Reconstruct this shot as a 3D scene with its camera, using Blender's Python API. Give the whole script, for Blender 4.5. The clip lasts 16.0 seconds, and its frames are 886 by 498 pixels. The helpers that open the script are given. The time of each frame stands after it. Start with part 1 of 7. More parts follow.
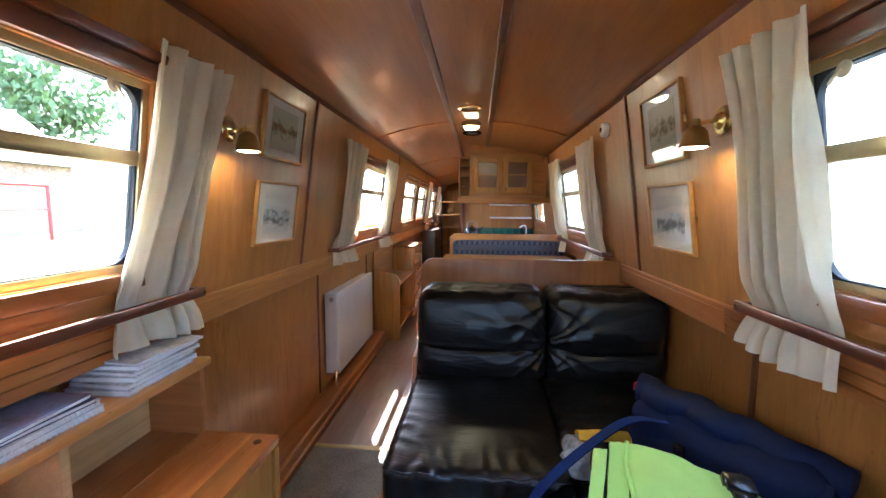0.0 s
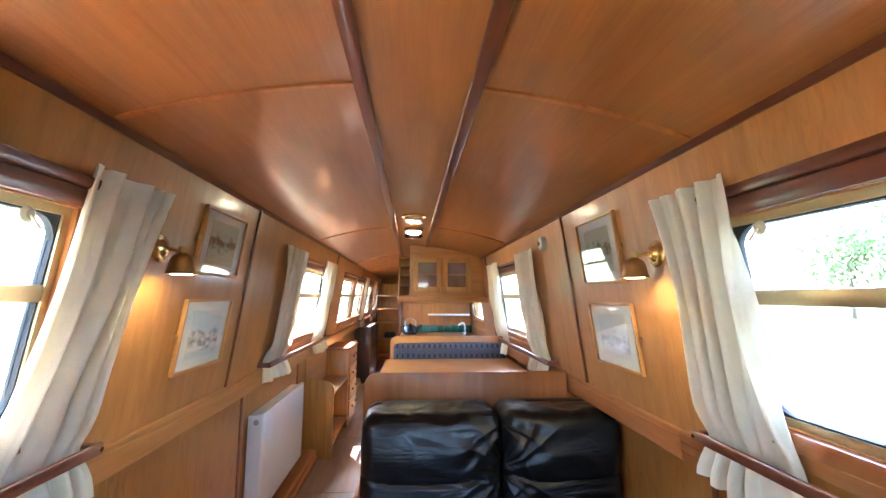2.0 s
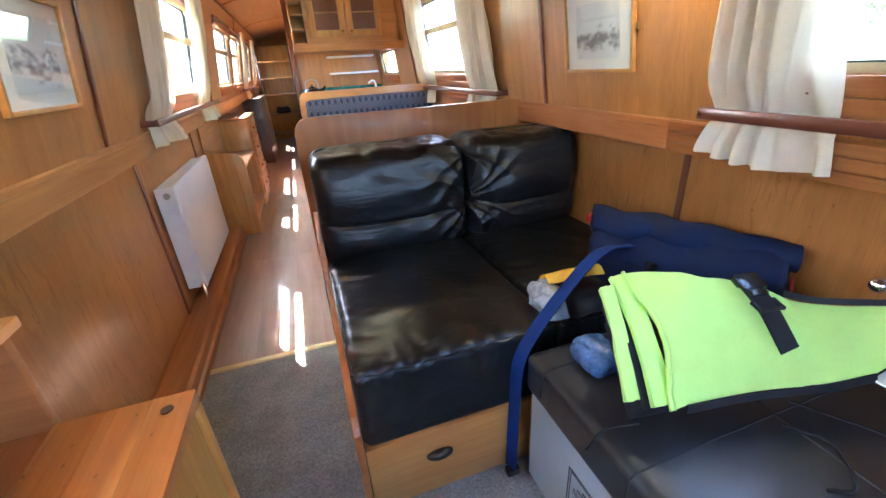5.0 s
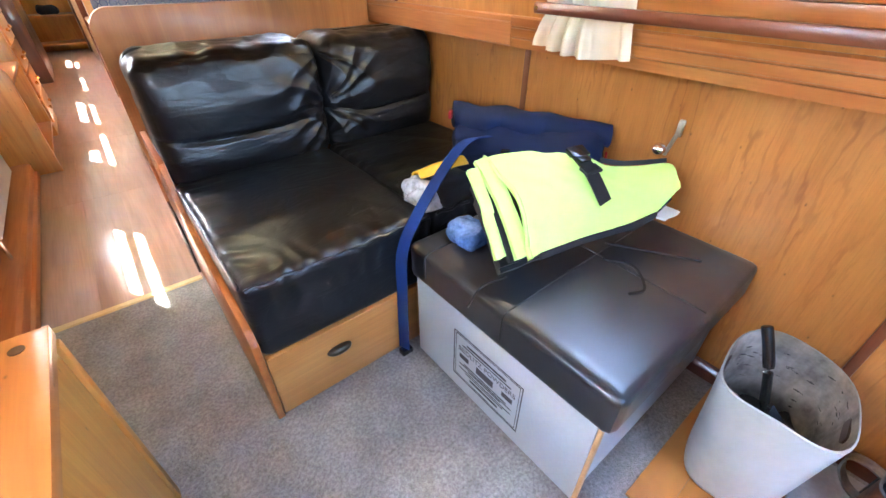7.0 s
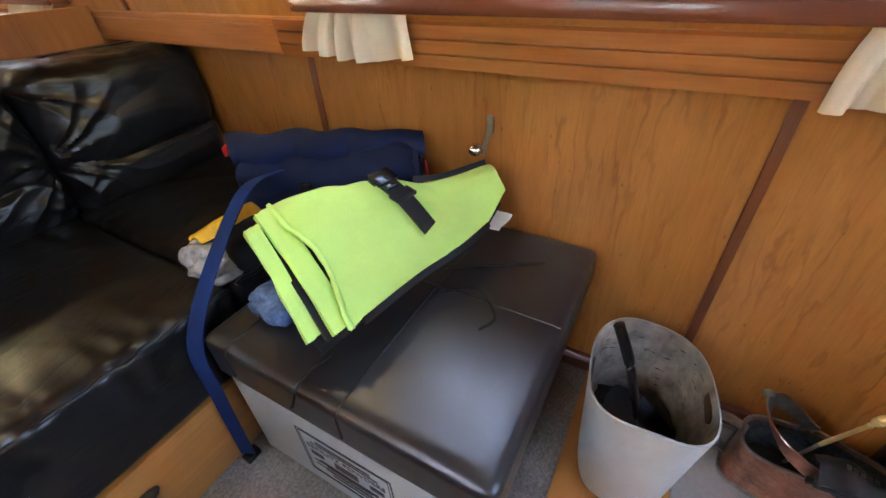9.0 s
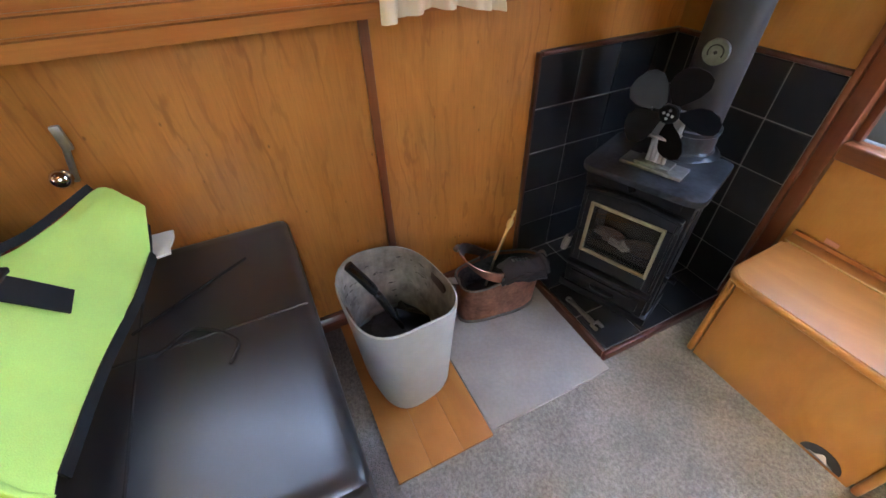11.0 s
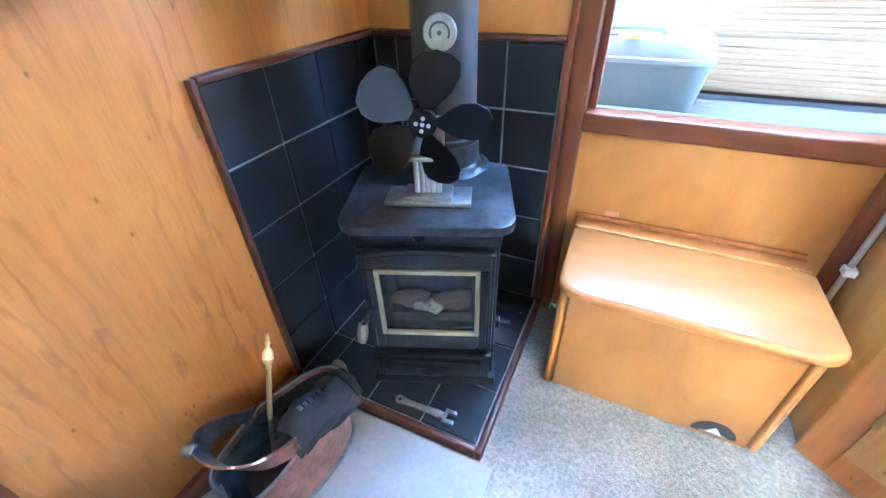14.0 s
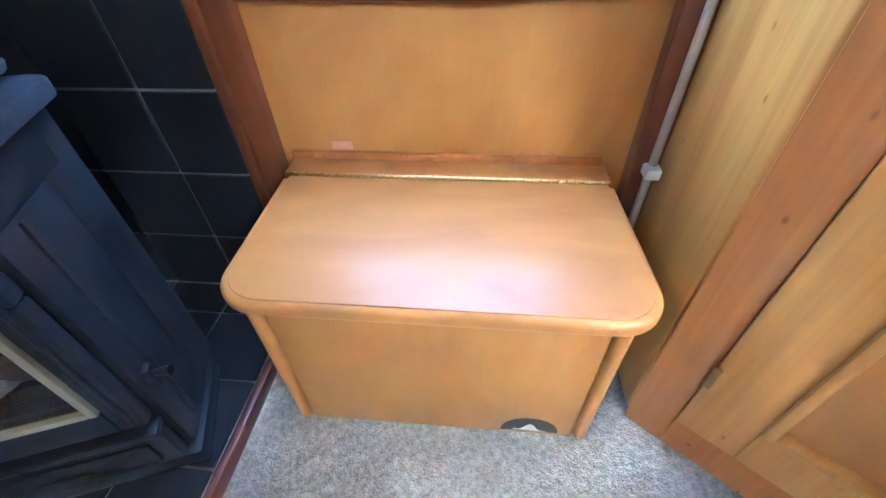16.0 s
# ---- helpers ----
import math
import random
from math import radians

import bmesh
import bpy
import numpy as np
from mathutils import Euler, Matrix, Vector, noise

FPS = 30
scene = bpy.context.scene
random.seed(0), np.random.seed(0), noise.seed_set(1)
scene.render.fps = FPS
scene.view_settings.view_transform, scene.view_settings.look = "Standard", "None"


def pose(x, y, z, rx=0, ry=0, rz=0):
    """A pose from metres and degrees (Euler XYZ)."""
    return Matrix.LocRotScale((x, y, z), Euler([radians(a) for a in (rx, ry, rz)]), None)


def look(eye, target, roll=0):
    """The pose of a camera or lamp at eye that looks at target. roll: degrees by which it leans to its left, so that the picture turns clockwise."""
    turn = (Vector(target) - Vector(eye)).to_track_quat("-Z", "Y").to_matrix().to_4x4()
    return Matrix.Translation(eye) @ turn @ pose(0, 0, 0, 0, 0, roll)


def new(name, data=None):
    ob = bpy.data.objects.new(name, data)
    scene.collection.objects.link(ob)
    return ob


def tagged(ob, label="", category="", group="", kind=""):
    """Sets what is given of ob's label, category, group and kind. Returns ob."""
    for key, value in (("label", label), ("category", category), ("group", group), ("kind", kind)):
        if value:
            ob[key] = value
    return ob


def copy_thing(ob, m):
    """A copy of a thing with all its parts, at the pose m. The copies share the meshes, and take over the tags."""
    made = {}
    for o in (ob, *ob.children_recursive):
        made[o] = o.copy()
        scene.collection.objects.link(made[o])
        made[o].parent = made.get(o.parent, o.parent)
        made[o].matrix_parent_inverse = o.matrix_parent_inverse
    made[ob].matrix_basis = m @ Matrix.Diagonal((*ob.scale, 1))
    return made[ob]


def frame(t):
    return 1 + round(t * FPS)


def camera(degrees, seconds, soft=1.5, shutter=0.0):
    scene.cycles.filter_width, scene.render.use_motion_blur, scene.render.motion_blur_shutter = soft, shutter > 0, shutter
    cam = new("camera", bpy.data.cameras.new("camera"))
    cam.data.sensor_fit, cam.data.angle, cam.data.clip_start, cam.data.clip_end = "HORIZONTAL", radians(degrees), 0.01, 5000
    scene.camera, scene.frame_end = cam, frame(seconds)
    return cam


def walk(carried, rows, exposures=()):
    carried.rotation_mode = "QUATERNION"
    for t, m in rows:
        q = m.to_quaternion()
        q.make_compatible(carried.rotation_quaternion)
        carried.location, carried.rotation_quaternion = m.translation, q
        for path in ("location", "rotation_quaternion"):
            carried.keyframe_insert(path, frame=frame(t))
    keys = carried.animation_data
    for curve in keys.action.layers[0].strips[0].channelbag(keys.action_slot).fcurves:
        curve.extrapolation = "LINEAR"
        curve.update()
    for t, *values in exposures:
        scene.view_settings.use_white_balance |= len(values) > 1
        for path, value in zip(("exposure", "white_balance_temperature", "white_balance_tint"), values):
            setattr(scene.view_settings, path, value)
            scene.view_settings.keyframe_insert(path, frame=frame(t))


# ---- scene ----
cam = camera(95.3, 16.0)
PATH = [
    (0, (0.068, 0.154, 1.348), (-0.104, 2.136, 1.143), 0.4),
    (0.5, (0.033, 0.213, 1.418), (0.031, 2.213, 1.437), 0.1),
    (1, (0.0, 0.207, 1.471), (0.128, 2.181, 1.763), 0.5),
    (1.5, (-0.01, 0.196, 1.5), (0.137, 2.152, 1.89), 0.2),
    (2, (-0.012, 0.197, 1.47), (0.141, 2.177, 1.702), 0.3),
    (2.5, (-0.035, 0.204, 1.4), (0.12, 2.198, 1.379), 1.2),
    (3, (-0.095, 0.204, 1.341), (0.124, 2.181, 1.132), 1.0),
    (3.5, (-0.146, 0.236, 1.296), (0.114, 2.174, 0.876), 0.8),
    (3.7, (-0.151, 0.289, 1.282), (0.092, 2.212, 0.789), -0.0),
    (5.8, (-0.295, 0.511, 1.228), (0.536, 2.037, 0.237), -2.8),
    (6, (-0.309, 0.496, 1.225), (0.583, 1.964, 0.2), -1.8),
    (6.5, (-0.321, 0.454, 1.196), (0.647, 1.824, 0.107), -1.1),
    (7, (-0.311, 0.434, 1.185), (0.72, 1.697, 0.027), 0.2),
    (7.5, (-0.293, 0.43, 1.177), (0.821, 1.609, 0.008), 0.5),
    (8, (-0.248, 0.445, 1.185), (0.951, 1.544, 0.021), -1.3),
    (8.5, (-0.118, 0.496, 1.176), (1.133, 1.53, 0.009), -1.4),
    (9, (-0.006, 0.487, 1.163), (1.379, 1.309, -0.023), -2.8),
    (9.5, (0.037, 0.539, 1.136), (1.618, 0.857, -0.047), -3.1),
    (10, (0.012, 0.596, 1.136), (1.604, 0.485, -0.07), -4.4),
    (10.2, (0.004, 0.6, 1.139), (1.548, 0.366, -0.11), -3.9),
    (12.3, (0.046, 0.38, 1.073), (1.24, -0.69, -0.123), -3.0),
    (12.5, (0.062, 0.35, 1.066), (1.24, -0.766, -0.102), -3.5),
    (13, (0.137, 0.311, 1.017), (1.227, -0.938, -0.102), -2.7),
    (13.5, (0.235, 0.272, 0.973), (1.125, -1.099, -0.18), -1.5),
    (14, (0.306, 0.244, 0.939), (1.017, -1.207, -0.24), -2.0),
    (14.5, (0.302, 0.2, 0.864), (0.83, -1.329, -0.311), -0.4),
    (15, (0.247, 0.121, 0.777), (0.601, -1.431, -0.434), -0.6),
    (15.5, (0.147, -0.012, 0.741), (0.408, -1.564, -0.493), -1.4),
    (16, (0.072, -0.165, 0.698), (0.239, -1.637, -0.646), -1.8),
]
EXPO = [(0.0, 4.68, 5700, 10), (0.6, 5.0, 5800, 10), (1.5, 5.3, 5750, 10), (2.5, 5.48, 5350, 10), (3.5, 5.42, 5450, 10), (6.0, 6.0, 5500, 8), (7.0, 6.42, 6000, 9), (8.0, 6.3, 6500, 10), (8.5, 6.0, 7100, 9), (9.0, 5.30, 7000, 10), (9.5, 4.85, 6900, 9),
        (10.0, 4.86, 6900, 8), (12.5, 6.55, 6700, 7), (13.5, 6.8, 5500, 1), (14.5, 6.8, 4500, -2), (15.0, 6.86, 4600, 0), (15.5, 6.62, 4850, 0), (16.0, 6.2, 4900, 0)]
walk(cam, [(t, look(eye, target, roll)) for t, eye, target, roll in PATH], EXPO)

# ---- sky, sun ----
world = bpy.data.worlds.new("sky")
scene.world = world
world.use_nodes = True
wn = world.node_tree.nodes
sky = wn.new("ShaderNodeTexSky")
sky.sky_type = "NISHITA"
sky.sun_disc = False
SUN = Vector((-0.365, 0.95, 1.42)).normalized()
sky.sun_elevation = math.asin(SUN.z)
sky.sun_rotation = math.atan2(SUN.x, SUN.y)
sky.dust_density = 2.5
world.node_tree.links.new(sky.outputs[0], wn["Background"].inputs[0])
wn["Background"].inputs[1].default_value = 0.15
sun = new("sun", bpy.data.lights.new("sun", "SUN"))
sun.data.energy, sun.data.angle, sun.data.color = 3.0, radians(0.6), (1.0, 0.95, 0.87)
sun.matrix_world = look((0, 0, 20), Vector((0, 0, 20)) - SUN)


# ---- materials ----
def material(name, colour, rough=0.5, metal=0.0, spots=0.15, scale=8.0, bump=0.1, stretch=(1, 1, 1), coat=0.0, fine=90.0, spec=0.5, fw=0.5, coat_rough=0.15):
    m = bpy.data.materials.new(name)
    m.use_nodes = True
    n, l = m.node_tree.nodes, m.node_tree.links
    p = n["Principled BSDF"]
    co = n.new("ShaderNodeTexCoord")
    mp = n.new("ShaderNodeMapping")
    mp.inputs["Scale"].default_value = stretch
    l.new(co.outputs["Object"], mp.inputs["Vector"])
    a, b = n.new("ShaderNodeTexNoise"), n.new("ShaderNodeTexNoise")
    a.inputs["Scale"].default_value, a.inputs["Detail"].default_value = scale, 4
    b.inputs["Scale"].default_value, b.inputs["Detail"].default_value = fine, 2
    l.new(mp.outputs[0], a.inputs["Vector"]), l.new(mp.outputs[0], b.inputs["Vector"])
    add = n.new("ShaderNodeMath")
    add.operation = "MULTIPLY_ADD"
    l.new(b.outputs[0], add.inputs[0])
    add.inputs[1].default_value = fw
    l.new(a.outputs[0], add.inputs[2])
    rng = n.new("ShaderNodeMapRange")
    rng.inputs["From Min"].default_value, rng.inputs["From Max"].default_value = 0.25 + 0.5 * fw, 0.75 + 0.5 * fw
    rng.inputs["To Min"].default_value, rng.inputs["To Max"].default_value = 1 - spots, 1 + spots
    l.new(add.outputs[0], rng.inputs["Value"])
    mix = n.new("ShaderNodeVectorMath")
    mix.operation = "SCALE"
    mix.inputs[0].default_value = colour
    l.new(rng.outputs[0], mix.inputs["Scale"])
    l.new(mix.outputs[0], p.inputs["Base Color"])
    rr = n.new("ShaderNodeMapRange")
    rr.inputs["From Min"].default_value, rr.inputs["From Max"].default_value = 0.3, 0.7
    rr.inputs["To Min"].default_value, rr.inputs["To Max"].default_value = (max(rough - 0.07, 0.30), min(rough + 0.08, 1)) if rough > 0.27 else (max(rough - 0.06, 0.02), min(rough + 0.04, 0.26))
    l.new(a.outputs[0], rr.inputs["Value"])
    l.new(rr.outputs[0], p.inputs["Roughness"])
    p.inputs["Metallic"].default_value = metal
    p.inputs["Coat Weight"].default_value, p.inputs["Coat Roughness"].default_value = coat, coat_rough
    p.inputs["Specular IOR Level"].default_value = spec
    if bump:
        bp = n.new("ShaderNodeBump")
        bp.inputs["Strength"].default_value, bp.inputs["Distance"].default_value = bump, 0.004
        l.new(add.outputs[0], bp.inputs["Height"])
        l.new(bp.outputs[0], p.inputs["Normal"])
    return m


def wood(name, light, dark, axis="z", rough=0.32, coat=0.25, figure=1.0, size=1.0, knots=False, across=11, along=0.9, swirl=1.8, pore=0.10, fleck=0.0, flame=0.0):
    """Varnished timber with its grain along one axis, pores and broad cloudy figure."""
    m = bpy.data.materials.new(name)
    m.use_nodes = True
    n, l = m.node_tree.nodes, m.node_tree.links
    p = n["Principled BSDF"]
    co, info = n.new("ShaderNodeTexCoord"), n.new("ShaderNodeObjectInfo")
    shift = n.new("ShaderNodeVectorMath")
    shift.operation = "MULTIPLY_ADD"
    comb = n.new("ShaderNodeCombineXYZ")
    for i in range(3):
        l.new(info.outputs["Random"], comb.inputs[i])
    l.new(comb.outputs[0], shift.inputs[0])
    shift.inputs[1].default_value = (7.3, 11.1, 5.7)
    l.new(co.outputs["Object"], shift.inputs[2])
    k = "xyz".index(axis)

    def noise_tex(across, along, detail, dist=0.0):
        mp, t = n.new("ShaderNodeMapping"), n.new("ShaderNodeTexNoise")
        s = [across / size] * 3
        s[k] = along / size
        mp.inputs["Scale"].default_value = s
        l.new(shift.outputs[0], mp.inputs["Vector"])
        l.new(mp.outputs[0], t.inputs["Vector"])
        t.inputs["Scale"].default_value, t.inputs["Detail"].default_value, t.inputs["Distortion"].default_value = 1.0, detail, dist
        return t.outputs[0]

    grain, pores, broad = noise_tex(across, along, 5, swirl), noise_tex(170, 5, 2), noise_tex(3.0, 1.2, 3, 0.5)
    ramp = n.new("ShaderNodeValToRGB")
    e = ramp.color_ramp.elements
    e[0].position, e[0].color = 0.5 - 0.22 / figure, (*dark, 1)
    e[1].position, e[1].color = 0.5 + 0.16 / figure, (*light, 1)
    l.new(grain, ramp.inputs[0])

    def times(col, fac, lo, hi):
        r, v = n.new("ShaderNodeMapRange"), n.new("ShaderNodeVectorMath")
        r.inputs["From Min"].default_value, r.inputs["From Max"].default_value = 0.3, 0.7
        r.inputs["To Min"].default_value, r.inputs["To Max"].default_value = lo, hi
        l.new(fac, r.inputs["Value"])
        v.operation = "SCALE"
        l.new(col, v.inputs[0]), l.new(r.outputs[0], v.inputs["Scale"])
        return v.outputs[0]

    col = times(times(times(ramp.outputs[0], pores, 1 - pore, 1 + 0.5 * pore), broad, 0.84, 1.14), info.outputs["Random"], 0.97, 1.03)
    if fleck:
        streak = noise_tex(60, 5.0, 3, 3.5)
        r, sc = n.new("ShaderNodeMapRange"), n.new("ShaderNodeVectorMath")
        r.inputs["From Min"].default_value, r.inputs["From Max"].default_value = 0.56, 0.66
        r.inputs["To Min"].default_value, r.inputs["To Max"].default_value = 1.0, 1.0 - fleck
        l.new(streak, r.inputs["Value"])
        sc.operation = "SCALE"
        l.new(col, sc.inputs[0]), l.new(r.outputs[0], sc.inputs["Scale"])
        col = sc.outputs[0]
    if flame:
        mp, wv = n.new("ShaderNodeMapping"), n.new("ShaderNodeTexWave")
        s = [1.0] * 3
        s[k] = 0.24
        mp.inputs["Scale"].default_value = s
        l.new(shift.outputs[0], mp.inputs["Vector"]), l.new(mp.outputs[0], wv.inputs["Vector"])
        wv.wave_type, wv.bands_direction = "BANDS", "Y" if k != 1 else "X"
        for key, val in (("Scale", 9.0), ("Distortion", 13.0), ("Detail", 3.0), ("Detail Scale", 1.7), ("Detail Roughness", 0.6)):
            wv.inputs[key].default_value = val
        r, patch, mul = n.new("ShaderNodeMapRange"), n.new("ShaderNodeMapRange"), n.new("ShaderNodeMath")
        r.inputs["From Min"].default_value, r.inputs["From Max"].default_value = 0.72, 1.0
        r.inputs["To Min"].default_value, r.inputs["To Max"].default_value = 0.0, flame
        l.new(wv.outputs["Fac"], r.inputs["Value"])
        patch.inputs["From Min"].default_value, patch.inputs["From Max"].default_value = 0.42, 0.64
        l.new(noise_tex(12, 3.2, 2, 0.6), patch.inputs["Value"])
        mul.operation = "MULTIPLY"
        l.new(r.outputs[0], mul.inputs[0]), l.new(patch.outputs[0], mul.inputs[1])
        mix = n.new("ShaderNodeMix")
        mix.data_type = "RGBA"
        l.new(mul.outputs[0], mix.inputs[0]), l.new(col, mix.inputs[6])
        mix.inputs[7].default_value = (dark[0] * 0.55, dark[1] * 0.42, dark[2] * 0.40, 1)
        col = mix.outputs[2]
    if knots:
        mp, v = n.new("ShaderNodeMapping"), n.new("ShaderNodeTexVoronoi")
        s = [5.0] * 3
        s[k] = 2.6
        mp.inputs["Scale"].default_value = s
        l.new(shift.outputs[0], mp.inputs["Vector"]), l.new(mp.outputs[0], v.inputs["Vector"])
        v.inputs["Randomness"].default_value = 1.0
        r, sc = n.new("ShaderNodeMapRange"), n.new("ShaderNodeVectorMath")
        r.inputs["From Min"].default_value, r.inputs["From Max"].default_value = 0.02, 0.09
        r.inputs["To Min"].default_value, r.inputs["To Max"].default_value = 0.45, 1.0
        l.new(v.outputs["Distance"], r.inputs["Value"])
        sc.operation = "SCALE"
        l.new(col, sc.inputs[0]), l.new(r.outputs[0], sc.inputs["Scale"])
        col = sc.outputs[0]
    l.new(col, p.inputs["Base Color"])
    rr = n.new("ShaderNodeMapRange")
    rr.inputs["From Min"].default_value, rr.inputs["From Max"].default_value = 0.3, 0.7
    rr.inputs["To Min"].default_value, rr.inputs["To Max"].default_value = max(rough - 0.04, 0.30), max(rough + 0.08, 0.38)
    l.new(broad, rr.inputs["Value"]), l.new(rr.outputs[0], p.inputs["Roughness"])
    p.inputs["Coat Weight"].default_value, p.inputs["Coat Roughness"].default_value = coat, 0.12
    bp = n.new("ShaderNodeBump")
    bp.inputs["Strength"].default_value, bp.inputs["Distance"].default_value = 0.12, 0.0015
    l.new(pores, bp.inputs["Height"]), l.new(bp.outputs[0], p.inputs["Normal"])
    return m


def cloth(name, colour, through_it=0.3, weave=420.0, spots=0.1):
    m = material(name, colour, 0.85, spots=spots, scale=14, bump=0.35, fine=weave, spec=0.2)
    if through_it:
        n, l = m.node_tree.nodes, m.node_tree.links
        t, mx = n.new("ShaderNodeBsdfTranslucent"), n.new("ShaderNodeMixShader")
        t.inputs[0].default_value = (*colour, 1)
        mx.inputs[0].default_value = through_it
        l.new(n["Principled BSDF"].outputs[0], mx.inputs[1]), l.new(t.outputs[0], mx.inputs[2])
        l.new(mx.outputs[0], n["Material Output"].inputs["Surface"])
    return m


def glass(name, colour=(1, 1, 1), rough=0.0):
    m = bpy.data.materials.new(name)
    m.use_nodes = True
    p = m.node_tree.nodes["Principled BSDF"]
    p.inputs["Base Color"].default_value = (*colour, 1)
    p.inputs["Transmission Weight"].default_value, p.inputs["Roughness"].default_value, p.inputs["IOR"].default_value = 1.0, rough, 1.45
    return m


def glow(name, colour, strength):
    m = bpy.data.materials.new(name)
    m.use_nodes = True
    p = m.node_tree.nodes["Principled BSDF"]
    p.inputs["Base Color"].default_value = (*colour, 1)
    p.inputs["Emission Color"].default_value, p.inputs["Emission Strength"].default_value = (*colour, 1), strength
    return m


OAK, OAKD = (0.47, 0.200, 0.046), (0.35, 0.130, 0.024)
M_WALL = wood("oak_veneer", OAK, OAKD, "z", pore=0.07, figure=0.85, flame=0.18)
M_HULL = wood("figured_veneer", (0.465, 0.188, 0.040), (0.375, 0.134, 0.024), "z", 0.34, 0.25, 0.8, knots=True, across=6.5, along=1.7, swirl=2.2, pore=0.08, fleck=0.10, flame=0.50)
M_WALLY = wood("oak_veneer_long", OAK, OAKD, "y")
M_WALLX = wood("oak_veneer_cross", OAK, OAKD, "x", 0.42, 0.1)
M_PART = wood("partition_veneer", (0.36, 0.140, 0.036), (0.25, 0.084, 0.019), "z", 0.42, 0.1, 1.1, across=7)
M_CEIL = wood("ceiling_veneer", (0.38, 0.138, 0.032), (0.31, 0.100, 0.021), "y", 0.27, 0.4)
M_TRIM = wood("mahogany", (0.17, 0.045, 0.016), (0.09, 0.020, 0.008), "y", 0.28, 0.4)
M_TRIMZ = wood("mahogany_upright", (0.20, 0.055, 0.018), (0.11, 0.026, 0.009), "z", 0.3, 0.4)
M_EDGE = wood("worn_dark_edge", (0.115, 0.036, 0.018), (0.060, 0.018, 0.009), "y", 0.36, 0.25)
M_FRAME = wood("sapele_frame", (0.19, 0.056, 0.018), (0.11, 0.028, 0.009), "z", 0.3, 0.4)
M_FRAMEX = wood("sapele_rail", (0.19, 0.056, 0.018), (0.11, 0.028, 0.009), "x", 0.3, 0.4)
M_DADO = wood("dado_timber", (0.46, 0.168, 0.040), (0.32, 0.096, 0.021), "y", 0.33, 0.3)
M_PINE = wood("pine", (0.55, 0.25, 0.065), (0.42, 0.16, 0.035), "y", 0.35, 0.3, knots=True)
M_PINER = wood("red_pine", (0.56, 0.205, 0.040), (0.40, 0.110, 0.020), "y", 0.30, 0.5, size=1.4, knots=True)
M_PINEZ = wood("pine_upright", (0.55, 0.27, 0.056), (0.42, 0.165, 0.028), "z", 0.36, 0.25, knots=True)
M_BOX = wood("cherry_box", (0.42, 0.182, 0.038), (0.34, 0.130, 0.024), "z", 0.36, 0.2, 1.0, across=4.2, along=2.4, swirl=2.6, pore=0.02)
# Lighter copy of the box's cherry: window light on the bulkhead put into colour.
M_BULK_LIT = wood("lit_bulkhead_veneer", (0.52, 0.245, 0.056), (0.42, 0.172, 0.033), "z", 0.36, 0.2, 1.0, across=4.2, along=2.4, swirl=2.6, pore=0.03)
M_BOXX = wood("cherry_lid", (0.40, 0.172, 0.036), (0.325, 0.126, 0.024), "x", 0.45, 0.14, 1.1, across=4.2, along=2.6, swirl=2.6, pore=0.02)
M_PLY = wood("pale_plywood", (0.60, 0.38, 0.17), (0.50, 0.29, 0.11), "y", 0.45, 0.1)
M_DRAWER = wood("drawer_front", (0.55, 0.265, 0.072), (0.46, 0.195, 0.045), "x", 0.35, 0.25, 0.7)
M_LAM = wood("laminate_floor", (0.34, 0.225, 0.165), (0.255, 0.155, 0.108), "y", 0.30, 0.6)
M_DECKP = wood("decking_softwood", (0.35, 0.275, 0.17), (0.27, 0.20, 0.115), "x", 0.6, 0.0)
M_STRIP = material("threshold_brass", (0.55, 0.42, 0.20), 0.4, 0.3, 0.08)
M_ANTIQUE = material("antique_bronze", (0.10, 0.085, 0.065), 0.32, 0.9, 0.2)
M_CARPET = material("grey_carpet", (0.238, 0.232, 0.221), 0.95, spots=0.34, scale=105, bump=0.8, fine=300, spec=0.1, fw=0.8)


def soiled(m, scale, low, high):
    """Trodden, cloudy patches over a material's colour."""
    n, l = m.node_tree.nodes, m.node_tree.links
    p = n["Principled BSDF"]
    co, t, rg, v = n.new("ShaderNodeTexCoord"), n.new("ShaderNodeTexNoise"), n.new("ShaderNodeMapRange"), n.new("ShaderNodeVectorMath")
    t.inputs["Scale"].default_value, t.inputs["Detail"].default_value, t.inputs["Roughness"].default_value = scale, 6, 0.65
    rg.inputs["From Min"].default_value, rg.inputs["From Max"].default_value = 0.36, 0.64
    rg.inputs["To Min"].default_value, rg.inputs["To Max"].default_value = low, high
    v.operation = "SCALE"
    l.new(co.outputs["Object"], t.inputs["Vector"])
    l.new(t.outputs[0], rg.inputs["Value"])
    l.new(p.inputs["Base Color"].links[0].from_socket, v.inputs[0])
    l.new(rg.outputs[0], v.inputs["Scale"])
    l.new(v.outputs[0], p.inputs["Base Color"])


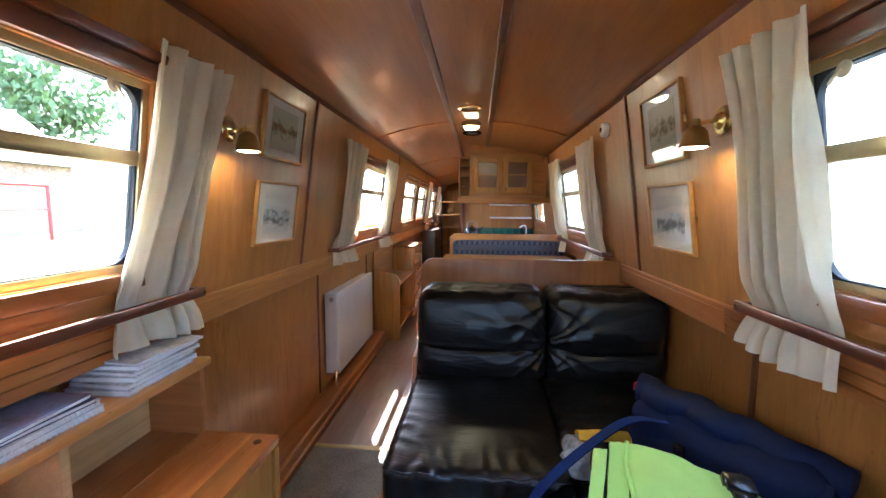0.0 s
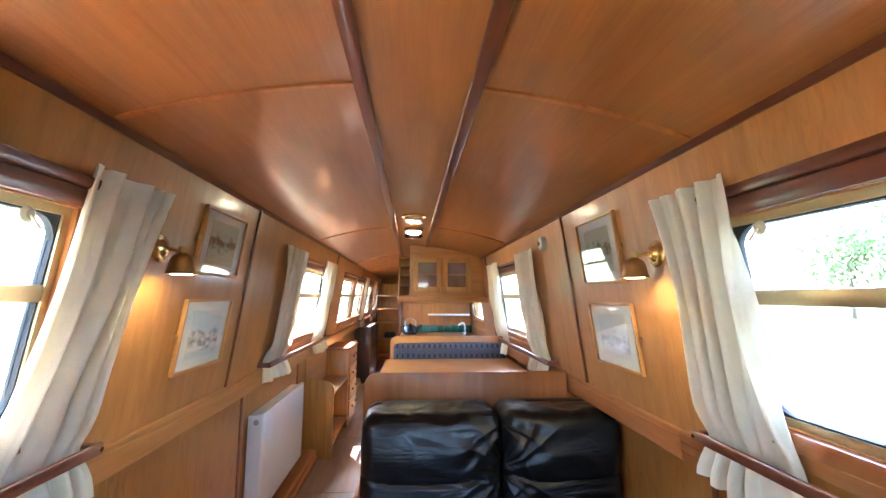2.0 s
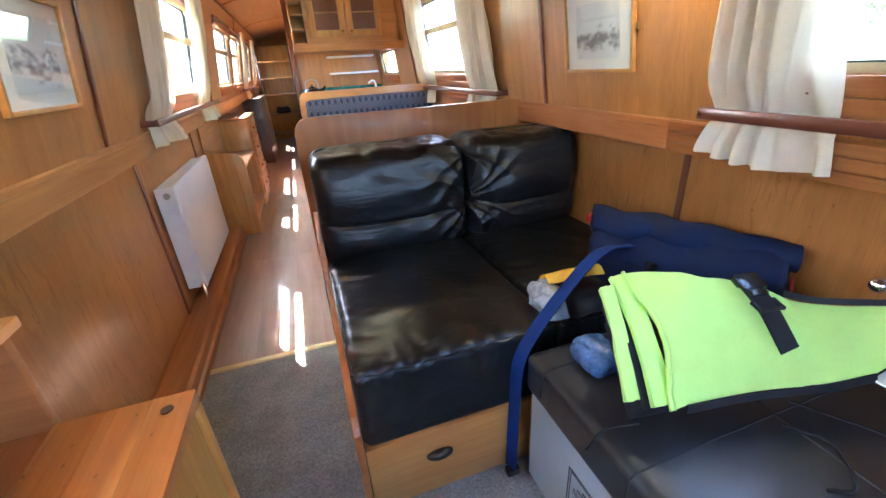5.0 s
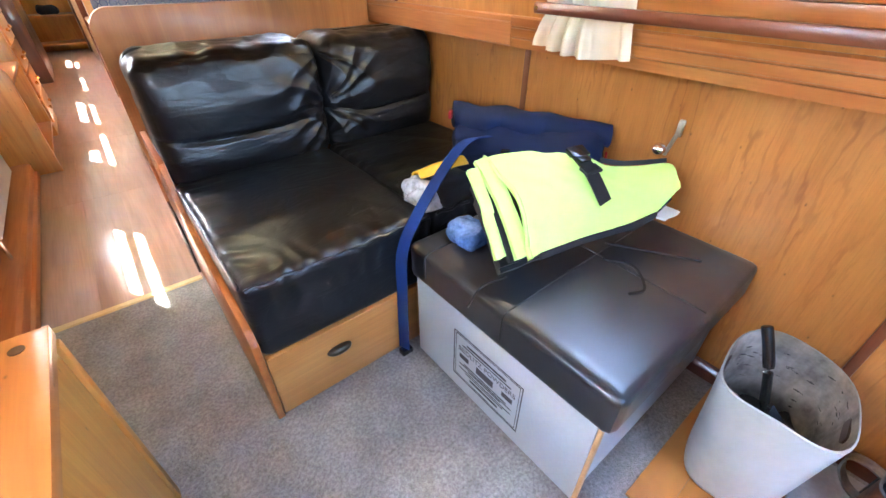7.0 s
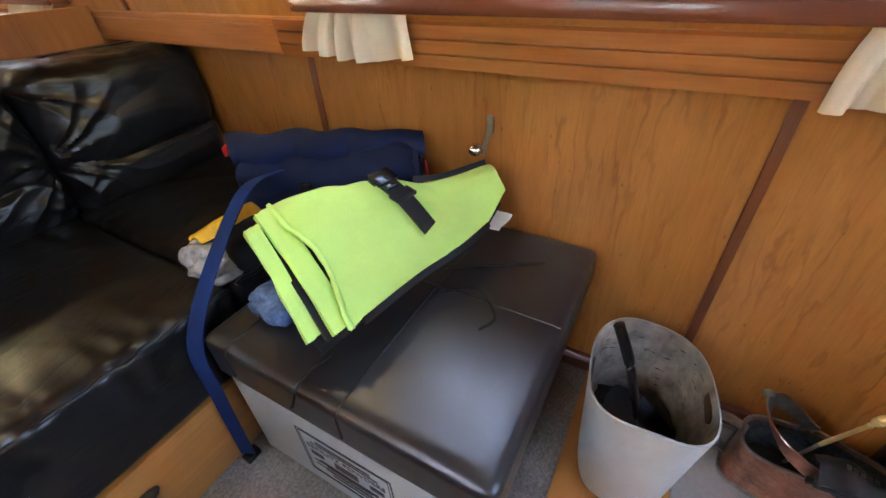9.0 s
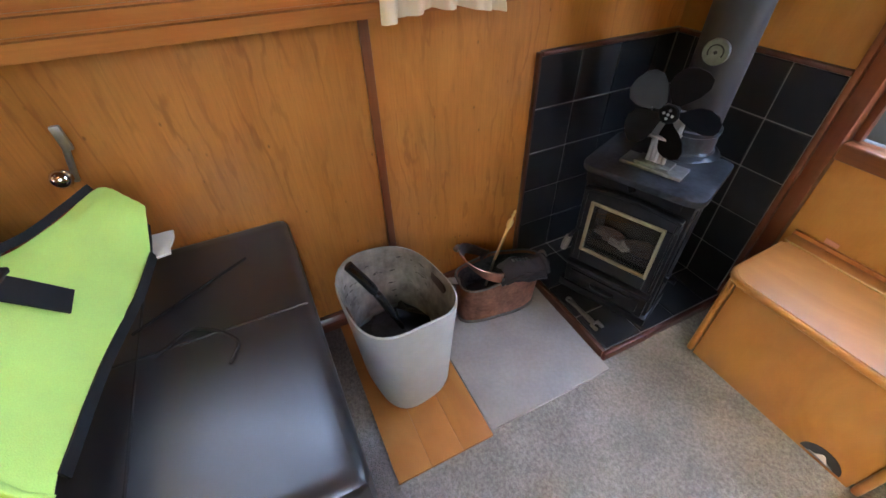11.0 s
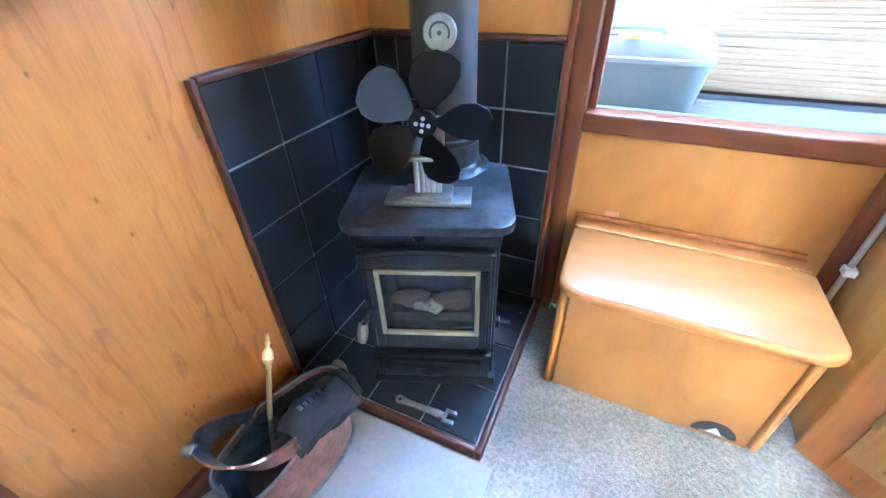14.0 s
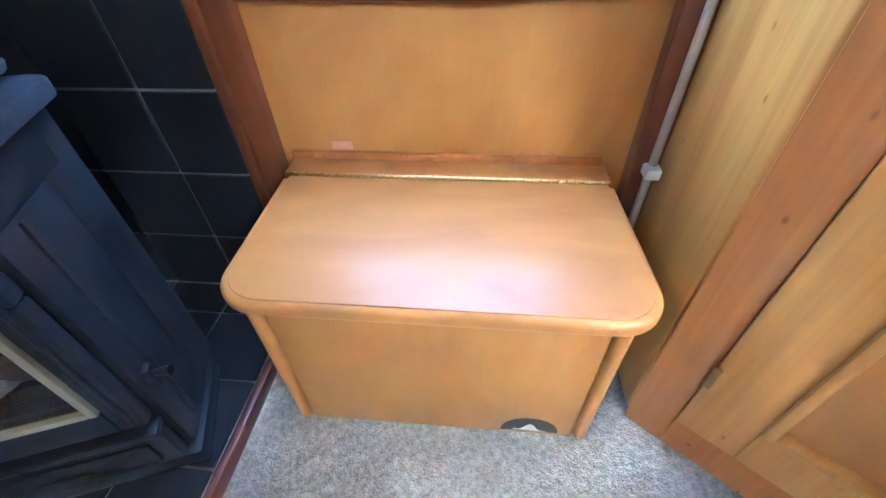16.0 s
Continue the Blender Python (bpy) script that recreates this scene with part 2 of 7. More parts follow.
soiled(M_CARPET, 7.0, 0.84, 1.16)
M_SLAB = material("grey_slab", (0.275, 0.275, 0.275), 0.55, spots=0.16, scale=7, bump=0.05)
M_TILE = material("slate_tile", (0.0125, 0.0148, 0.019), 0.32, spots=0.10, scale=6, bump=0.03, fine=60)
M_GROUT = material("grout", (0.36, 0.36, 0.365), 0.9, spots=0.2)
M_GREEN = material("green_glaze", (0.012, 0.11, 0.075), 0.15, spots=0.15)
M_LEATHER = material("black_leather", (0.0055, 0.0055, 0.006), 0.33, spots=0.3, scale=12, bump=0.15, fine=300, coat=0.22, coat_rough=0.24, spec=0.42)
M_LEATHERM = material("smooth_black_leather", (0.0135, 0.0140, 0.0160), 0.40, spots=0.12, scale=18, bump=0.08, fine=420, coat=0.60, coat_rough=0.33, spec=0.55)
M_SEAM = material("worn_leather_seam", (0.020, 0.020, 0.022), 0.46, spots=0.3, bump=0.3, fine=500, spec=0.45)
M_BLACKCLOTH = material("black_webbing", (0.010, 0.010, 0.011), 0.8, spots=0.2, bump=0.3, fine=600)
M_GLOVE = material("dark_grey_suede", (0.022, 0.023, 0.026), 0.85, spots=0.3, scale=20, bump=0.4, fine=300)
M_BLACK = material("black_plastic", (0.012, 0.012, 0.013), 0.25, spots=0.1)
M_IRON = material("cast_iron", (0.011, 0.0125, 0.016), 0.42, 0.05, 0.35, 14, 0.12, spec=0.36)
M_IRONTOP = material("worn_iron_top", (0.034, 0.040, 0.050), 0.32, 0.3, 0.5, 18, 0.12)
M_FLUE = material("flue_enamel", (0.030, 0.032, 0.035), 0.5, 0.1, 0.1)
M_BLADE = material("black_blade", (0.004, 0.004, 0.005), 0.46, 0.0, 0.1, spec=0.18)
M_ALU = material("brushed_aluminium", (0.62, 0.62, 0.63), 0.32, 1.0, 0.12, stretch=(1, 1, 0.1))
M_CHROME = material("chrome", (0.75, 0.74, 0.72), 0.12, 1.0, 0.05, bump=0.0)
M_STEEL = material("dull_steel", (0.42, 0.40, 0.37), 0.4, 1.0, 0.25)
M_PEWTER = material("pewter", (0.27, 0.28, 0.28), 0.4, 1.0, 0.3, 20)
M_BRASS = material("brass", (0.82, 0.63, 0.30), 0.24, 1.0, 0.12)
M_PALEBRASS = material("pale_brass_trim", (0.40, 0.35, 0.23), 0.4, 0.7, 0.1)
M_BRASSD = material("aged_brass", (0.44, 0.27, 0.10), 0.3, 1.0, 0.2)
M_COPPER = material("worn_copper", (0.44, 0.215, 0.145), 0.29, 0.96, 0.45, 16, 0.05)
M_WINALU = material("gold_anodised_frame", (0.58, 0.45, 0.24), 0.3, 0.9, 0.08)
M_RUBBER = material("window_rubber", (0.012, 0.012, 0.012), 0.6)
M_CREAM = cloth("cream_curtain", (0.86, 0.795, 0.655), 0.48)
M_NAVY = material("navy_nylon", (0.005, 0.011, 0.040), 0.7, spots=0.25, scale=9, bump=0.3, fine=500, spec=0.25)
M_NAVYW = material("navy_webbing", (0.008, 0.030, 0.130), 0.75, spots=0.15, bump=0.4, fine=700, spec=0.25)
M_RED = material("red_piping", (0.45, 0.02, 0.02), 0.6)
M_LIME = material("lime_fabric", (0.55, 0.85, 0.20), 0.75, spots=0.09, scale=7, bump=0.3, fine=520)
M_YEL = material("yellow_strap", (0.85, 0.48, 0.02), 0.6)
M_CLEAR = material("crumpled_clear_plastic", (0.40, 0.42, 0.44), 0.12, spots=0.4, scale=25, bump=0.8)
M_BLUEP = material("blue_plastic_bag", (0.10, 0.19, 0.40), 0.2, spots=0.4, scale=22, bump=0.8)
M_WHITE = material("white_enamel", (0.66, 0.65, 0.63), 0.3, spots=0.04)
M_WPLAST = material("white_plastic", (0.80, 0.80, 0.78), 0.35, spots=0.05)
M_CONDUIT = material("clear_conduit", (0.42, 0.38, 0.33), 0.36, spots=0.1)
M_PAPER = material("paper", (0.80, 0.80, 0.80), 0.7, spots=0.08, stretch=(1, 1, 60), scale=5)
M_COVER = material("dark_cover", (0.06, 0.07, 0.13), 0.3, spots=0.8, scale=14, bump=0.02)
M_COVERL = material("pale_cover", (0.52, 0.53, 0.55), 0.35, spots=0.45, scale=11, bump=0.02)
M_MOUNT = material("picture_mount", (0.80, 0.79, 0.75), 0.8, spots=0.03)
M_BUCKET = material("grey_plastic_bucket", (0.42, 0.437, 0.420), 0.55, spots=0.15, scale=6, bump=0.03, fine=45, fw=0.2)
M_SOOT = material("sooty_plastic", (0.40, 0.365, 0.325), 0.7, spots=0.55, scale=17, bump=0.1, fine=70, fw=0.35)
M_COAL = material("coal", (0.018, 0.017, 0.017), 0.6, spots=0.5, scale=30, bump=0.8)
M_CHAR = material("scorched_log", (0.17, 0.115, 0.085), 0.9, spots=0.6, scale=22, bump=0.7)
M_ASH = material("ash_log", (0.50, 0.46, 0.42), 0.9, spots=0.6, scale=25, bump=0.6)
M_FIREB = material("fire_brick", (0.06, 0.05, 0.045), 0.9, spots=0.3)
M_GBOX = material("grey_painted_board", (0.37, 0.425, 0.475), 0.5, spots=0.05, scale=5)
M_INK = material("black_print", (0.03, 0.03, 0.04), 0.6)
M_TANK = material("grey_tank", (0.185, 0.215, 0.21), 0.35, spots=0.06)
M_TANKL = material("pale_tank_lid", (0.25, 0.27, 0.265), 0.35, spots=0.05)
M_DECK = material("painted_steel_deck", (0.075, 0.075, 0.075), 0.8, spots=0.3, scale=25, bump=0.3)
M_CATCH = material("cream_catch", (0.62, 0.55, 0.38), 0.35, 0.1, 0.1)
M_GLASS = glass("clear_glass")
M_SMOKE = glass("stove_glass", (0.5, 0.47, 0.43))
M_BULB = glow("lit_bulb", (1.0, 0.88, 0.52), 3.6)
M_GRASS = material("grass", (0.055, 0.10, 0.022), 0.9, spots=0.4, scale=1.5, bump=0.6, fine=20)
M_WATER = material("canal_water", (0.05, 0.06, 0.045), 0.06, spots=0.1, scale=1.2, bump=0.3, fine=5)
M_LEAF = material("leaves", (0.10, 0.15, 0.055), 0.7, spots=0.4, scale=3, bump=0)
M_BARK = material("bark", (0.10, 0.075, 0.05), 0.9, spots=0.3, scale=12, bump=0.8)
M_STONE = material("canal_wall_stone", (0.30, 0.25, 0.21), 0.9, spots=0.45, scale=5, bump=0.6)
M_REDP = material("red_paint", (0.55, 0.02, 0.02), 0.4)
M_SLATE = material("slate_roof", (0.06, 0.075, 0.11), 0.7, spots=0.2)
M_DARK = wood("dark_stained_wood", (0.085, 0.035, 0.018), (0.045, 0.018, 0.010), "z", 0.35, 0.3)


def crease(m, scale, depth, stretch):
    """Adds long soft folds to a hide's relief."""
    n, l = m.node_tree.nodes, m.node_tree.links
    co, mp = n.new("ShaderNodeTexCoord"), n.new("ShaderNodeMapping")
    mp.inputs["Scale"].default_value = stretch
    mp.inputs["Rotation"].default_value = (0.35, 0.2, 0.5)
    l.new(co.outputs["Object"], mp.inputs["Vector"])
    heights = []
    for k, s in enumerate((scale, scale * 2.3)):
        t, sub, ab, pw = n.new("ShaderNodeTexNoise"), n.new("ShaderNodeMath"), n.new("ShaderNodeMath"), n.new("ShaderNodeMath")
        t.inputs["Scale"].default_value, t.inputs["Detail"].default_value, t.inputs["Distortion"].default_value = s, 2, 1.2
        l.new(mp.outputs[0], t.inputs["Vector"])
        sub.operation, sub.inputs[1].default_value = "SUBTRACT", 0.5
        ab.operation = "ABSOLUTE"
        pw.operation, pw.inputs[1].default_value = "POWER", 0.6
        l.new(t.outputs[0], sub.inputs[0]), l.new(sub.outputs[0], ab.inputs[0]), l.new(ab.outputs[0], pw.inputs[0])
        heights.append(pw.outputs[0])
    mix = n.new("ShaderNodeMath")
    mix.operation, mix.inputs[1].default_value = "MULTIPLY_ADD", 0.4
    l.new(heights[1], mix.inputs[0]), l.new(heights[0], mix.inputs[2])
    bp = n.new("ShaderNodeBump")
    bp.inputs["Strength"].default_value, bp.inputs["Distance"].default_value = 0.9, depth
    l.new(mix.outputs[0], bp.inputs["Height"])
    old = [k for k in n if k.type == "BUMP" and k != bp][0]
    l.new(bp.outputs[0], old.inputs["Normal"])
    return m


crease(M_LEATHER, 7.0, 0.0024, (0.6, 1.4, 1.6))
M_LEATHERB = material("soft_black_leather", (0.0055, 0.0055, 0.0062), 0.36, spots=0.25, scale=14, bump=0.12, fine=340, coat=0.10, coat_rough=0.3, spec=0.42)
crease(M_LEATHERB, 5.0, 0.0040, (0.6, 1.0, 2.2))


def patterned():
    """Blue-grey woven upholstery with a repeated diamond figure."""
    m = material("diamond_upholstery", (0.05, 0.06, 0.12), 0.9, bump=0.4, fine=400)
    n, l = m.node_tree.nodes, m.node_tree.links
    co, sp = n.new("ShaderNodeTexCoord"), n.new("ShaderNodeSeparateXYZ")
    l.new(co.outputs["Object"], sp.inputs[0])

    def wave(src, period):
        a, b = n.new("ShaderNodeMath"), n.new("ShaderNodeMath")
        a.operation, a.inputs[1].default_value = "MULTIPLY", 1 / period
        b.operation, b.inputs[1].default_value = "PINGPONG", 0.5
        l.new(src, a.inputs[0]), l.new(a.outputs[0], b.inputs[0])
        return b.outputs[0]
    s = n.new("ShaderNodeMath")
    l.new(wave(sp.outputs["X"], 0.048), s.inputs[0]), l.new(wave(sp.outputs["Z"], 0.085), s.inputs[1])
    r = n.new("ShaderNodeValToRGB")
    r.color_ramp.interpolation = "CONSTANT"
    e = r.color_ramp.elements
    e[0].position, e[0].color = 0.0, (0.022, 0.026, 0.050, 1)
    e[1].position, e[1].color = 0.36, (0.15, 0.13, 0.11, 1)
    for pos, c in ((0.50, (0.030, 0.034, 0.062, 1)), (0.62, (0.085, 0.082, 0.088, 1))):
        e.new(pos).color = c
    l.new(s.outputs[0], r.inputs[0])
    l.new(r.outputs[0], n["Principled BSDF"].inputs["Base Color"])
    return m


def print_paper(name, sky_c, land_c, line):
    """A faded landscape print: a washed sky, a band of land, loose dark strokes."""
    m = material(name, sky_c, 0.6, bump=0)
    n, l = m.node_tree.nodes, m.node_tree.links
    co, sp = n.new("ShaderNodeTexCoord"), n.new("ShaderNodeSeparateXYZ")
    l.new(co.outputs["Generated"], sp.inputs[0])
    t = n.new("ShaderNodeTexNoise")
    t.inputs["Scale"].default_value, t.inputs["Detail"].default_value = 6, 8
    l.new(co.outputs["Generated"], t.inputs["Vector"])
    dist = n.new("ShaderNodeMath")
    dist.operation = "SUBTRACT"
    l.new(sp.outputs["Z"], dist.inputs[0])
    dist.inputs[1].default_value = line
    ab = n.new("ShaderNodeMath")
    ab.operation = "ABSOLUTE"
    l.new(dist.outputs[0], ab.inputs[0])
    f = n.new("ShaderNodeMath")
    f.operation = "SUBTRACT"
    l.new(t.outputs[0], f.inputs[0]), l.new(ab.outputs[0], f.inputs[1])
    r = n.new("ShaderNodeValToRGB")
    e = r.color_ramp.elements
    e[0].position, e[0].color = 0.30, (*sky_c, 1)
    e[1].position, e[1].color = 0.52, (*land_c, 1)
    l.new(f.outputs[0], r.inputs[0])
    l.new(r.outputs[0], n["Principled BSDF"].inputs["Base Color"])
    return m


M_FABRIC = patterned()
M_PRINT1 = print_paper("autumn_print", (0.55, 0.55, 0.42), (0.20, 0.11, 0.05), 0.5)
M_PRINT2 = print_paper("river_print", (0.66, 0.68, 0.70), (0.22, 0.23, 0.25), 0.35)
M_PRINT3 = print_paper("lock_print", (0.52, 0.55, 0.42), (0.14, 0.16, 0.08), 0.5)


# ---- mesh helpers ----
def hexa(bm, pts):
    """A solid from eight corners: x fastest, then y, then z."""
    v = [bm.verts.new(p) for p in pts]
    for f in ((0, 2, 3, 1), (4, 5, 7, 6), (0, 1, 5, 4), (2, 6, 7, 3), (0, 4, 6, 2), (1, 3, 7, 5)):
        bm.faces.new([v[i] for i in f])
    return bm


def soften(bm, r, seg=2):
    if r:
        bmesh.ops.recalc_face_normals(bm, faces=bm.faces)
        bmesh.ops.bevel(bm, geom=[e for e in bm.edges], offset=r, segments=seg, affect="EDGES", profile=0.5, clamp_overlap=True)
    return bm


def bx(x0, x1, y0, y1, z0, z1, r=0.003, seg=2):
    x0, x1, y0, y1, z0, z1 = min(x0, x1), max(x0, x1), min(y0, y1), max(y0, y1), min(z0, z1), max(z0, z1)
    return soften(hexa(bmesh.new(), [(x, y, z) for z in (z0, z1) for y in (y0, y1) for x in (x0, x1)]), r, seg)


def merge(*bms):
    out = bmesh.new()
    me = bpy.data.meshes.new("tmp")
    for b in bms:
        b.to_mesh(me)
        out.from_mesh(me)
        b.free()
    bpy.data.meshes.remove(me)
    return out


def moved(bm, m):
    bmesh.ops.transform(bm, matrix=m, verts=bm.verts)
    return bm


def prism(outline, axis, a, b, r=0.0, seg=2):
    """An outline in the plane across an axis, pushed from a to b along it."""
    bm = bmesh.new()
    k = "xyz".index(axis)

    def at(p, d):
        q = list(p)
        q.insert(k, d)
        return q
    lo, hi = [bm.verts.new(at(p, a)) for p in outline], [bm.verts.new(at(p, b)) for p in outline]
    bm.faces.new(lo), bm.faces.new(hi[::-1])
    for i in range(len(outline)):
        j = (i + 1) % len(outline)
        bm.faces.new((lo[i], hi[i], hi[j], lo[j]))
    bmesh.ops.recalc_face_normals(bm, faces=bm.faces)
    return soften(bm, r, seg)


def lathe(profile, n=28, at=(0, 0, 0), cap=True):
    bm = bmesh.new()
    rings = [[bm.verts.new((at[0] + r * math.cos(2 * math.pi * i / n), at[1] + r * math.sin(2 * math.pi * i / n), at[2] + z)) for i in range(n)] for r, z in profile]
    for a, b in zip(rings, rings[1:]):
        for i in range(n):
            bm.faces.new((a[i], a[(i + 1) % n], b[(i + 1) % n], b[i]))
    if cap:
        bm.faces.new(rings[0][::-1]), bm.faces.new(rings[-1])
    bmesh.ops.recalc_face_normals(bm, faces=bm.faces)
    return bm


def tube(points, radius, n=10, flat=1.0):
    """A round (or flattened) rod along a line of points."""
    pts = [Vector(p) for p in points]
    bm, rings = bmesh.new(), []
    for i, p in enumerate(pts):
        d = (pts[min(i + 1, len(pts) - 1)] - pts[max(i - 1, 0)]).normalized()
        up = Vector((0, 0, 1)) if abs(d.z) < 0.9 else Vector((0, 1, 0))
        s = d.cross(up).normalized()
        u = s.cross(d)
        rr = radius[i] if isinstance(radius, (list, tuple)) else radius
        rings.append([bm.verts.new(p + rr * (math.cos(2 * math.pi * k / n) * s + flat * math.sin(2 * math.pi * k / n) * u)) for k in range(n)])
    for a, b in zip(rings, rings[1:]):
        for k in range(n):
            bm.faces.new((a[k], a[(k + 1) % n], b[(k + 1) % n], b[k]))
    bm.faces.new(rings[0][::-1]), bm.faces.new(rings[-1])
    bmesh.ops.recalc_face_normals(bm, faces=bm.faces)
    return bm


def curve_points(ctrl, n=24):
    """A smooth line through control points."""
    c = [Vector(p) for p in ctrl]
    c = [2 * c[0] - c[1], *c, 2 * c[-1] - c[-2]]
    out = []
    for i in range(1, len(c) - 2):
        for k in range(n):
            t = k / n
            a, b, d, e = c[i - 1], c[i], c[i + 1], c[i + 2]
            out.append(0.5 * ((2 * b) + (d - a) * t + (2 * a - 5 * b + 4 * d - e) * t * t + (3 * b - a - 3 * d + e) * t ** 3))
    out.append(c[-2])
    return out


def ribbon(ctrl, width, across, thick=0.003, n=10):
    """A flat strap along control points, its width along one direction."""
    pts, a = curve_points(ctrl, n), Vector(across).normalized() * width / 2
    bm, rows = bmesh.new(), []
    for i, p in enumerate(pts):
        d = (pts[min(i + 1, len(pts) - 1)] - pts[max(i - 1, 0)]).normalized()
        w = (a - a.dot(d) * d).normalized() * width / 2
        nn = d.cross(w).normalized() * thick / 2
        rows.append([bm.verts.new(q) for q in (p - w - nn, p + w - nn, p + w + nn, p - w + nn)])
    for r, s in zip(rows, rows[1:]):
        for k in range(4):
            bm.faces.new((r[k], r[(k + 1) % 4], s[(k + 1) % 4], s[k]))
    bm.faces.new(rows[0][::-1]), bm.faces.new(rows[-1])
    bmesh.ops.recalc_face_normals(bm, faces=bm.faces)
    return bm


def sheet(f, nu, nv, thick=0.004):
    """A cloth from a function of u and v in 0..1, with thickness."""
    bm = bmesh.new()
    g = [[bm.verts.new(f(i / nu, j / nv)) for j in range(nv + 1)] for i in range(nu + 1)]
    for i in range(nu):
        for j in range(nv):
            bm.faces.new((g[i][j], g[i + 1][j], g[i + 1][j + 1], g[i][j + 1]))
    bmesh.ops.recalc_face_normals(bm, faces=bm.faces)
    bmesh.ops.solidify(bm, geom=bm.faces[:], thickness=thick)
    return bm


def cushion(lo, hi, r, puff=0.02, wrinkle=0.006, cuts=22, seed=0.0, freq=7.0, axis=2, stretch=(1, 1, 1)):
    """A padded block: rounded corners, a swollen face and creased leather."""
    bm = bmesh.new()
    bmesh.ops.create_cube(bm, size=2)
    bmesh.ops.subdivide_edges(bm, edges=bm.edges[:], cuts=cuts, use_grid_fill=True)
    lo, hi = Vector(lo), Vector(hi)
    c, h = (lo + hi) / 2, (hi - lo) / 2
    ins = Vector([max(x - r, 0.001) for x in h])
    for v in bm.verts:
        u = Vector([math.copysign(abs(k) ** 0.8, k) for k in v.co])
        p = Vector([u[i] * h[i] for i in range(3)])
        q = Vector([max(-ins[i], min(ins[i], p[i])) for i in range(3)])
        d = p - q
        nrm = d.normalized() if d.length > 1e-6 else Vector((0, 0, 1))
        p = q + nrm * min(d.length, r) if d.length > 1e-6 else p
        k = [i for i in range(3) if i != axis]
        p[axis] += math.copysign(puff * (1 - u[k[0]] ** 2) * (1 - u[k[1]] ** 2), u[axis]) * (1 if abs(u[axis]) > 0.3 else 0)
        w = c + p
        s = Vector([w[i] * freq * stretch[i] + seed for i in range(3)])
        dent = 0.0
        for k2, (fa, fb, fc) in enumerate(((0.45, 0.3, 1.5), (1.1, 0.6, 0.9), (-0.9, 0.5, 1.1))):
            ph = fa * s.x + fb * s.y + fc * s.z + 1.1 * noise.noise(s * 0.45 + Vector((7 * k2, 1, 3)))
            mask = max(0.0, min(1.0, 0.25 + 1.6 * noise.noise(s * 0.35 + Vector((2, 11 * k2, 5)))))
            dent += mask * (1 - abs(math.sin(ph * 1.7))) ** 3
        p += nrm * (wrinkle * (0.35 - dent) + 0.25 * wrinkle * noise.noise(s * 1.3))
        v.co = c + p
    bmesh.ops.recalc_face_normals(bm, faces=bm.faces)
    return bm


def crumple(bm, amount, freq, seed=0.0, cuts=0):
    if cuts:
        bmesh.ops.subdivide_edges(bm, edges=bm.edges[:], cuts=cuts, use_grid_fill=True)
    for v in bm.verts:
        s = v.co * freq + Vector((seed, seed * 1.7, -seed))
        v.co += amount * noise.noise_vector(s)
    return bm


HOME = {}


def mesh_object(name, bm, mat, angle=35):
    me = bpy.data.meshes.new(name)
    bm.to_mesh(me)
    bm.free()
    me.materials.append(mat)
    me.shade_smooth()
    me.set_sharp_from_angle(angle=radians(angle))
    return new(name, me)


def thing(name, label, category, at=(0, 0, 0), rz=0.0, group="", kind=""):
    """A thing: an Empty at its base that carries its parts."""
    ob = new(name)
    ob.empty_display_size = 0.05
    HOME[ob.name] = pose(*at, 0, 0, rz)
    ob.matrix_basis = HOME[ob.name]
    return tagged(ob, label, category, group, kind)


def part(name, bm, mat, parent, label="", local=False, angle=35):
    """One mesh under a thing or a part; bm is in the world's metres unless local."""
    home = HOME[parent.name]
    if not local:
        moved(bm, home.inverted())
    ob = mesh_object(name, bm, mat, angle)
    ob.parent = parent
    HOME[ob.name] = home
    return tagged(ob, label)


def solid(name, bm, mat, label="", category="", group="", kind="", angle=35):
    """A thing of one mesh, its origin at the middle of its base."""
    cs = [v.co for v in bm.verts]
    o = Vector(((min(c.x for c in cs) + max(c.x for c in cs)) / 2, (min(c.y for c in cs) + max(c.y for c in cs)) / 2, min(c.z for c in cs)))
    moved(bm, Matrix.Translation(-o))
    ob = mesh_object(name, bm, mat, angle)
    ob.location = o
    HOME[ob.name] = Matrix.Translation(o)
    return tagged(ob, label, category, group, kind)


def piece(name, mesh, at, parent):
    ob = new(name, mesh)
    ob.location = at
    ob.parent = parent
    return ob


# ---- the cabin's shell ----
Y0, Y1 = -0.76, 10.6          # bow bulkhead, stern end
HULL, DADO = 0.985, 0.94       # half width below the gunwale, height of the ledge


def wall_x(z):
    return 0.885 - 0.12 * (z - 1.03) / 0.86


def wallbox(side, y0, y1, z0, z1, d0, d1, r=0.0):
    """A block that follows the leaning cabin side; d runs inwards from its face."""
    pts = [(side * (wall_x(z) - d), y, z) for z in (z0, z1) for y in (y0, y1) for d in (d0, d1)]
    bm = hexa(bmesh.new(), pts)
    bmesh.ops.recalc_face_normals(bm, faces=bm.faces)
    return soften(bm, r)


# West openings at 6.15 and 9.1 are added to brighten the far gangway.
WIN = {-1: [(0.28, 1.195, 1.17, 1.67), (3.12, 4.00, 1.17, 1.67), (5.00, 5.87, 1.17, 1.67), (6.15, 7.0, 1.17, 1.67), (7.6, 8.45, 1.17, 1.67), (9.1, 9.9, 1.17, 1.67)],
       1: [(0.28, 1.190, 1.17, 1.67), (3.12, 4.00, 1.17, 1.67), (5.10, 5.90, 1.16, 1.42)]}
ZC = 1.90                      # where side and ceiling meet

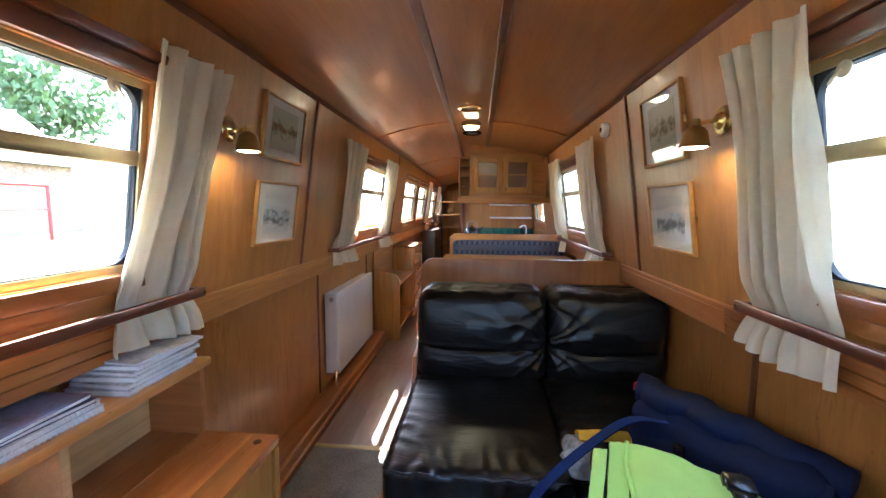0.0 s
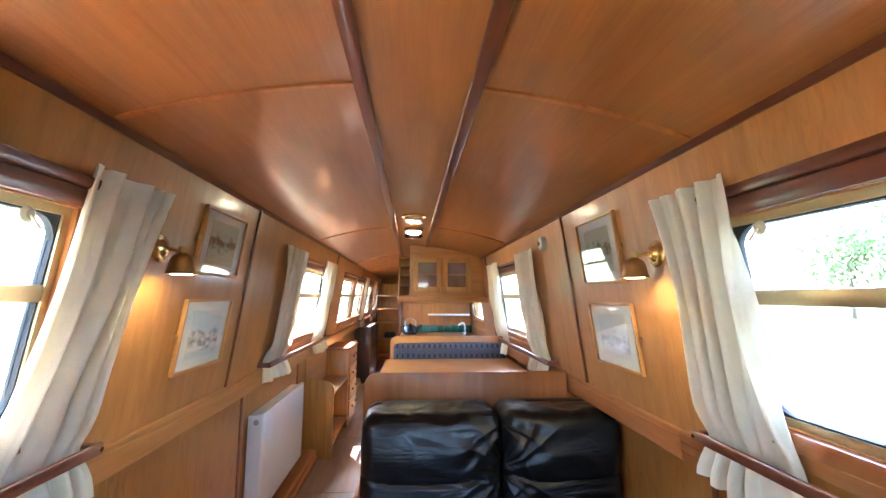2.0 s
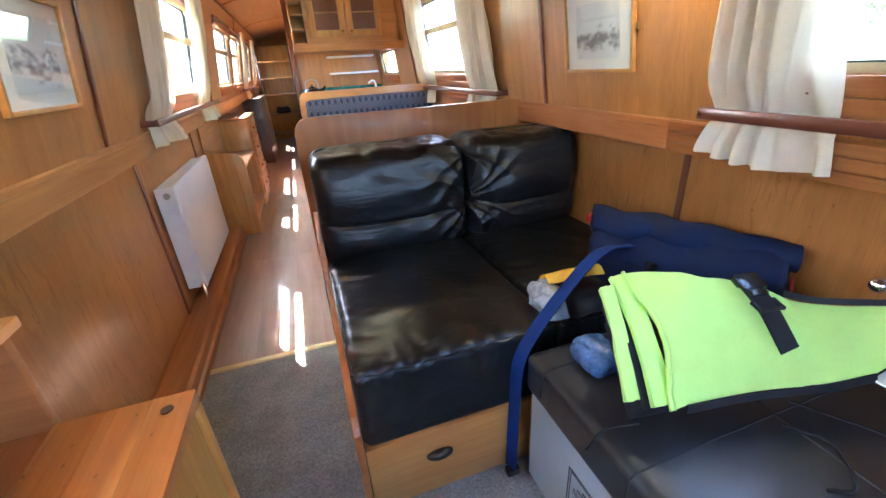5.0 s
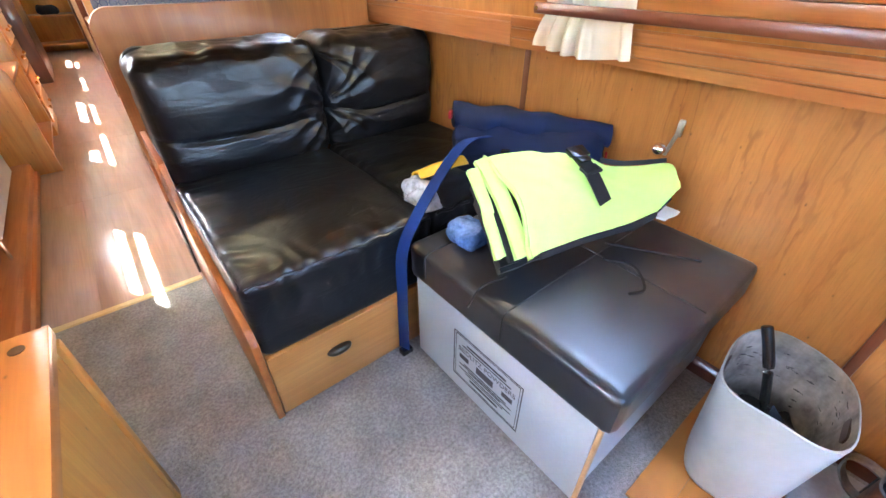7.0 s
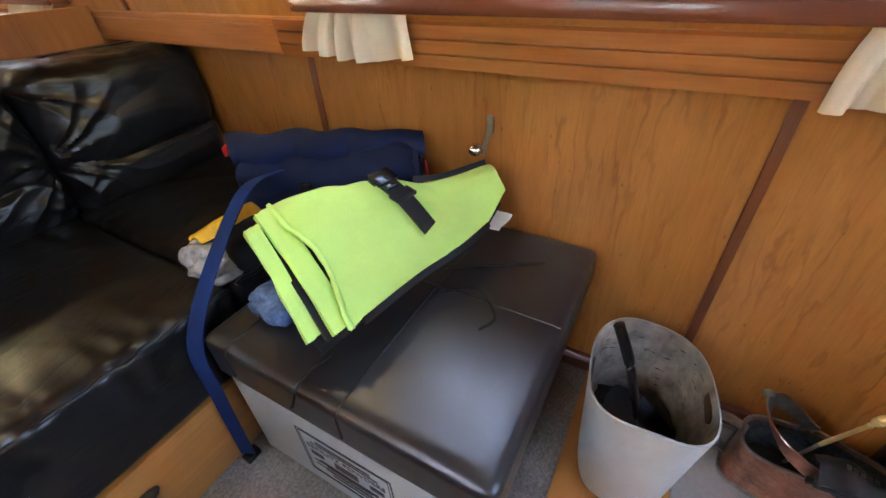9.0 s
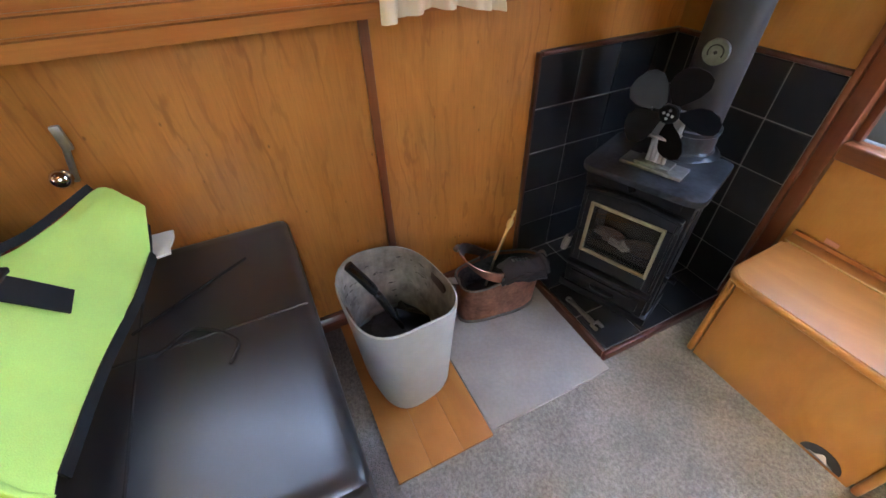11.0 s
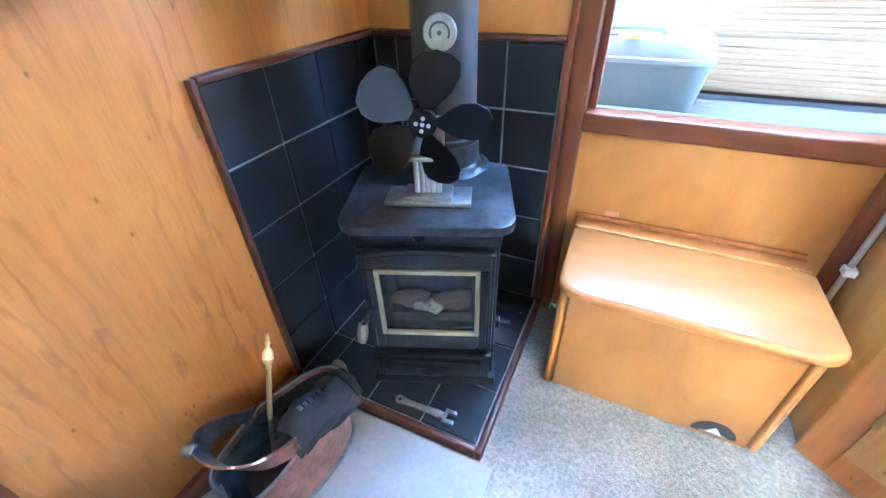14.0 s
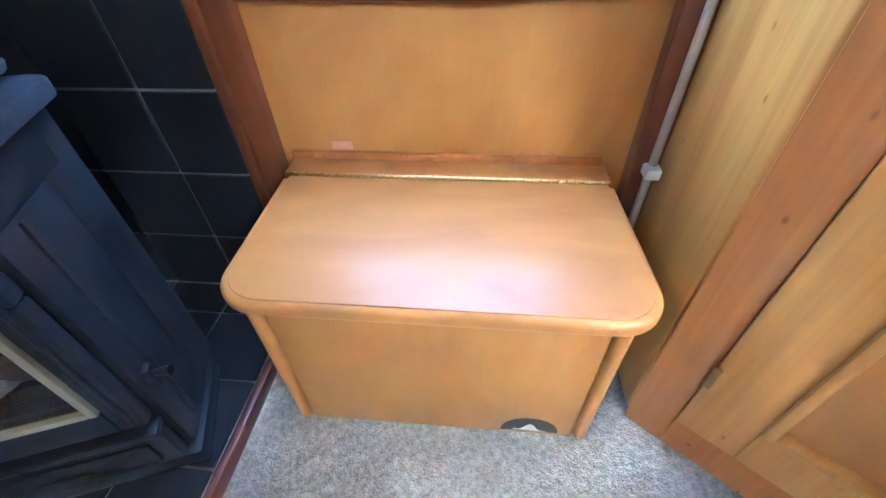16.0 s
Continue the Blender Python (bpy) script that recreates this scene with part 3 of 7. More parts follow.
for side, tag in ((-1, "wall_west"), (1, "wall_east")):
    bits, y = [], Y0
    for a, b, z0, z1 in WIN[side]:
        bits += [wallbox(side, y, a, 1.0, ZC, -0.05, 0), wallbox(side, a, b, 1.0, z0, -0.05, 0), wallbox(side, a, b, z1, ZC, -0.05, 0)]
        y = b
    bits.append(wallbox(side, y, Y1, 1.0, ZC, -0.05, 0))
    solid(tag + "_upper", merge(*bits), M_WALL, "leaning oak-veneered cabin side with window openings", "wall", kind="structure")
    solid(tag + "_lower", bx(side * HULL, side * (HULL + 0.05), Y0, Y1, -0.02, DADO + 0.06, 0), M_HULL, "figured oak-veneered lower hull lining", "wall", kind="structure")
    # dado ledge with three grooved boards
    g, prof = 0.004, []
    x_in, x_out = 0.872, HULL - 0.001
    prof = [(x_out, DADO), (x_in + 0.010, DADO), (x_in + 0.006, DADO + 0.028), (x_in + 0.013, DADO + 0.030), (x_in + 0.013, DADO + 0.034), (x_in + 0.004, DADO + 0.036),
            (x_in + 0.001, DADO + 0.060), (x_in + 0.008, DADO + 0.062), (x_in + 0.008, DADO + 0.066), (x_in - 0.002, DADO + 0.068), (x_in - 0.004, DADO + 0.092), (x_in + 0.004, DADO + 0.098), (x_out, DADO + 0.098)]
    split = 1.516 if side > 0 else 1.330
    solid("trim_dado", prism([(side * x, z) for x, z in prof], "y", Y0, split), M_DADO, "grooved timber dado ledge along the cabin side", "dado rail", kind="structure", angle=20)
    plain = [(x_out, DADO), (x_in + 0.012, DADO), (x_in + 0.005, DADO + 0.006), (x_in + 0.001, DADO + 0.074), (x_in + 0.004, DADO + 0.077), (x_in + 0.001, DADO + 0.080), (x_in, DADO + 0.094), (x_in + 0.006, DADO + 0.098), (x_out, DADO + 0.098)]
    solid("trim_dado", prism([(side * x, z) for x, z in plain], "y", split + 0.002, Y1), M_DADO if side > 0 else M_WALLY, "plain veneered dado ledge along the cabin side", "dado rail", kind="structure", angle=20)
    # dark battens over the panel joints
    for yb in (2.235, 4.42, 6.6):
        solid("trim_batten", wallbox(side, yb - 0.011, yb + 0.011, 1.04, ZC - 0.01, 0.001, 0.010, 0.003), M_TRIMZ, "dark batten over a wall panel joint", "batten", "wall battens", "structure")
    for yb in ((0.285, 1.516) if side > 0 else (1.46, 2.70, 3.86)):
        solid("trim_batten", bx(side * (HULL - 0.010), side * (HULL - 0.001), yb - 0.012, yb + 0.012, 0.02, DADO - 0.001, 0.003), M_TRIMZ, "dark batten over a wall panel joint", "batten", "wall battens", "structure")
    solid("trim_cornice", prism([(side * x, z) for x, z in ((0.772, 1.884), (0.760, 1.884), (0.754, 1.890), (0.746, 1.899), (0.772, 1.907))], "y", Y0, Y1), M_TRIM, "dark moulding where side and ceiling meet", "cornice", kind="structure")
solid("trim_skirting", prism([(-HULL + 0.001, 0.0), (-0.835, 0.0), (-0.835, 0.035), (-0.85, 0.04), (-0.85, 0.085), (-0.865, 0.095), (-HULL + 0.001, 0.095)], "y", 1.30, 8.4, 0.002), M_DADO, "boxed-in pipe skirting beside the gangway", "skirting", kind="structure")
solid("trim_skirting", prism([(HULL - 0.001, 0.0), (HULL - 0.03, 0.0), (HULL - 0.03, 0.04), (HULL - 0.018, 0.055), (HULL - 0.001, 0.055)], "y", -0.19, 1.9, 0.002), M_TRIM, "low dark skirting", "skirting", kind="structure")


def ceil_z(x):
    return 2.03 - 0.13 * (x / 0.765) ** 2


xs = [-0.79 + 1.58 * i / 28 for i in range(29)]
solid("ceiling", prism([(x, ceil_z(x)) for x in xs] + [(x, ceil_z(x) + 0.05) for x in xs[::-1]], "y", Y0 - 0.06, Y1), M_CEIL, "shallow arched ceiling of polished veneer", "ceiling", kind="structure", angle=20)
for x in (-0.151, 0.153):
    solid("trim_ceiling_beam", bx(x - 0.018, x + 0.018, Y0, 4.66 if x > 0 else Y1, ceil_z(x) - 0.016, ceil_z(x) + 0.01, 0.004), M_TRIM, "dark batten running the length of the ceiling", "batten", "ceiling battens", "structure")
for y in (1.21, 3.43, 5.65, 7.9):
    for s in (-1, 1):
        arc = [s * (0.172 + (0.742 - 0.172) * i / 14) for i in range(15)]
        solid("trim_ceiling_joint", prism([(x, ceil_z(x) - 0.007) for x in arc] + [(x, ceil_z(x) + 0.004) for x in arc[::-1]], "y", y - 0.008, y + 0.008), M_DADO, "thin moulding across a ceiling panel joint", "batten", "ceiling joints", "structure")

# floors
solid("floor_carpet", bx(-HULL, HULL, Y0, 2.25, -0.03, 0.0, 0), M_CARPET, "worn mid-grey short-pile carpet", "carpet", kind="structure")
solid("floor_threshold", prism([(2.235, 0.0), (2.24, 0.006), (2.265, 0.006), (2.27, 0.0)], "x", -0.834, -0.26), M_STRIP, "pale brass threshold strip between carpet and laminate", "threshold", kind="structure")
lam = solid("floor_laminate", bx(-HULL, HULL, 2.25, Y1, -0.03, -0.002, 0), M_LAM, "reddish-brown laminate plank floor", "floor", kind="structure")
solid("wall_stern", bx(-HULL, HULL, Y1, Y1 + 0.05, 0, 2.1, 0), M_WALLX, "oak-veneered end wall", "wall", kind="structure")

# ---- bow bulkhead with its doorway ----
DX0, DX1, DZ = -0.163, 0.414, 0.632
bits = [bx(DX1 + 0.045, HULL + 0.04, Y0 - 0.04, Y0, 0, 1.0, 0), bx(-HULL - 0.04, DX0 - 0.045, Y0 - 0.04, Y0, 0, 1.0, 0), bx(DX0 - 0.045, DX1 + 0.04, Y0 - 0.04, Y0 - 0.012, 0, DZ - 0.045, 0),
        bx(DX1 + 0.045, 0.93, Y0 - 0.04, Y0, 1.0, 2.06, 0), bx(-0.93, DX0 - 0.045, Y0 - 0.04, Y0, 1.0, 2.06, 0), bx(DX0 - 0.045, DX1 + 0.045, Y0 - 0.04, Y0, 1.83, 2.06, 0)]
wb = thing("wall_bow", "honey-coloured veneered bow bulkhead with a doorway, window light put into its colour", "wall", (0, Y0, 0), kind="structure")
for b in bits:
    part("wall_panel", b, M_BULK_LIT, wb)
dr = thing("door_1", "mahogany-coloured bow door frame, its door folded open", "doorway", (0.13, Y0, 0), kind="structure")
part("jamb", bx(DX1, DX1 + 0.042, Y0 - 0.05, Y0 + 0.014, 0.0, 1.83, 0.004), M_FRAME, dr)
part("jamb", bx(DX0 - 0.045, DX0, Y0 - 0.05, Y0 + 0.014, 0.0, 1.83, 0.004), M_FRAME, dr)
part("bead", bx(DX1 + 0.043, DX1 + 0.061, Y0 - 0.01, Y0 + 0.020, 0.0, 1.83, 0.005), M_FRAME, dr)
part("sill_rail", bx(DX0, DX1, Y0 - 0.05, Y0 + 0.010, DZ - 0.046, DZ, 0.006, 3), M_FRAMEX, dr)
for x0, x1 in ((DX1 - 0.020, DX1 - 0.001), (DX0 + 0.001, DX0 + 0.014)):
    part("stop_bead", bx(x0, x1, Y0 - 0.048, Y0 - 0.022, DZ + 0.001, 1.784, 0.004), M_FRAME, dr)
part("head_rail", bx(DX0, DX1, Y0 - 0.05, Y0 + 0.010, 1.785, 1.83, 0.005), M_FRAMEX, dr)
leaf = part("door_leaf", bx(DX0 - 0.56, DX0 - 0.004, Y0 - 0.094, Y0 - 0.056, DZ + 0.01, 1.78, 0.004), M_DADO, dr, "open door leaf")
for z in (0.76, 1.60):
    part("hinge", merge(bx(DX0 - 0.004, DX0 - 0.001, Y0 - 0.075, Y0 - 0.015, z, z + 0.075, 0), tube([(DX0 + 0.001, Y0 - 0.048, z), (DX0 + 0.001, Y0 - 0.048, z + 0.075)], 0.005)), M_BRASS, dr, "brass butt hinge")
solid("trim_doorstep", bx(DX0, DX1, Y0 - 0.085, Y0 - 0.05, DZ - 0.03, DZ - 0.006, 0.002), M_DECK, "pale worn threshold", "threshold", kind="structure")

# well deck outside
solid("floor_well_deck", bx(-1.0, 1.0, -2.6, Y0 - 0.05, 0.45, 0.55, 0), M_DECK, "grey painted steel well deck", "deck", kind="structure")
wd = thing("cratch_boarding", "pale grooved softwood boards across the well deck", "boarding", (0, -1.27, 0.57), kind="structure")
groove = []
for i in range(9):
    groove += [(-1.27 + 0.000, 0.006 + i * 0.0150), (-1.27 + 0.000, 0.0165 + i * 0.0150), (-1.27 - 0.002, 0.0172 + i * 0.0150), (-1.27 - 0.002, 0.0200 + i * 0.0150)]
groove = [(-1.30, 0.001), (-1.272, 0.001)] + groove + [(-1.272, 0.143), (-1.30, 0.143)]
for k in range(4):
    part("board", prism([(y, z + 0.575 + 0.146 * k) for y, z in groove], "x", -0.95, 0.95), M_DECKP, wd)

# Dark board added for the locker's shade in the gap under the boards.
solid("wall_deck_locker", bx(-0.95, 0.95, -1.36, -1.34, 0.55, 0.72, 0), M_DARK, "dark board added behind the boarding for the shade in its gap", "wall", kind="structure")
cw = thing("cratch_frame", "softwood frame of two openings above the cratch boarding", "frame", (0.13, -1.29, 1.16), kind="structure")
for x0, x1 in ((-0.55, -0.45), (0.085, 0.175), (0.71, 0.81)):
    part("post", bx(x0, x1, -1.305, -1.275, 1.160, 1.60, 0.004), M_DECKP, cw)
part("top_rail", bx(-0.55, 0.81, -1.305, -1.275, 1.60, 1.68, 0.004), M_DECKP, cw)

# ---- windows ----
def corner_fillet(side, outline):
    """A thin web that rounds one corner of a pane."""
    bm = bmesh.new()
    faces = []
    for e in (-0.039, -0.020):
        faces.append([bm.verts.new((side * (wall_x(z) - e), y, z)) for y, z in outline])
    n = len(outline)
    bm.faces.new(faces[0]), bm.faces.new(faces[1][::-1])
    for i in range(n):
        bm.faces.new((faces[0][i], faces[1][i], faces[1][(i + 1) % n], faces[0][(i + 1) % n]))
    bmesh.ops.recalc_face_normals(bm, faces=bm.faces)
    return bm


def window(name, side, y0, y1, z0, z1, bar=True):
    w = thing(name, "gold-anodised cabin window with a black rubber seal and a sliding upper light", "window", (side * wall_x(z0), (y0 + y1) / 2, z0), kind="structure")
    W = lambda a, b, c, d, e, f, r=0.0: wallbox(side, a, b, c, d, e, f, r)
    t = 0.020
    part("window_frame", merge(W(y0, y0 + t, z0, z1, -0.045, -0.012), W(y1 - t, y1, z0, z1, -0.045, -0.012), W(y0 + t, y1 - t, z0, z0 + t, -0.045, -0.012), W(y0 + t, y1 - t, z1 - t, z1, -0.045, -0.012)), M_WINALU, w)
    s = 0.004
    a, b, c, d = y0 + t, y1 - t, z0 + t, z1 - t
    part("seal", merge(W(a, a + s, c, d, -0.040, -0.018), W(b - s, b, c, d, -0.040, -0.018), W(a + s, b - s, c, c + s, -0.040, -0.018), W(a + s, b - s, d - s, d, -0.040, -0.018)), M_RUBBER, w)
    for yc, sy in ((a + s, 1), (b - s, -1)):
        for zc, sz in ((c + s, 1), (d - s, -1)):
            rc = 0.055
            fan = [(yc, zc)] + [(yc + sy * rc * (1 - math.cos(math.pi / 2 * i / 6)), zc + sz * rc * (1 - math.sin(math.pi / 2 * i / 6))) for i in range(7)]
            part("corner_seal", corner_fillet(side, fan), M_RUBBER, w)
    if bar:
        zb = z0 + 0.60 * (z1 - z0)
        part("glazing_bar", W(a + s, b - s, zb - 0.018, zb + 0.020, -0.042, -0.010, 0.003), M_WINALU, w)
        for yy in (a + 0.10, b - 0.10):
            c0 = Vector((side * (wall_x(d - 0.02) + 0.005), yy, d - 0.018))
            part("catch", merge(moved(lathe([(0.006, 0), (0.015, 0.002), (0.018, 0.008), (0.011, 0.014)], 16), Matrix.Translation(c0) @ pose(0, 0, 0, 0, -90 * side, 0)), tube([c0 + Vector((-side * 0.014, 0, 0)), c0 + Vector((-side * 0.022, 0.006, -0.018)), c0 + Vector((-side * 0.020, 0.016, -0.026))], 0.004, 8)), M_CATCH, w, "cream window catch")
        pane_z = ((c + s, zb - 0.018), (zb + 0.020, d - s))
    else:
        pane_z = ((c + s, d - s),)
    for p0, p1 in pane_z:
        g = part("pane", W(a + s, b - s, p0, p1, -0.033, -0.029), M_GLASS, w)
        g.visible_shadow = False
    # timber lining round the opening
    part("reveal", merge(W(y0 - 0.05, y1 + 0.05, z1 + 0.002, z1 + 0.045, 0.001, 0.016, 0.004), W(y0 - 0.05, y1 + 0.05, z1 + 0.047, z1 + 0.075, 0.001, 0.026, 0.006)), M_TRIM, w, "dark moulded window head")
    part("window_sill", merge(W(y0 - 0.02, y1 + 0.02, z0 - 0.045, z0 - 0.002, 0.001, 0.020, 0.004), W(y0 - 0.01, y1 + 0.01, z0 - 0.085, z0 - 0.047, 0.001, 0.012, 0.004)), M_DADO, w)
    return w


n = 1
for side in (-1, 1):
    for y0, y1, z0, z1 in WIN[side]:
        window("window_%d" % n, side, y0, y1, z0, z1, z1 > 1.5)
        n += 1


# ---- curtains and their rails ----
def curtain(side, y0, y1, seed, drift=0.0, longer=0.0):
    def f(u, v):
        z = 1.772 + (0.962 - longer - 1.772) * v
        tie = math.exp(-((z - 1.075) / 0.05) ** 2)
        low = max(0.0, (1.06 - z) / 0.13)
        mid, w = (y0 + y1) / 2, (y1 - y0)
        belly = math.sin(min(v / 0.83, 1) * math.pi)
        y = mid + (u - 0.5) * w * (1.0 - 0.14 * belly - 0.10 * tie + 0.08 * low) + drift * v
        amp = 0.022 * (0.7 + 0.6 * noise.noise(Vector((u * 3 + seed, v, 2)))) * (1 - 0.5 * tie) + 0.004 * low
        ph = 2 * math.pi * (4.2 * u + 0.25 * math.sin(3 * v + seed) + 0.9 * noise.noise(Vector((u * 2, v * 1.5, seed))))
        crest = math.sin(ph)
        d = 0.032 + 0.006 * belly + amp * math.copysign(abs(crest) ** 0.6, crest) + 0.004 * math.sin(2.3 * ph + seed) - 0.010 * tie + 0.012 * low
        zz = z + (0.010 * math.sin(5 * u + seed) if v > 0.97 else 0)
        return Vector((side * (wall_x(max(z, 1.04)) - d - (0.012 if z < 1.05 else 0)), y, zz))
    return solid("curtain", sheet(f, 72, 40, 0.003), M_CREAM, "cream cotton curtain tucked behind a wooden rail", "curtain", "cabin curtains", angle=80)


def rail(side, y0, y1):
    r = thing("curtain_rail", "dark varnished wooden curtain tie-back rail on the cabin side", "rail", (side * 0.81, (y0 + y1) / 2, 1.07), group="curtain rails")
    x = wall_x(1.075) - 0.066
    part("bar", bx(side * (x - 0.007), side * (x + 0.007), y0, y1, 1.058, 1.089, 0.005), M_TRIM, r)
    for y in (y0 + 0.012, y1 - 0.012):
        part("bracket", wallbox(side, y - 0.010, y + 0.010, 1.060, 1.086, 0.001, 0.060, 0.002), M_TRIM, r)
        part("screw_cap", moved(lathe([(0.006, 0), (0.006, 0.002)], 12), pose(side * (x - 0.008), y, 1.073, 0, -90 * side, 0)), M_BRASS, r, "brass screw cap")


for side in (-1, 1):
    curtain(side, 1.100 if side > 0 else 1.165, 1.415 if side > 0 else 1.465, 1.3 + side, -0.062 if side > 0 else -0.105)
    curtain(side, 0.025, 0.280, 4.1 + side, 0.0, 0.018)
    curtain(side, 2.66, 3.12, 7.7 + side)
    curtain(side, 3.76, 4.24, 2.2 + side, 0.03)
    rail(side, -0.02, 1.37)
    rail(side, 2.62, 4.32)
curtain(-1, 7.02, 7.35, 3.3)
curtain(-1, 8.5, 8.85, 5.3)
rail(-1, 6.85, 8.9)


# ---- pictures and wall lamps ----
def picture(side, y0, y1, z0, z1, m, label):
    p = thing("framed_picture", label, "picture", (side * wall_x(z0), (y0 + y1) / 2, z0), group="cabin pictures")
    f = 0.012
    W = lambda a, b, c, d, e, g, r=0.0: wallbox(side, a, b, c, d, e, g, r)
    part("frame", merge(W(y0, y0 + f, z0, z1, 0.002, 0.018, 0.002), W(y1 - f, y1, z0, z1, 0.002, 0.018, 0.002), W(y0 + f, y1 - f, z0, z0 + f, 0.002, 0.018, 0.002), W(y0 + f, y1 - f, z1 - f, z1, 0.002, 0.018, 0.002)), M_DRAWER, p)
    part("mount", W(y0 + f, y1 - f, z0 + f, z1 - f, 0.002, 0.006), M_MOUNT, p)
    by, bz = 0.19 * (y1 - y0), 0.17 * (z1 - z0)
    part("print", W(y0 + by, y1 - by, z0 + bz, z1 - bz, 0.007, 0.0085), m, p)
    g = part("glazing", W(y0 + f, y1 - f, z0 + f, z1 - f, 0.011, 0.013), M_GLASS, p)
    g.visible_shadow = False
    part("turn_button", W(y0 - 0.014, y0 - 0.002, (z0 + z1) / 2 - 0.012, (z0 + z1) / 2 + 0.012, 0.002, 0.012, 0.002), M_BRASSD, p)


picture(-1, 1.725, 2.095, 1.545, 1.805, M_PRINT1, "small framed print of autumn trees in a white mount")
picture(-1, 1.725, 2.100, 1.180, 1.455, M_PRINT2, "small framed pale river print in a white mount")
picture(1, 1.690, 2.050, 1.525, 1.810, M_PRINT3, "small framed green landscape print in a white mount")
picture(1, 1.675, 2.050, 1.175, 1.448, M_PRINT2, "small framed grey river print in a white mount")


def wall_lamp(side, y, reach):
    l = thing("wall_lamp", "lit brass swivel wall lamp on the cabin side", "lamp", (side * wall_x(1.61), y, 1.61), group="wall lamps")
    base = Vector((side * (wall_x(1.615) - 0.001), y, 1.615))
    part("backplate", moved(lathe([(0.046, 0), (0.046, 0.004), (0.038, 0.010), (0.028, 0.012), (0.020, 0.022), (0.010, 0.026)], 28), Matrix.Translation(base) @ pose(0, 0, 0, 0, -90 * side, 0)), M_BRASS, l)
    tip = Vector((side * 0.718, y + reach, 1.602))
    part("arm", tube(curve_points([base + Vector((-side * 0.02, 0, 0)), base + Vector((-side * 0.05, 0.4 * reach, -0.004)), tip], 8), 0.0065, 10), M_BRASS, l)
    part("knuckle", moved(lathe([(0.004, -0.018), (0.011, -0.014), (0.013, 0), (0.011, 0.014), (0.004, 0.018)], 16), Matrix.Translation(tip)), M_BRASSD, l)
    prof = [(0.010, 0.074), (0.014, 0.072), (0.015, 0.054), (0.021, 0.050), (0.034, 0.042), (0.041, 0.030), (0.045, 0.010), (0.050, -0.008), (0.053, -0.012), (0.051, -0.013), (0.047, -0.008), (0.041, 0.010), (0.036, 0.026), (0.012, 0.034)]
    sh = part("shade", lathe([(r * 0.84, h) for r, h in prof], 32, (tip.x, tip.y, 1.545)), M_BRASSD, l)
    part("bulb", lathe([(0.004, -0.010), (0.028, -0.009), (0.036, -0.005), (0.032, 0.004), (0.016, 0.014)], 24, (tip.x, tip.y, 1.541)), M_BULB, l)


for side in (-1, 1):
    wall_lamp(side, 1.478 if side > 0 else 1.522, -0.010 if side > 0 else -0.024)
sm = thing("heat_alarm", "small white round alarm on the cabin side", "alarm", (0.77, 2.54, 1.78))
part("body", moved(lathe([(0.042, 0), (0.042, 0.020), (0.036, 0.030), (0.020, 0.034)], 28), pose(wall_x(1.785) - 0.001, 2.54, 1.785, 0, -90, 0)), M_WPLAST, sm)
part("grille", moved(lathe([(0.014, 0), (0.014, 0.003)], 20), pose(wall_x(1.785) - 0.036, 2.54, 1.785, 0, -90, 0)), M_BLACK, sm)
cl = thing("ceiling_lamp", "lit round ceiling lamp with a brass rim", "lamp", (0, 3.50, 2.0))
part("rim", lathe([(0.075, 0.028), (0.080, 0.010), (0.076, -0.002), (0.062, -0.006), (0.058, 0.004)], 32, (0, 3.50, 2.0)), M_BRASSD, cl)
part("diffuser", lathe([(0.060, 0.004), (0.056, -0.012), (0.040, -0.024), (0.015, -0.030)], 32, (0, 3.50, 2.0)), M_BULB, cl)
for y, mt, nm, lb in ((2.99, M_BRASS, "roof_vent", "brass roof vent ring in the ceiling"), (3.92, M_BLACK, "roof_vent", "dark roof vent in the ceiling")):
    v = thing(nm, lb, "vent", (0, y, 2.0))
    part("ring", lathe([(0.085, 0.030), (0.085, 0.016), (0.070, 0.010), (0.060, 0.014), (0.060, 0.028)], 32, (0, y, 2.0)), mt, v)
    part("plate", lathe([(0.059, 0.028), (0.050, 0.018), (0.02, 0.016)], 24, (0, y, 2.0)), M_BRASSD, v)


# ---- black leather bench seat ----
SEAT_Z = 0.520


def seat_cushion(x0, x1, seed):
    """A boxed leather cushion, puckered along its piped edges and sagging in the middle."""
    bm = cushion((x0, 1.335, 0.255), (x1, 2.12, SEAT_Z), 0.030, 0.016, 0.004, 70, seed, 5.0)
    for v in bm.verts:
        x, y, z = v.co
        front, side = y - 1.335, x - x0
        if z > 0.40:
            edge = math.exp(-(front / 0.10) ** 2) * math.sin(95 * x + 4 * noise.noise(Vector((x * 9, y * 6, seed))) + 9 * front)
            flank = math.exp(-(side / 0.10) ** 2) * math.sin(80 * y + 4 * noise.noise(Vector((x * 6, y * 9, seed + 4))) + 12 * side)
            v.co.z += 0.0032 * (edge if front < side else flank) * min(1.0, abs(front - side) / 0.05) * min(1.0, (z - 0.40) / 0.08)
        if front < 0.03:
            v.co.y += 0.004 * math.sin(60 * x + 5 * noise.noise(Vector((x * 8, z * 10, seed)))) * math.exp(-((z - 0.46) / 0.06) ** 2)
    return bm


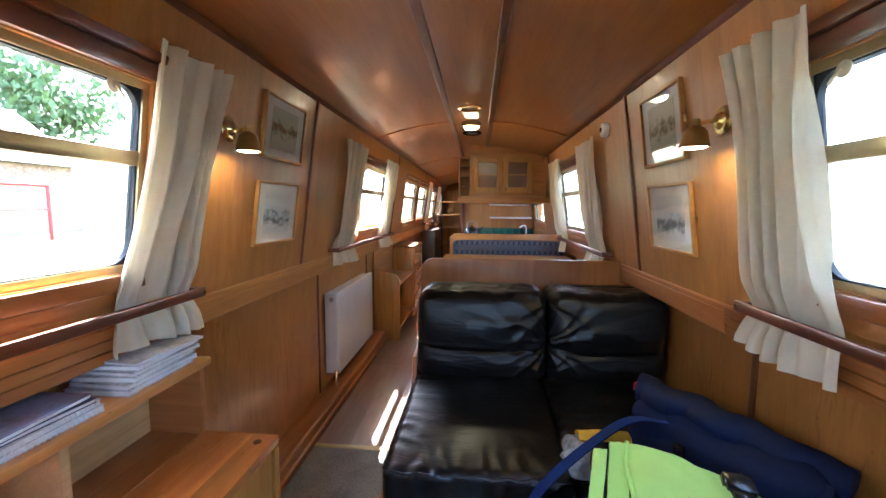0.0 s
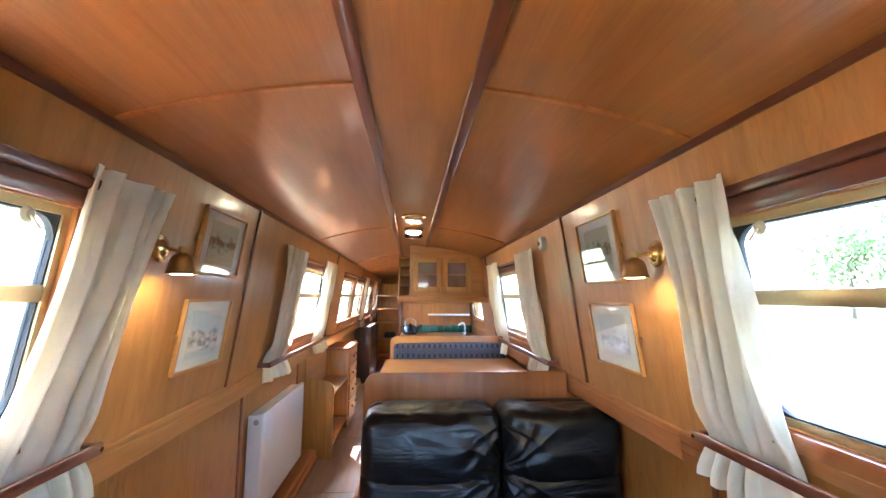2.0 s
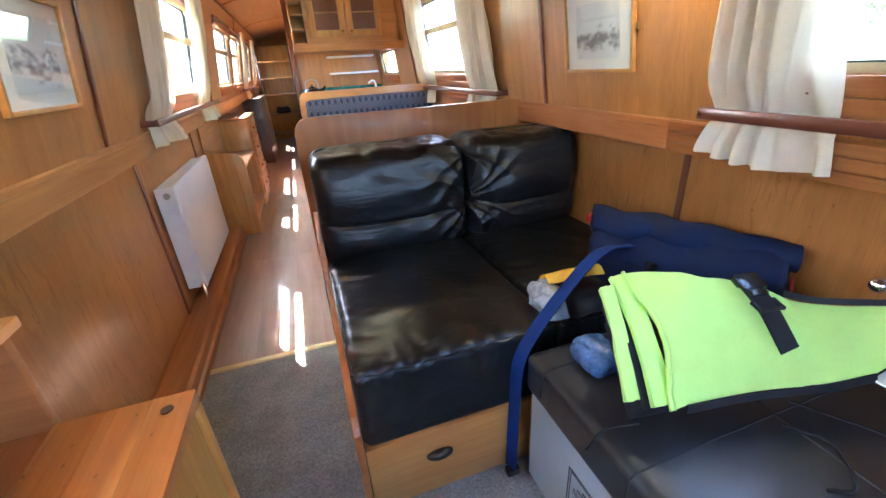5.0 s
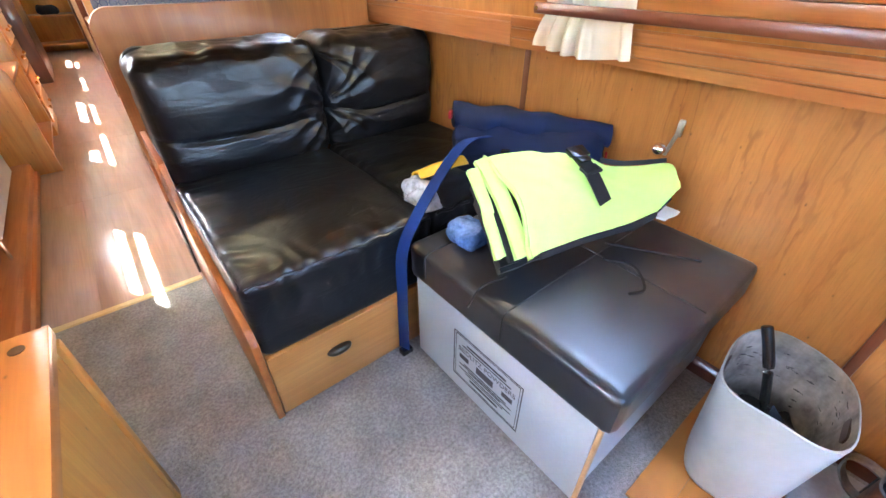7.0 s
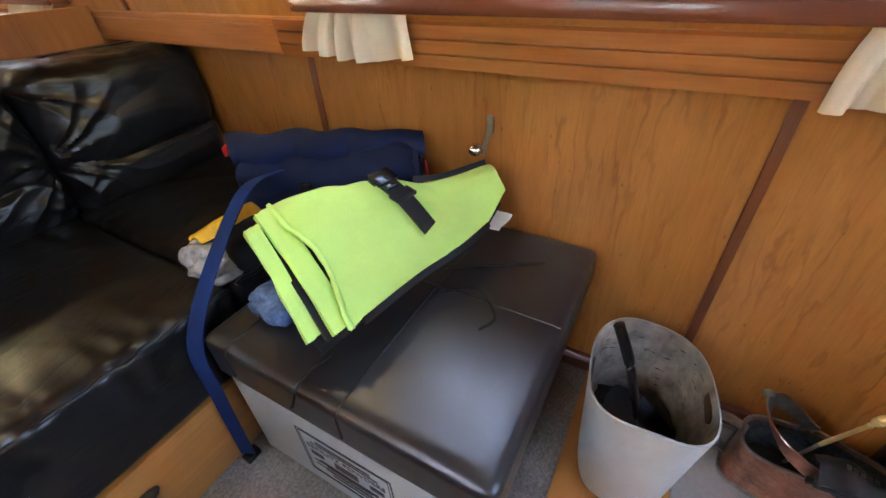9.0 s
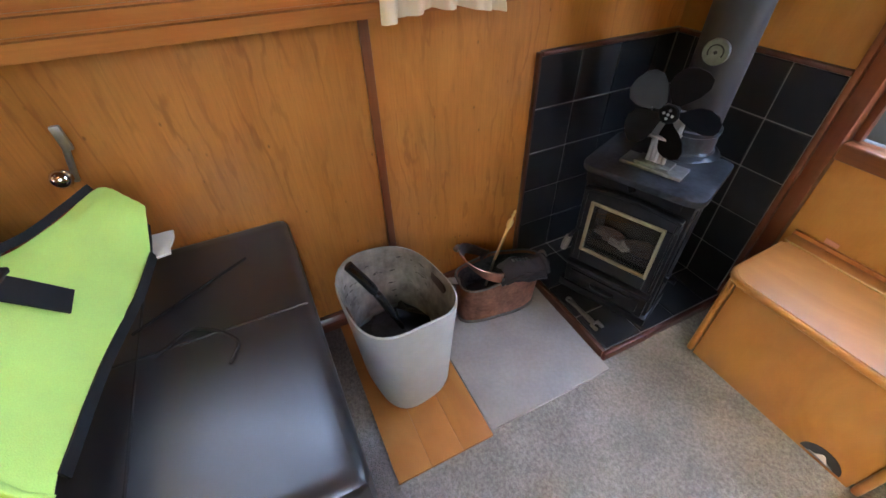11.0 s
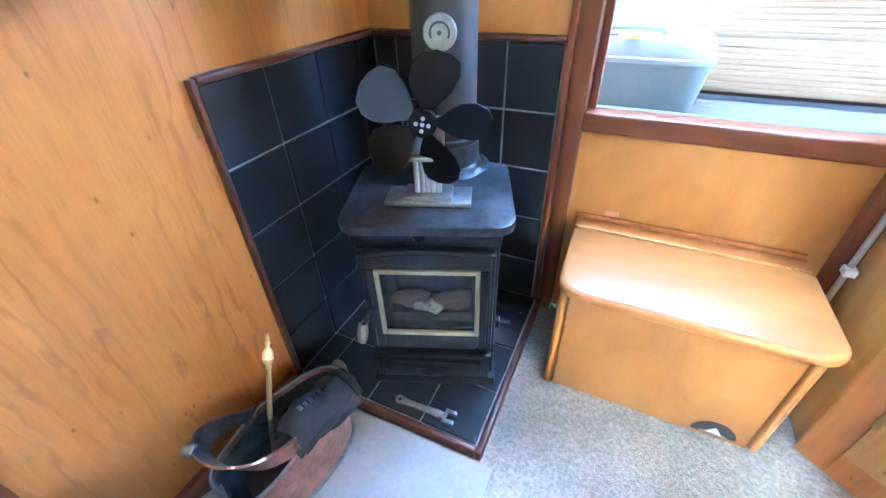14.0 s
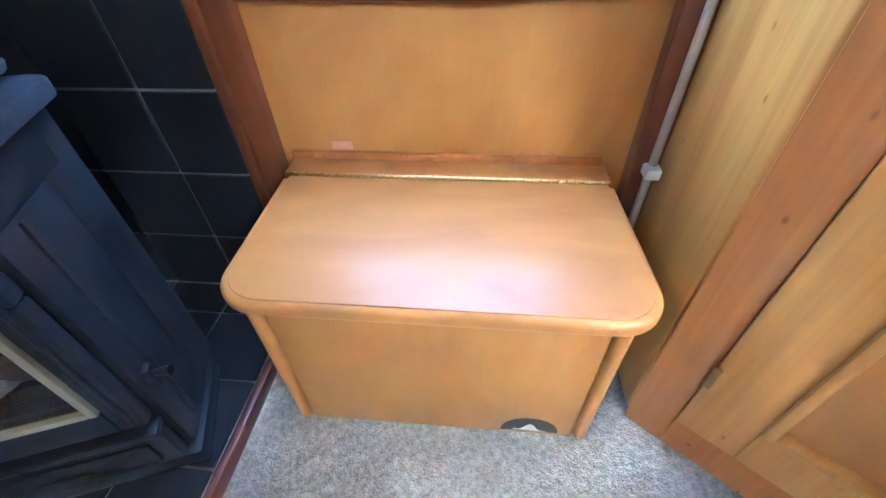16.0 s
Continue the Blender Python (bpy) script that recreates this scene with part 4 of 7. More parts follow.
sofa = thing("bench_seat", "black leather two-seat bench on a pale ply drawer base", "sofa", (0.37, 1.9, 0))
part("base", bx(-0.225, 0.97, 1.36, 2.44, 0.0, 0.262, 0.003), M_PLY, sofa)
dw = part("drawer", bx(-0.226, 0.300, 1.332, 1.358, 0.004, 0.256, 0.003), M_DRAWER, sofa, "pale wooden drawer front")
part("cup_handle", moved(lathe([(0.026, 0), (0.0255, 0.006), (0.021, 0.014), (0.012, 0.020), (0.002, 0.022)], 24), Matrix.Translation((-0.012, 1.3315, 0.160)) @ pose(0, 0, 0, 90, 0, 0) @ Matrix.Diagonal((1.65, 0.72, 1.0, 1.0))), M_ANTIQUE, dw, "antique cup handle")
part("side_panel", prism([(1.325, 0.0), (2.47, 0.0), (2.47, 0.62), (2.10, 0.60), (2.04, 0.43), (1.36, 0.37), (1.325, 0.33)], "x", -0.250, -0.228, 0.004), M_DADO, sofa, "varnished end panel")
part("front_panel", bx(0.302, 0.97, 1.335, 1.358, 0.0, 0.255, 0.002), M_DRAWER, sofa)
part("seat_cushion", seat_cushion(-0.228, 0.385, 1.0), M_LEATHER, sofa)
part("seat_cushion", seat_cushion(0.387, 0.965, 3.0), M_LEATHER, sofa)


def back_cushion(x0, x1, gather, seed):
    """A slack leather cushion: a sagging cross seam and folds fanning out from the gathered edge."""
    bm = cushion((x0, 2.080, 0.470), (x1, 2.40, 0.942), 0.070, 0.028, 0.0035, 84, seed, 4.0, 1, (0.75, 1, 1.5))
    xg = x1 if gather > 0 else x0
    for v in bm.verts:
        x, z = v.co.x, v.co.z
        if v.co.y > 2.30:
            continue
        front = max(0.0, min(1.0, (2.30 - v.co.y) / 0.12))
        line = 0.672 - 0.022 * math.sin(math.pi * (x - x0) / (x1 - x0)) + 0.010 * noise.noise(Vector((x * 6, seed, 0)))
        d = 0.012 * math.exp(-((z - line) / 0.010) ** 2) - 0.016 * math.exp(-((z - line + 0.08) / 0.06) ** 2) - 0.020 * math.exp(-((z - line - 0.11) / 0.08) ** 2)
        for zc, n, reach, amp in ((0.690, 8.0, 0.34, 0.0125), (0.905, 6.5, 0.36, 0.0120), (0.540, 6.0, 0.28, 0.0095)):
            dx, dz = abs(x - xg) + 0.02, z - zc
            r, an = math.hypot(dx, dz), math.atan2(dz, dx)
            wave = math.sin(n * an + 2.2 * noise.noise(Vector((an * 1.5, r * 5, seed + zc))) + 3 * zc)
            d += amp * (abs(wave) ** 0.95 - 0.5) * math.exp(-(r / reach) ** 2) * min(1, r / 0.06)
        far = abs(x - xg) / (x1 - x0)
        drape = math.sin(26 * z + 5 * (x - x0) ** 2 * 4 + 2.5 * noise.noise(Vector((x * 4, z * 5, seed))))
        d += 0.0075 * far * (abs(drape) ** 0.8 - 0.5) * max(0.0, 0.5 + noise.noise(Vector((x * 5, z * 4, seed + 9))))
        v.co.y += d * front
        if v.co.z > 0.90:
            v.co.z += 0.010 * noise.noise(Vector((x * 9, v.co.y * 9, seed))) + 0.005 * noise.noise(Vector((x * 26, v.co.y * 16, seed + 3)))
    return bm


part("back_cushion", back_cushion(-0.228, 0.408, 1, 5.0), M_LEATHERB, sofa)
part("back_cushion", back_cushion(0.412, 0.975, -1, 8.0), M_LEATHERB, sofa)
for x in (-0.228, 0.387):
    wide = 0.613 if x < 0 else 0.578
    lip = [(x + wide * (0.02 + 0.96 * i / 24), 1.339 + 0.003 * math.sin(2.1 * i), SEAT_Z - 0.012 + 0.003 * math.sin(1.7 * i)) for i in range(25)]
    part("piping", tube(lip, 0.0052, 8), M_LEATHER, sofa, "raised piped seam")
part("piping", tube([(-0.224, 1.36 + 0.029 * i, SEAT_Z - 0.012 + 0.003 * math.sin(1.9 * i)) for i in range(25)], 0.0050, 8), M_LEATHER, sofa, "raised piped seam")
part("floor_bead", bx(-0.262, -0.252, 2.29, 2.47, 0.0, 0.30, 0.002), M_BLACK, sofa)

# partition behind the bench, and the dinette
arc = [(-0.262 + 0.075 * (1 - math.cos(math.pi / 2 * i / 8)), 0.978 + 0.075 * math.sin(math.pi / 2 * i / 8)) for i in range(9)]
solid("partition", prism([(-0.262, 0.0)] + arc + [(0.868, 1.053), (0.868, DADO), (0.984, DADO), (0.984, 0.0)], "y", 2.475, 2.505, 0.004), M_PART, "waist-high veneered partition with a rounded corner", "partition", kind="structure")
db = thing("dinette_bench", "bench with blue diamond-patterned upholstery in the dinette", "bench", (0.35, 4.0, 0))
arc = [(-0.20 + 0.06 * (1 - math.cos(math.pi / 2 * i / 8)), 1.04 + 0.06 * math.sin(math.pi / 2 * i / 8)) for i in range(9)]
part("backboard", prism([(-0.20, 0.0)] + arc + [(0.868, 1.10), (0.868, DADO), (0.984, DADO), (0.984, 0.0)], "y", 4.005, 4.035, 0.003), M_WALLX, db)
part("back_pad", cushion((-0.165, 3.925, 0.52), (0.862, 4.003, 1.040), 0.03, 0.01, 0.002, 16, 2.0), M_FABRIC, db)
part("seat_pad", cushion((-0.165, 3.50, 0.47), (0.97, 3.93, 0.57), 0.03, 0.01, 0.002, 16, 3.0), M_FABRIC, db)
part("base", bx(-0.16, 0.97, 3.56, 4.0, 0.112, 0.47, 0.003), M_DRAWER, db)
db2 = thing("dinette_bench", "bench with blue diamond-patterned upholstery behind the partition", "bench", (0.35, 2.7, 0))
part("back_pad", cushion((-0.20, 2.508, 0.57), (0.862, 2.58, 0.96), 0.03, 0.01, 0.002, 12, 4.0), M_FABRIC, db2)
part("seat_pad", cushion((-0.20, 2.52, 0.47), (0.97, 2.95, 0.565), 0.03, 0.01, 0.002, 12, 5.0), M_FABRIC, db2)
part("base", bx(-0.19, 0.97, 2.51, 2.90, 0.112, 0.47, 0.003), M_DRAWER, db2)
solid("floor_dinette", bx(-0.235, 0.984, 2.506, 4.003, 0.0, 0.111, 0.004), M_WALLX, "raised wooden dinette platform", "platform", kind="structure")
tb = thing("dinette_table", "polished pale wooden dinette table between two benches", "table", (0.35, 3.25, 0))
part("tabletop", bx(-0.23, 0.866, 2.72, 3.85, 0.893, 0.920, 0.010, 3), M_BOXX, tb)
part("pedestal", lathe([(0.12, 0), (0.12, 0.012), (0.035, 0.03), (0.032, 0.781)], 24, (0.32, 3.25, 0.112)), M_CHROME, tb)

# ---- galley ----
gc = thing("galley_counter", "wooden galley base unit behind the dinette", "counter", (0.4, 5.8, 0))
part("body", bx(-0.14, 0.98, 5.55, 6.10, 0.0, 0.92, 0.003), M_WALL, gc)
part("worktop", bx(-0.15, 0.87, 5.52, 6.10, 0.92, 0.955, 0.006), M_WALLX, gc)
gs = thing("galley_counter", "wooden galley side unit beneath the window", "counter", (0.7, 5.0, 0))
part("body", bx(0.45, 0.98, 4.05, 5.51, 0.0, 0.92, 0.003), M_WALL, gs)
part("worktop", bx(0.43, 0.87, 4.04, 5.515, 0.92, 0.955, 0.006), M_WALLX, gs)
solid("wall_galley", bx(-0.17, 0.98, 6.10, 6.14, 0.0, 2.04, 0), M_WALL, "veneered wall behind the galley", "wall", kind="structure")
spl = thing("splashback", "row of dark green glazed wall tiles over the worktop", "tiles", (0.3, 6.09, 0.96))
for i in range(10):
    part("tile", bx(-0.13 + 0.100 * i, -0.034 + 0.100 * i, 6.088, 6.099, 0.958, 1.055, 0.002), M_GREEN, spl)
for z, x0, x1 in ((1.388, 0.22, 0.78), (1.205, 0.23, 0.82)):
    solid("wall_shelf", bx(x0, x1, 5.98, 6.099, z - 0.010, z + 0.012, 0.003), M_WPLAST, "narrow cream shelf on the galley wall", "shelf", "galley shelves")
cup = thing("wall_cupboard", "hanging wooden cupboard with two glazed doors above the galley", "cupboard", (0.33, 4.8, 1.46))
xs2 = [-0.035 + (0.79 + 0.035) * i / 16 for i in range(17)]
part("body", merge(prism([(-0.035, 1.47), (0.800, 1.47)] + [(x, ceil_z(x) - 0.001) for x in xs2[::-1]], "y", 4.68, 5.0), bx(-0.16, 0.83, 4.62, 5.0, 1.40, 1.465, 0.006)), M_WALLX, cup)
for x0, x1, hx in ((0.003, 0.318, 0.285), (0.330, 0.645, 0.363)):
    f = 0.055
    d = part("door", merge(bx(x0, x0 + f, 4.655, 4.679, 1.515, 1.895), bx(x1 - f, x1, 4.655, 4.679, 1.515, 1.895), bx(x0 + f, x1 - f, 4.655, 4.679, 1.515, 1.515 + f), bx(x0 + f, x1 - f, 4.655, 4.679, 1.895 - f, 1.895)), M_PINEZ, cup)
    # Opaque dark panel behind the glass stands in for the shade inside.
    part("backing", bx(x0 + f - 0.005, x1 - f + 0.005, 4.674, 4.678, 1.56, 1.85, 0), M_TRIMZ, d, "dark panel in place of the dim cupboard interior")
    part("shelf_edge", bx(x0 + f, x1 - f, 4.668, 4.673, 1.70, 1.712, 0), M_PINE, d)
    part("glass_panel", bx(x0 + f, x1 - f, 4.660, 4.663, 1.57, 1.84, 0), M_GLASS, d)
    part("knob", lathe([(0.005, 0), (0.013, 0.010), (0.010, 0.018)], 16, (hx, 4.643, 1.545)), M_BRASS, d, "brass knob")
ph = thing("pigeonhole_rack", "small open wooden rack beside the cupboard", "rack", (-0.10, 4.8, 1.466))
part("body", merge(bx(-0.155, -0.143, 4.68, 4.95, 1.466, 1.90), bx(-0.143, -0.036, 4.93, 4.95, 1.466, 1.90)), M_PINEZ, ph)
for z in (1.466, 1.58, 1.69, 1.80, 1.892):
    part("shelf", bx(-0.143, -0.036, 4.68, 4.93, z, z + 0.010), M_PINE, ph)
ke = thing("kettle", "black whistling kettle on the galley worktop", "kettle", (-0.04, 5.8, 0.955))
part("body", lathe([(0.085, 0.0), (0.100, 0.02), (0.098, 0.06), (0.075, 0.105), (0.035, 0.120)], 28, (-0.02, 5.80, 0.956)), M_BLACK, ke)
part("handle", tube(curve_points([(-0.09, 5.80, 1.05), (-0.085, 5.80, 1.13), (-0.02, 5.80, 1.165), (0.045, 5.80, 1.13), (0.05, 5.80, 1.05)], 6), 0.007), M_STEEL, ke)
part("spout", tube([(0.06, 5.80, 1.02), (0.11, 5.80, 1.055), (0.13, 5.80, 1.085)], [0.020, 0.013, 0.010]), M_BLACK, ke)
part("lid", lathe([(0.036, 0), (0.03, 0.008), (0.008, 0.012), (0.012, 0.03), (0.006, 0.034)], 20, (-0.02, 5.80, 1.076)), M_BLACK, ke)
tp = thing("tap", "white swan-neck tap at the galley sink", "tap", (0.70, 5.75, 0.955))
part("spout", tube(curve_points([(0.72, 5.75, 0.956), (0.72, 5.75, 1.07), (0.69, 5.74, 1.11), (0.63, 5.72, 1.085)], 8), 0.011), M_WPLAST, tp)
part("base", lathe([(0.028, 0), (0.024, 0.02), (0.012, 0.03)], 20, (0.72, 5.75, 0.956)), M_CHROME, tp)

# gangway beyond the galley
solid("wall_gangway", bx(-0.17, -0.14, 6.14, Y1, 0.0, 2.04, 0), M_WALL, "veneered wall beside the gangway", "wall", kind="structure")
solid("trim_gangway_post", bx(-0.19, -0.135, 6.06, 6.14, 0.0, 2.02, 0.004), M_TRIMZ, "dark post at the end of the galley wall", "post", kind="structure")
sv = thing("shelf_unit", "tall open wooden shelves at the end of the gangway", "shelves", (-0.45, 9.6, 0))
part("side", bx(-0.80, -0.775, 9.5, 9.9, 0.0, 1.75), M_DARK, sv)
part("side", bx(-0.20, -0.175, 9.5, 9.9, 0.0, 1.75), M_DARK, sv)
part("back", bx(-0.775, -0.20, 9.88, 9.9, 0.0, 1.75), M_PINEZ, sv)
for z in (0.12, 0.50, 0.86, 1.16, 1.46):
    part("shelf", bx(-0.775, -0.20, 9.5, 9.88, z, z + 0.025), M_PINE, sv)
solid("cloth_bundle", crumple(cushion((-0.62, 9.6, 0.526), (-0.36, 9.84, 0.63), 0.05, 0.01, 0, 8), 0.02, 12), M_BLACKCLOTH, "dark folded cloth bundle on a shelf", "cloth")
solid("side_locker", bx(-0.965, -0.70, 7.3, 8.6, 0.0, DADO - 0.002, 0.004), M_DARK, "dark-stained locker beside the gangway", "locker")


# ---- radiators ----
def radiator(y0, y1):
    r = thing("radiator", "white steel panel radiator on the lower cabin side", "radiator", (-0.93, (y0 + y1) / 2, 0.14), group="radiators")
    part("panel", bx(-0.912, -0.880, y0, y1, 0.185, 0.762, 0.008, 3), M_WHITE, r)
    part("side_grille", bx(-0.975, -0.913, y0 + 0.02, y1 - 0.02, 0.20, 0.752, 0.004), M_WHITE, r)
    part("end_cap", bx(-0.972, -0.887, y0 - 0.005, y0 + 0.004, 0.195, 0.757, 0.003), M_WHITE, r)
    part("plug", moved(lathe([(0.016, 0), (0.016, 0.006), (0.008, 0.008)], 16), pose(-0.922, y0 - 0.004, 0.717, 90, 0, 0)), M_STEEL, r, "steel bleed plug")
    part("valve", merge(tube([(-0.902, y0 + 0.02, 0.210), (-0.892, y0 - 0.02, 0.205)], 0.012), tube([(-0.892, y0 - 0.02, 0.225), (-0.892, y0 - 0.022, 0.096)], 0.008)), M_CHROME, r, "chrome valve and pipe")


radiator(2.79, 3.70)
radiator(6.10, 6.95)
bkc = thing("low_bookcase", "low open wooden bookcase with a curved end panel", "bookcase", (-0.85, 4.5, 0))
ax = [(-0.97, 0.0), (-0.71, 0.0), (-0.71, 0.60)] + [(-0.71 - 0.08 * (1 - math.cos(math.pi / 2 * i / 6)), 0.60 + 0.09 * math.sin(math.pi / 2 * i / 6)) for i in range(1, 7)] + [(-0.97, 0.72)]
part("end_panel", prism(ax, "y", 4.10, 4.122, 0.003), M_PINEZ, bkc)
part("shelf", bx(-0.97, -0.715, 4.122, 4.995, 0.55, 0.572), M_PINE, bkc)
part("shelf", bx(-0.97, -0.715, 4.122, 4.995, 0.10, 0.122), M_PINE, bkc)
part("back", bx(-0.975, -0.968, 4.10, 4.995, 0.0, 0.92, 0), M_PINE, bkc)
dc = thing("drawer_cabinet", "tall narrow pine cabinet with drawers beside the gangway", "cabinet", (-0.85, 5.3, 0))
part("body", bx(-0.975, -0.715, 5.0, 5.62, 0.0, 0.855, 0.003), M_PINEZ, dc)
part("top", bx(-0.975, -0.695, 4.985, 5.63, 0.855, 0.878, 0.006), M_PINE, dc)
for k in range(4):
    d = part("drawer", bx(-0.714, -0.698, 5.03, 5.59, 0.10 + 0.19 * k, 0.275 + 0.19 * k, 0.004), M_PINE, dc)
    for yy in (5.18, 5.44):
        part("knob", moved(lathe([(0.006, 0), (0.016, 0.012), (0.011, 0.022)], 14), pose(-0.698, yy, 0.19 + 0.19 * k, 0, 90, 0)), M_BRASS, d, "brass knob")

# ---- bookshelf and desk unit along the near side ----
du = thing("desk_unit", "pine desk-height cupboard with a raised open bookshelf behind", "cupboard", (-0.75, 0.55, 0))
DY = 1.298
M_KNOTTY = wood("knotty_pine", (0.42, 0.165, 0.045), (0.30, 0.100, 0.025), "x", 0.36, 0.3, knots=True)
part("end_panel", bx(-0.975, -0.556, DY - 0.026, DY - 0.004, 0.0, 0.606, 0.003), M_PLY, du, "pale ply end panel")
part("corner_post", bx(-0.570, -0.540, DY - 0.030, DY - 0.001, 0.0, 0.606, 0.004), M_PINEZ, du)
part("front", bx(-0.566, -0.548, -0.24, DY - 0.032, 0.0, 0.606, 0.003), M_PINEZ, du)
for i in range(3):
    x0 = -0.782 + 0.080 * i
    part("top_board", bx(x0, x0 + 0.0799, -0.25, DY, 0.612, 0.640, 0.0012), M_PINER, du, "reddish pine board")
part("screw_plug", lathe([(0.012, 0), (0.012, 0.002)], 16, (-0.585, DY - 0.045, 0.6395)), M_DARK, du)
part("inner_board", bx(-0.975, -0.784, -0.25, DY - 0.005, 0.608, 0.632, 0.002), M_DADO, du)
part("edge_strip", bx(-0.790, -0.782, -0.25, DY, 0.632, 0.641, 0.002), M_PINE, du)
part("shelf_end", bx(-0.965, -0.786, DY - 0.008, DY + 0.014, 0.632, 0.852, 0.004), M_KNOTTY, du, "knotty pine end of the shelf")
part("top_shelf", bx(-0.975, -0.765, -0.25, DY + 0.022, 0.852, 0.876, 0.005), M_PINE, du)
part("shelf_back", bx(-0.975, -0.962, -0.25, DY - 0.008, 0.632, 0.852, 0), M_PLY, du)
part("divider", bx(-0.965, -0.80, 0.88, 0.90, 0.640, 0.852, 0.002), M_PLY, du)


def magazine(name, x0, y0, w, h, z, t, turn, cover, spiral, label):
    m = thing(name, label, "magazine", (x0, y0, z), turn, "magazines and log books")
    part("page_block", bx(-w / 2 + 0.002, w / 2 - 0.002, -h / 2 + 0.002, h / 2 - 0.002, 0.001, t - 0.001, 0.001), M_PAPER, m, local=True)
    part("cover", merge(bx(-w / 2, w / 2, -h / 2, h / 2, 0.0, 0.0012, 0), bx(-w / 2, w / 2, -h / 2, h / 2, t - 0.0012, t, 0)), cover, m, local=True)
    if spiral:
        n = int(h / 0.011)
        rings = [moved(lathe([(t * 0.50, -0.0012), (t * 0.50 + 0.0012, 0), (t * 0.50, 0.0012)], 10, cap=False), pose(w / 2 - 0.002, -h / 2 + 0.008 + i * 0.011, t / 2, 90, 0, 0)) for i in range(n)]
        tagged(part("spiral_binding", merge(*rings), M_WPLAST, m, "white spiral binding", local=True), "white spiral binding", kind="stuff")


z = 0.877
for i, (t, tw, cov, sp) in enumerate(((0.014, 2, M_COVERL, True), (0.012, -3, M_COVERL, True), (0.014, 4, M_COVERL, True), (0.010, -2, M_COVERL, True), (0.012, 3, M_COVERL, True), (0.006, -4, M_COVERL, False))):
    magazine("ring_binder_book" if sp else "magazine", -0.872 + 0.006 * (i % 2), 1.150 + 0.008 * i, 0.170, 0.235, z, t, tw, cov, sp, "spiral-bound white log book on the shelf" if sp else "worn glossy magazine in a stack on the shelf")
    z += t + 0.0006
z = 0.877
for i, (t, tw, cov, sp) in enumerate(((0.016, -2, M_COVERL, True), (0.014, 1, M_COVERL, True), (0.010, -4, M_COVER, False), (0.010, 2, M_COVER, False))):
    magazine("ring_binder_book" if sp else "magazine", -0.872 + 0.005 * (i % 2), 0.840 - 0.01 * i, 0.170, 0.270, z, t, tw, cov, sp, "spiral-bound white log book on the shelf" if sp else "dark glossy magazine in a stack on the shelf")
    z += t + 0.0006

# ---- angled corner cabinet beside the bow door ----
cc = thing("corner_cabinet", "varnished corner cabinet with an angled panelled door", "cabinet", (-0.6, -0.5, 0))
A, B = Vector((-0.208, -0.534, 0)), Vector((-0.553, -0.262, 0))
part("body", prism([(-0.205, Y0 + 0.001), (A.x + 0.003, A.y - 0.004), (B.x - 0.01, B.y - 0.012), (-0.975, B.y - 0.012), (-0.975, Y0 + 0.001)], "z", 0.0, 1.02, 0.003), M_PINEZ, cc)
u = (B - A).normalized()
ang = math.degrees(math.atan2(u.y, u.x))
FACE = Matrix.Translation(A) @ pose(0, 0, 0, 0, 0, ang)
Lc = (B - A).length
fr = lambda a, b, c, d, e, f, r=0.002: moved(bx(a, b, e, f, c, d, r), FACE)
part("face_frame", merge(fr(0, 0.062, 0, 1.02, -0.018, 0.0), fr(Lc - 0.05, Lc, 0, 1.02, -0.018, 0.0), fr(0.062, Lc - 0.05, 0, 0.075, -0.018, 0.0), fr(0.062, Lc - 0.05, 0.96, 1.02, -0.018, 0.0)), wood("orange_stile", (0.46, 0.175, 0.036), (0.34, 0.110, 0.020), "z", 0.36, 0.25, knots=True), cc)
d0, d1, e0, e1, fw = 0.0625, Lc - 0.0505, 0.080, 0.955, 0.080
cd = part("door", merge(fr(d0, d0 + fw, e0, e1, -0.024, -0.002), fr(d1 - fw, d1, e0, e1, -0.024, -0.002), fr(d0 + fw, d1 - fw, e0, e0 + fw, -0.024, -0.002), fr(d0 + fw, d1 - fw, e1 - fw, e1, -0.024, -0.002)), M_PINEZ, cc)
part("moulding", merge(fr(d0 + fw, d0 + fw + 0.014, e0 + fw, e1 - fw, -0.030, -0.006, 0.004), fr(d1 - fw - 0.014, d1 - fw, e0 + fw, e1 - fw, -0.030, -0.006, 0.004), fr(d0 + fw + 0.014, d1 - fw - 0.014, e0 + fw, e0 + fw + 0.014, -0.030, -0.006, 0.004), fr(d0 + fw + 0.014, d1 - fw - 0.014, e1 - fw - 0.014, e1 - fw, -0.030, -0.006, 0.004)), M_PINEZ, cd)
part("panel", fr(d0 + fw + 0.014, d1 - fw - 0.014, e0 + fw + 0.014, e1 - fw - 0.014, -0.016, -0.004, 0.006), M_BOX, cd)
for z in (0.185, 0.80):
    part("hinge", fr(0.059, 0.070, z, z + 0.045, -0.027, -0.017, 0.002), M_BRASSD, cd, "small dark hinge")
cb = thing("cable_conduit", "clear plastic cable conduit clipped beside the door frame", "cable", (-0.19, -0.74, 0.0))
part("conduit", tube([(-0.192, -0.740, 0.03), (-0.192, -0.742, 1.0)], 0.0065, 10), M_CONDUIT, cb, "clear conduit")
for z in (0.350, 0.62, 0.86):
    part("clip", bx(-0.203, -0.180, -0.752, -0.722, z, z + 0.018, 0.003), M_WPLAST, cb)

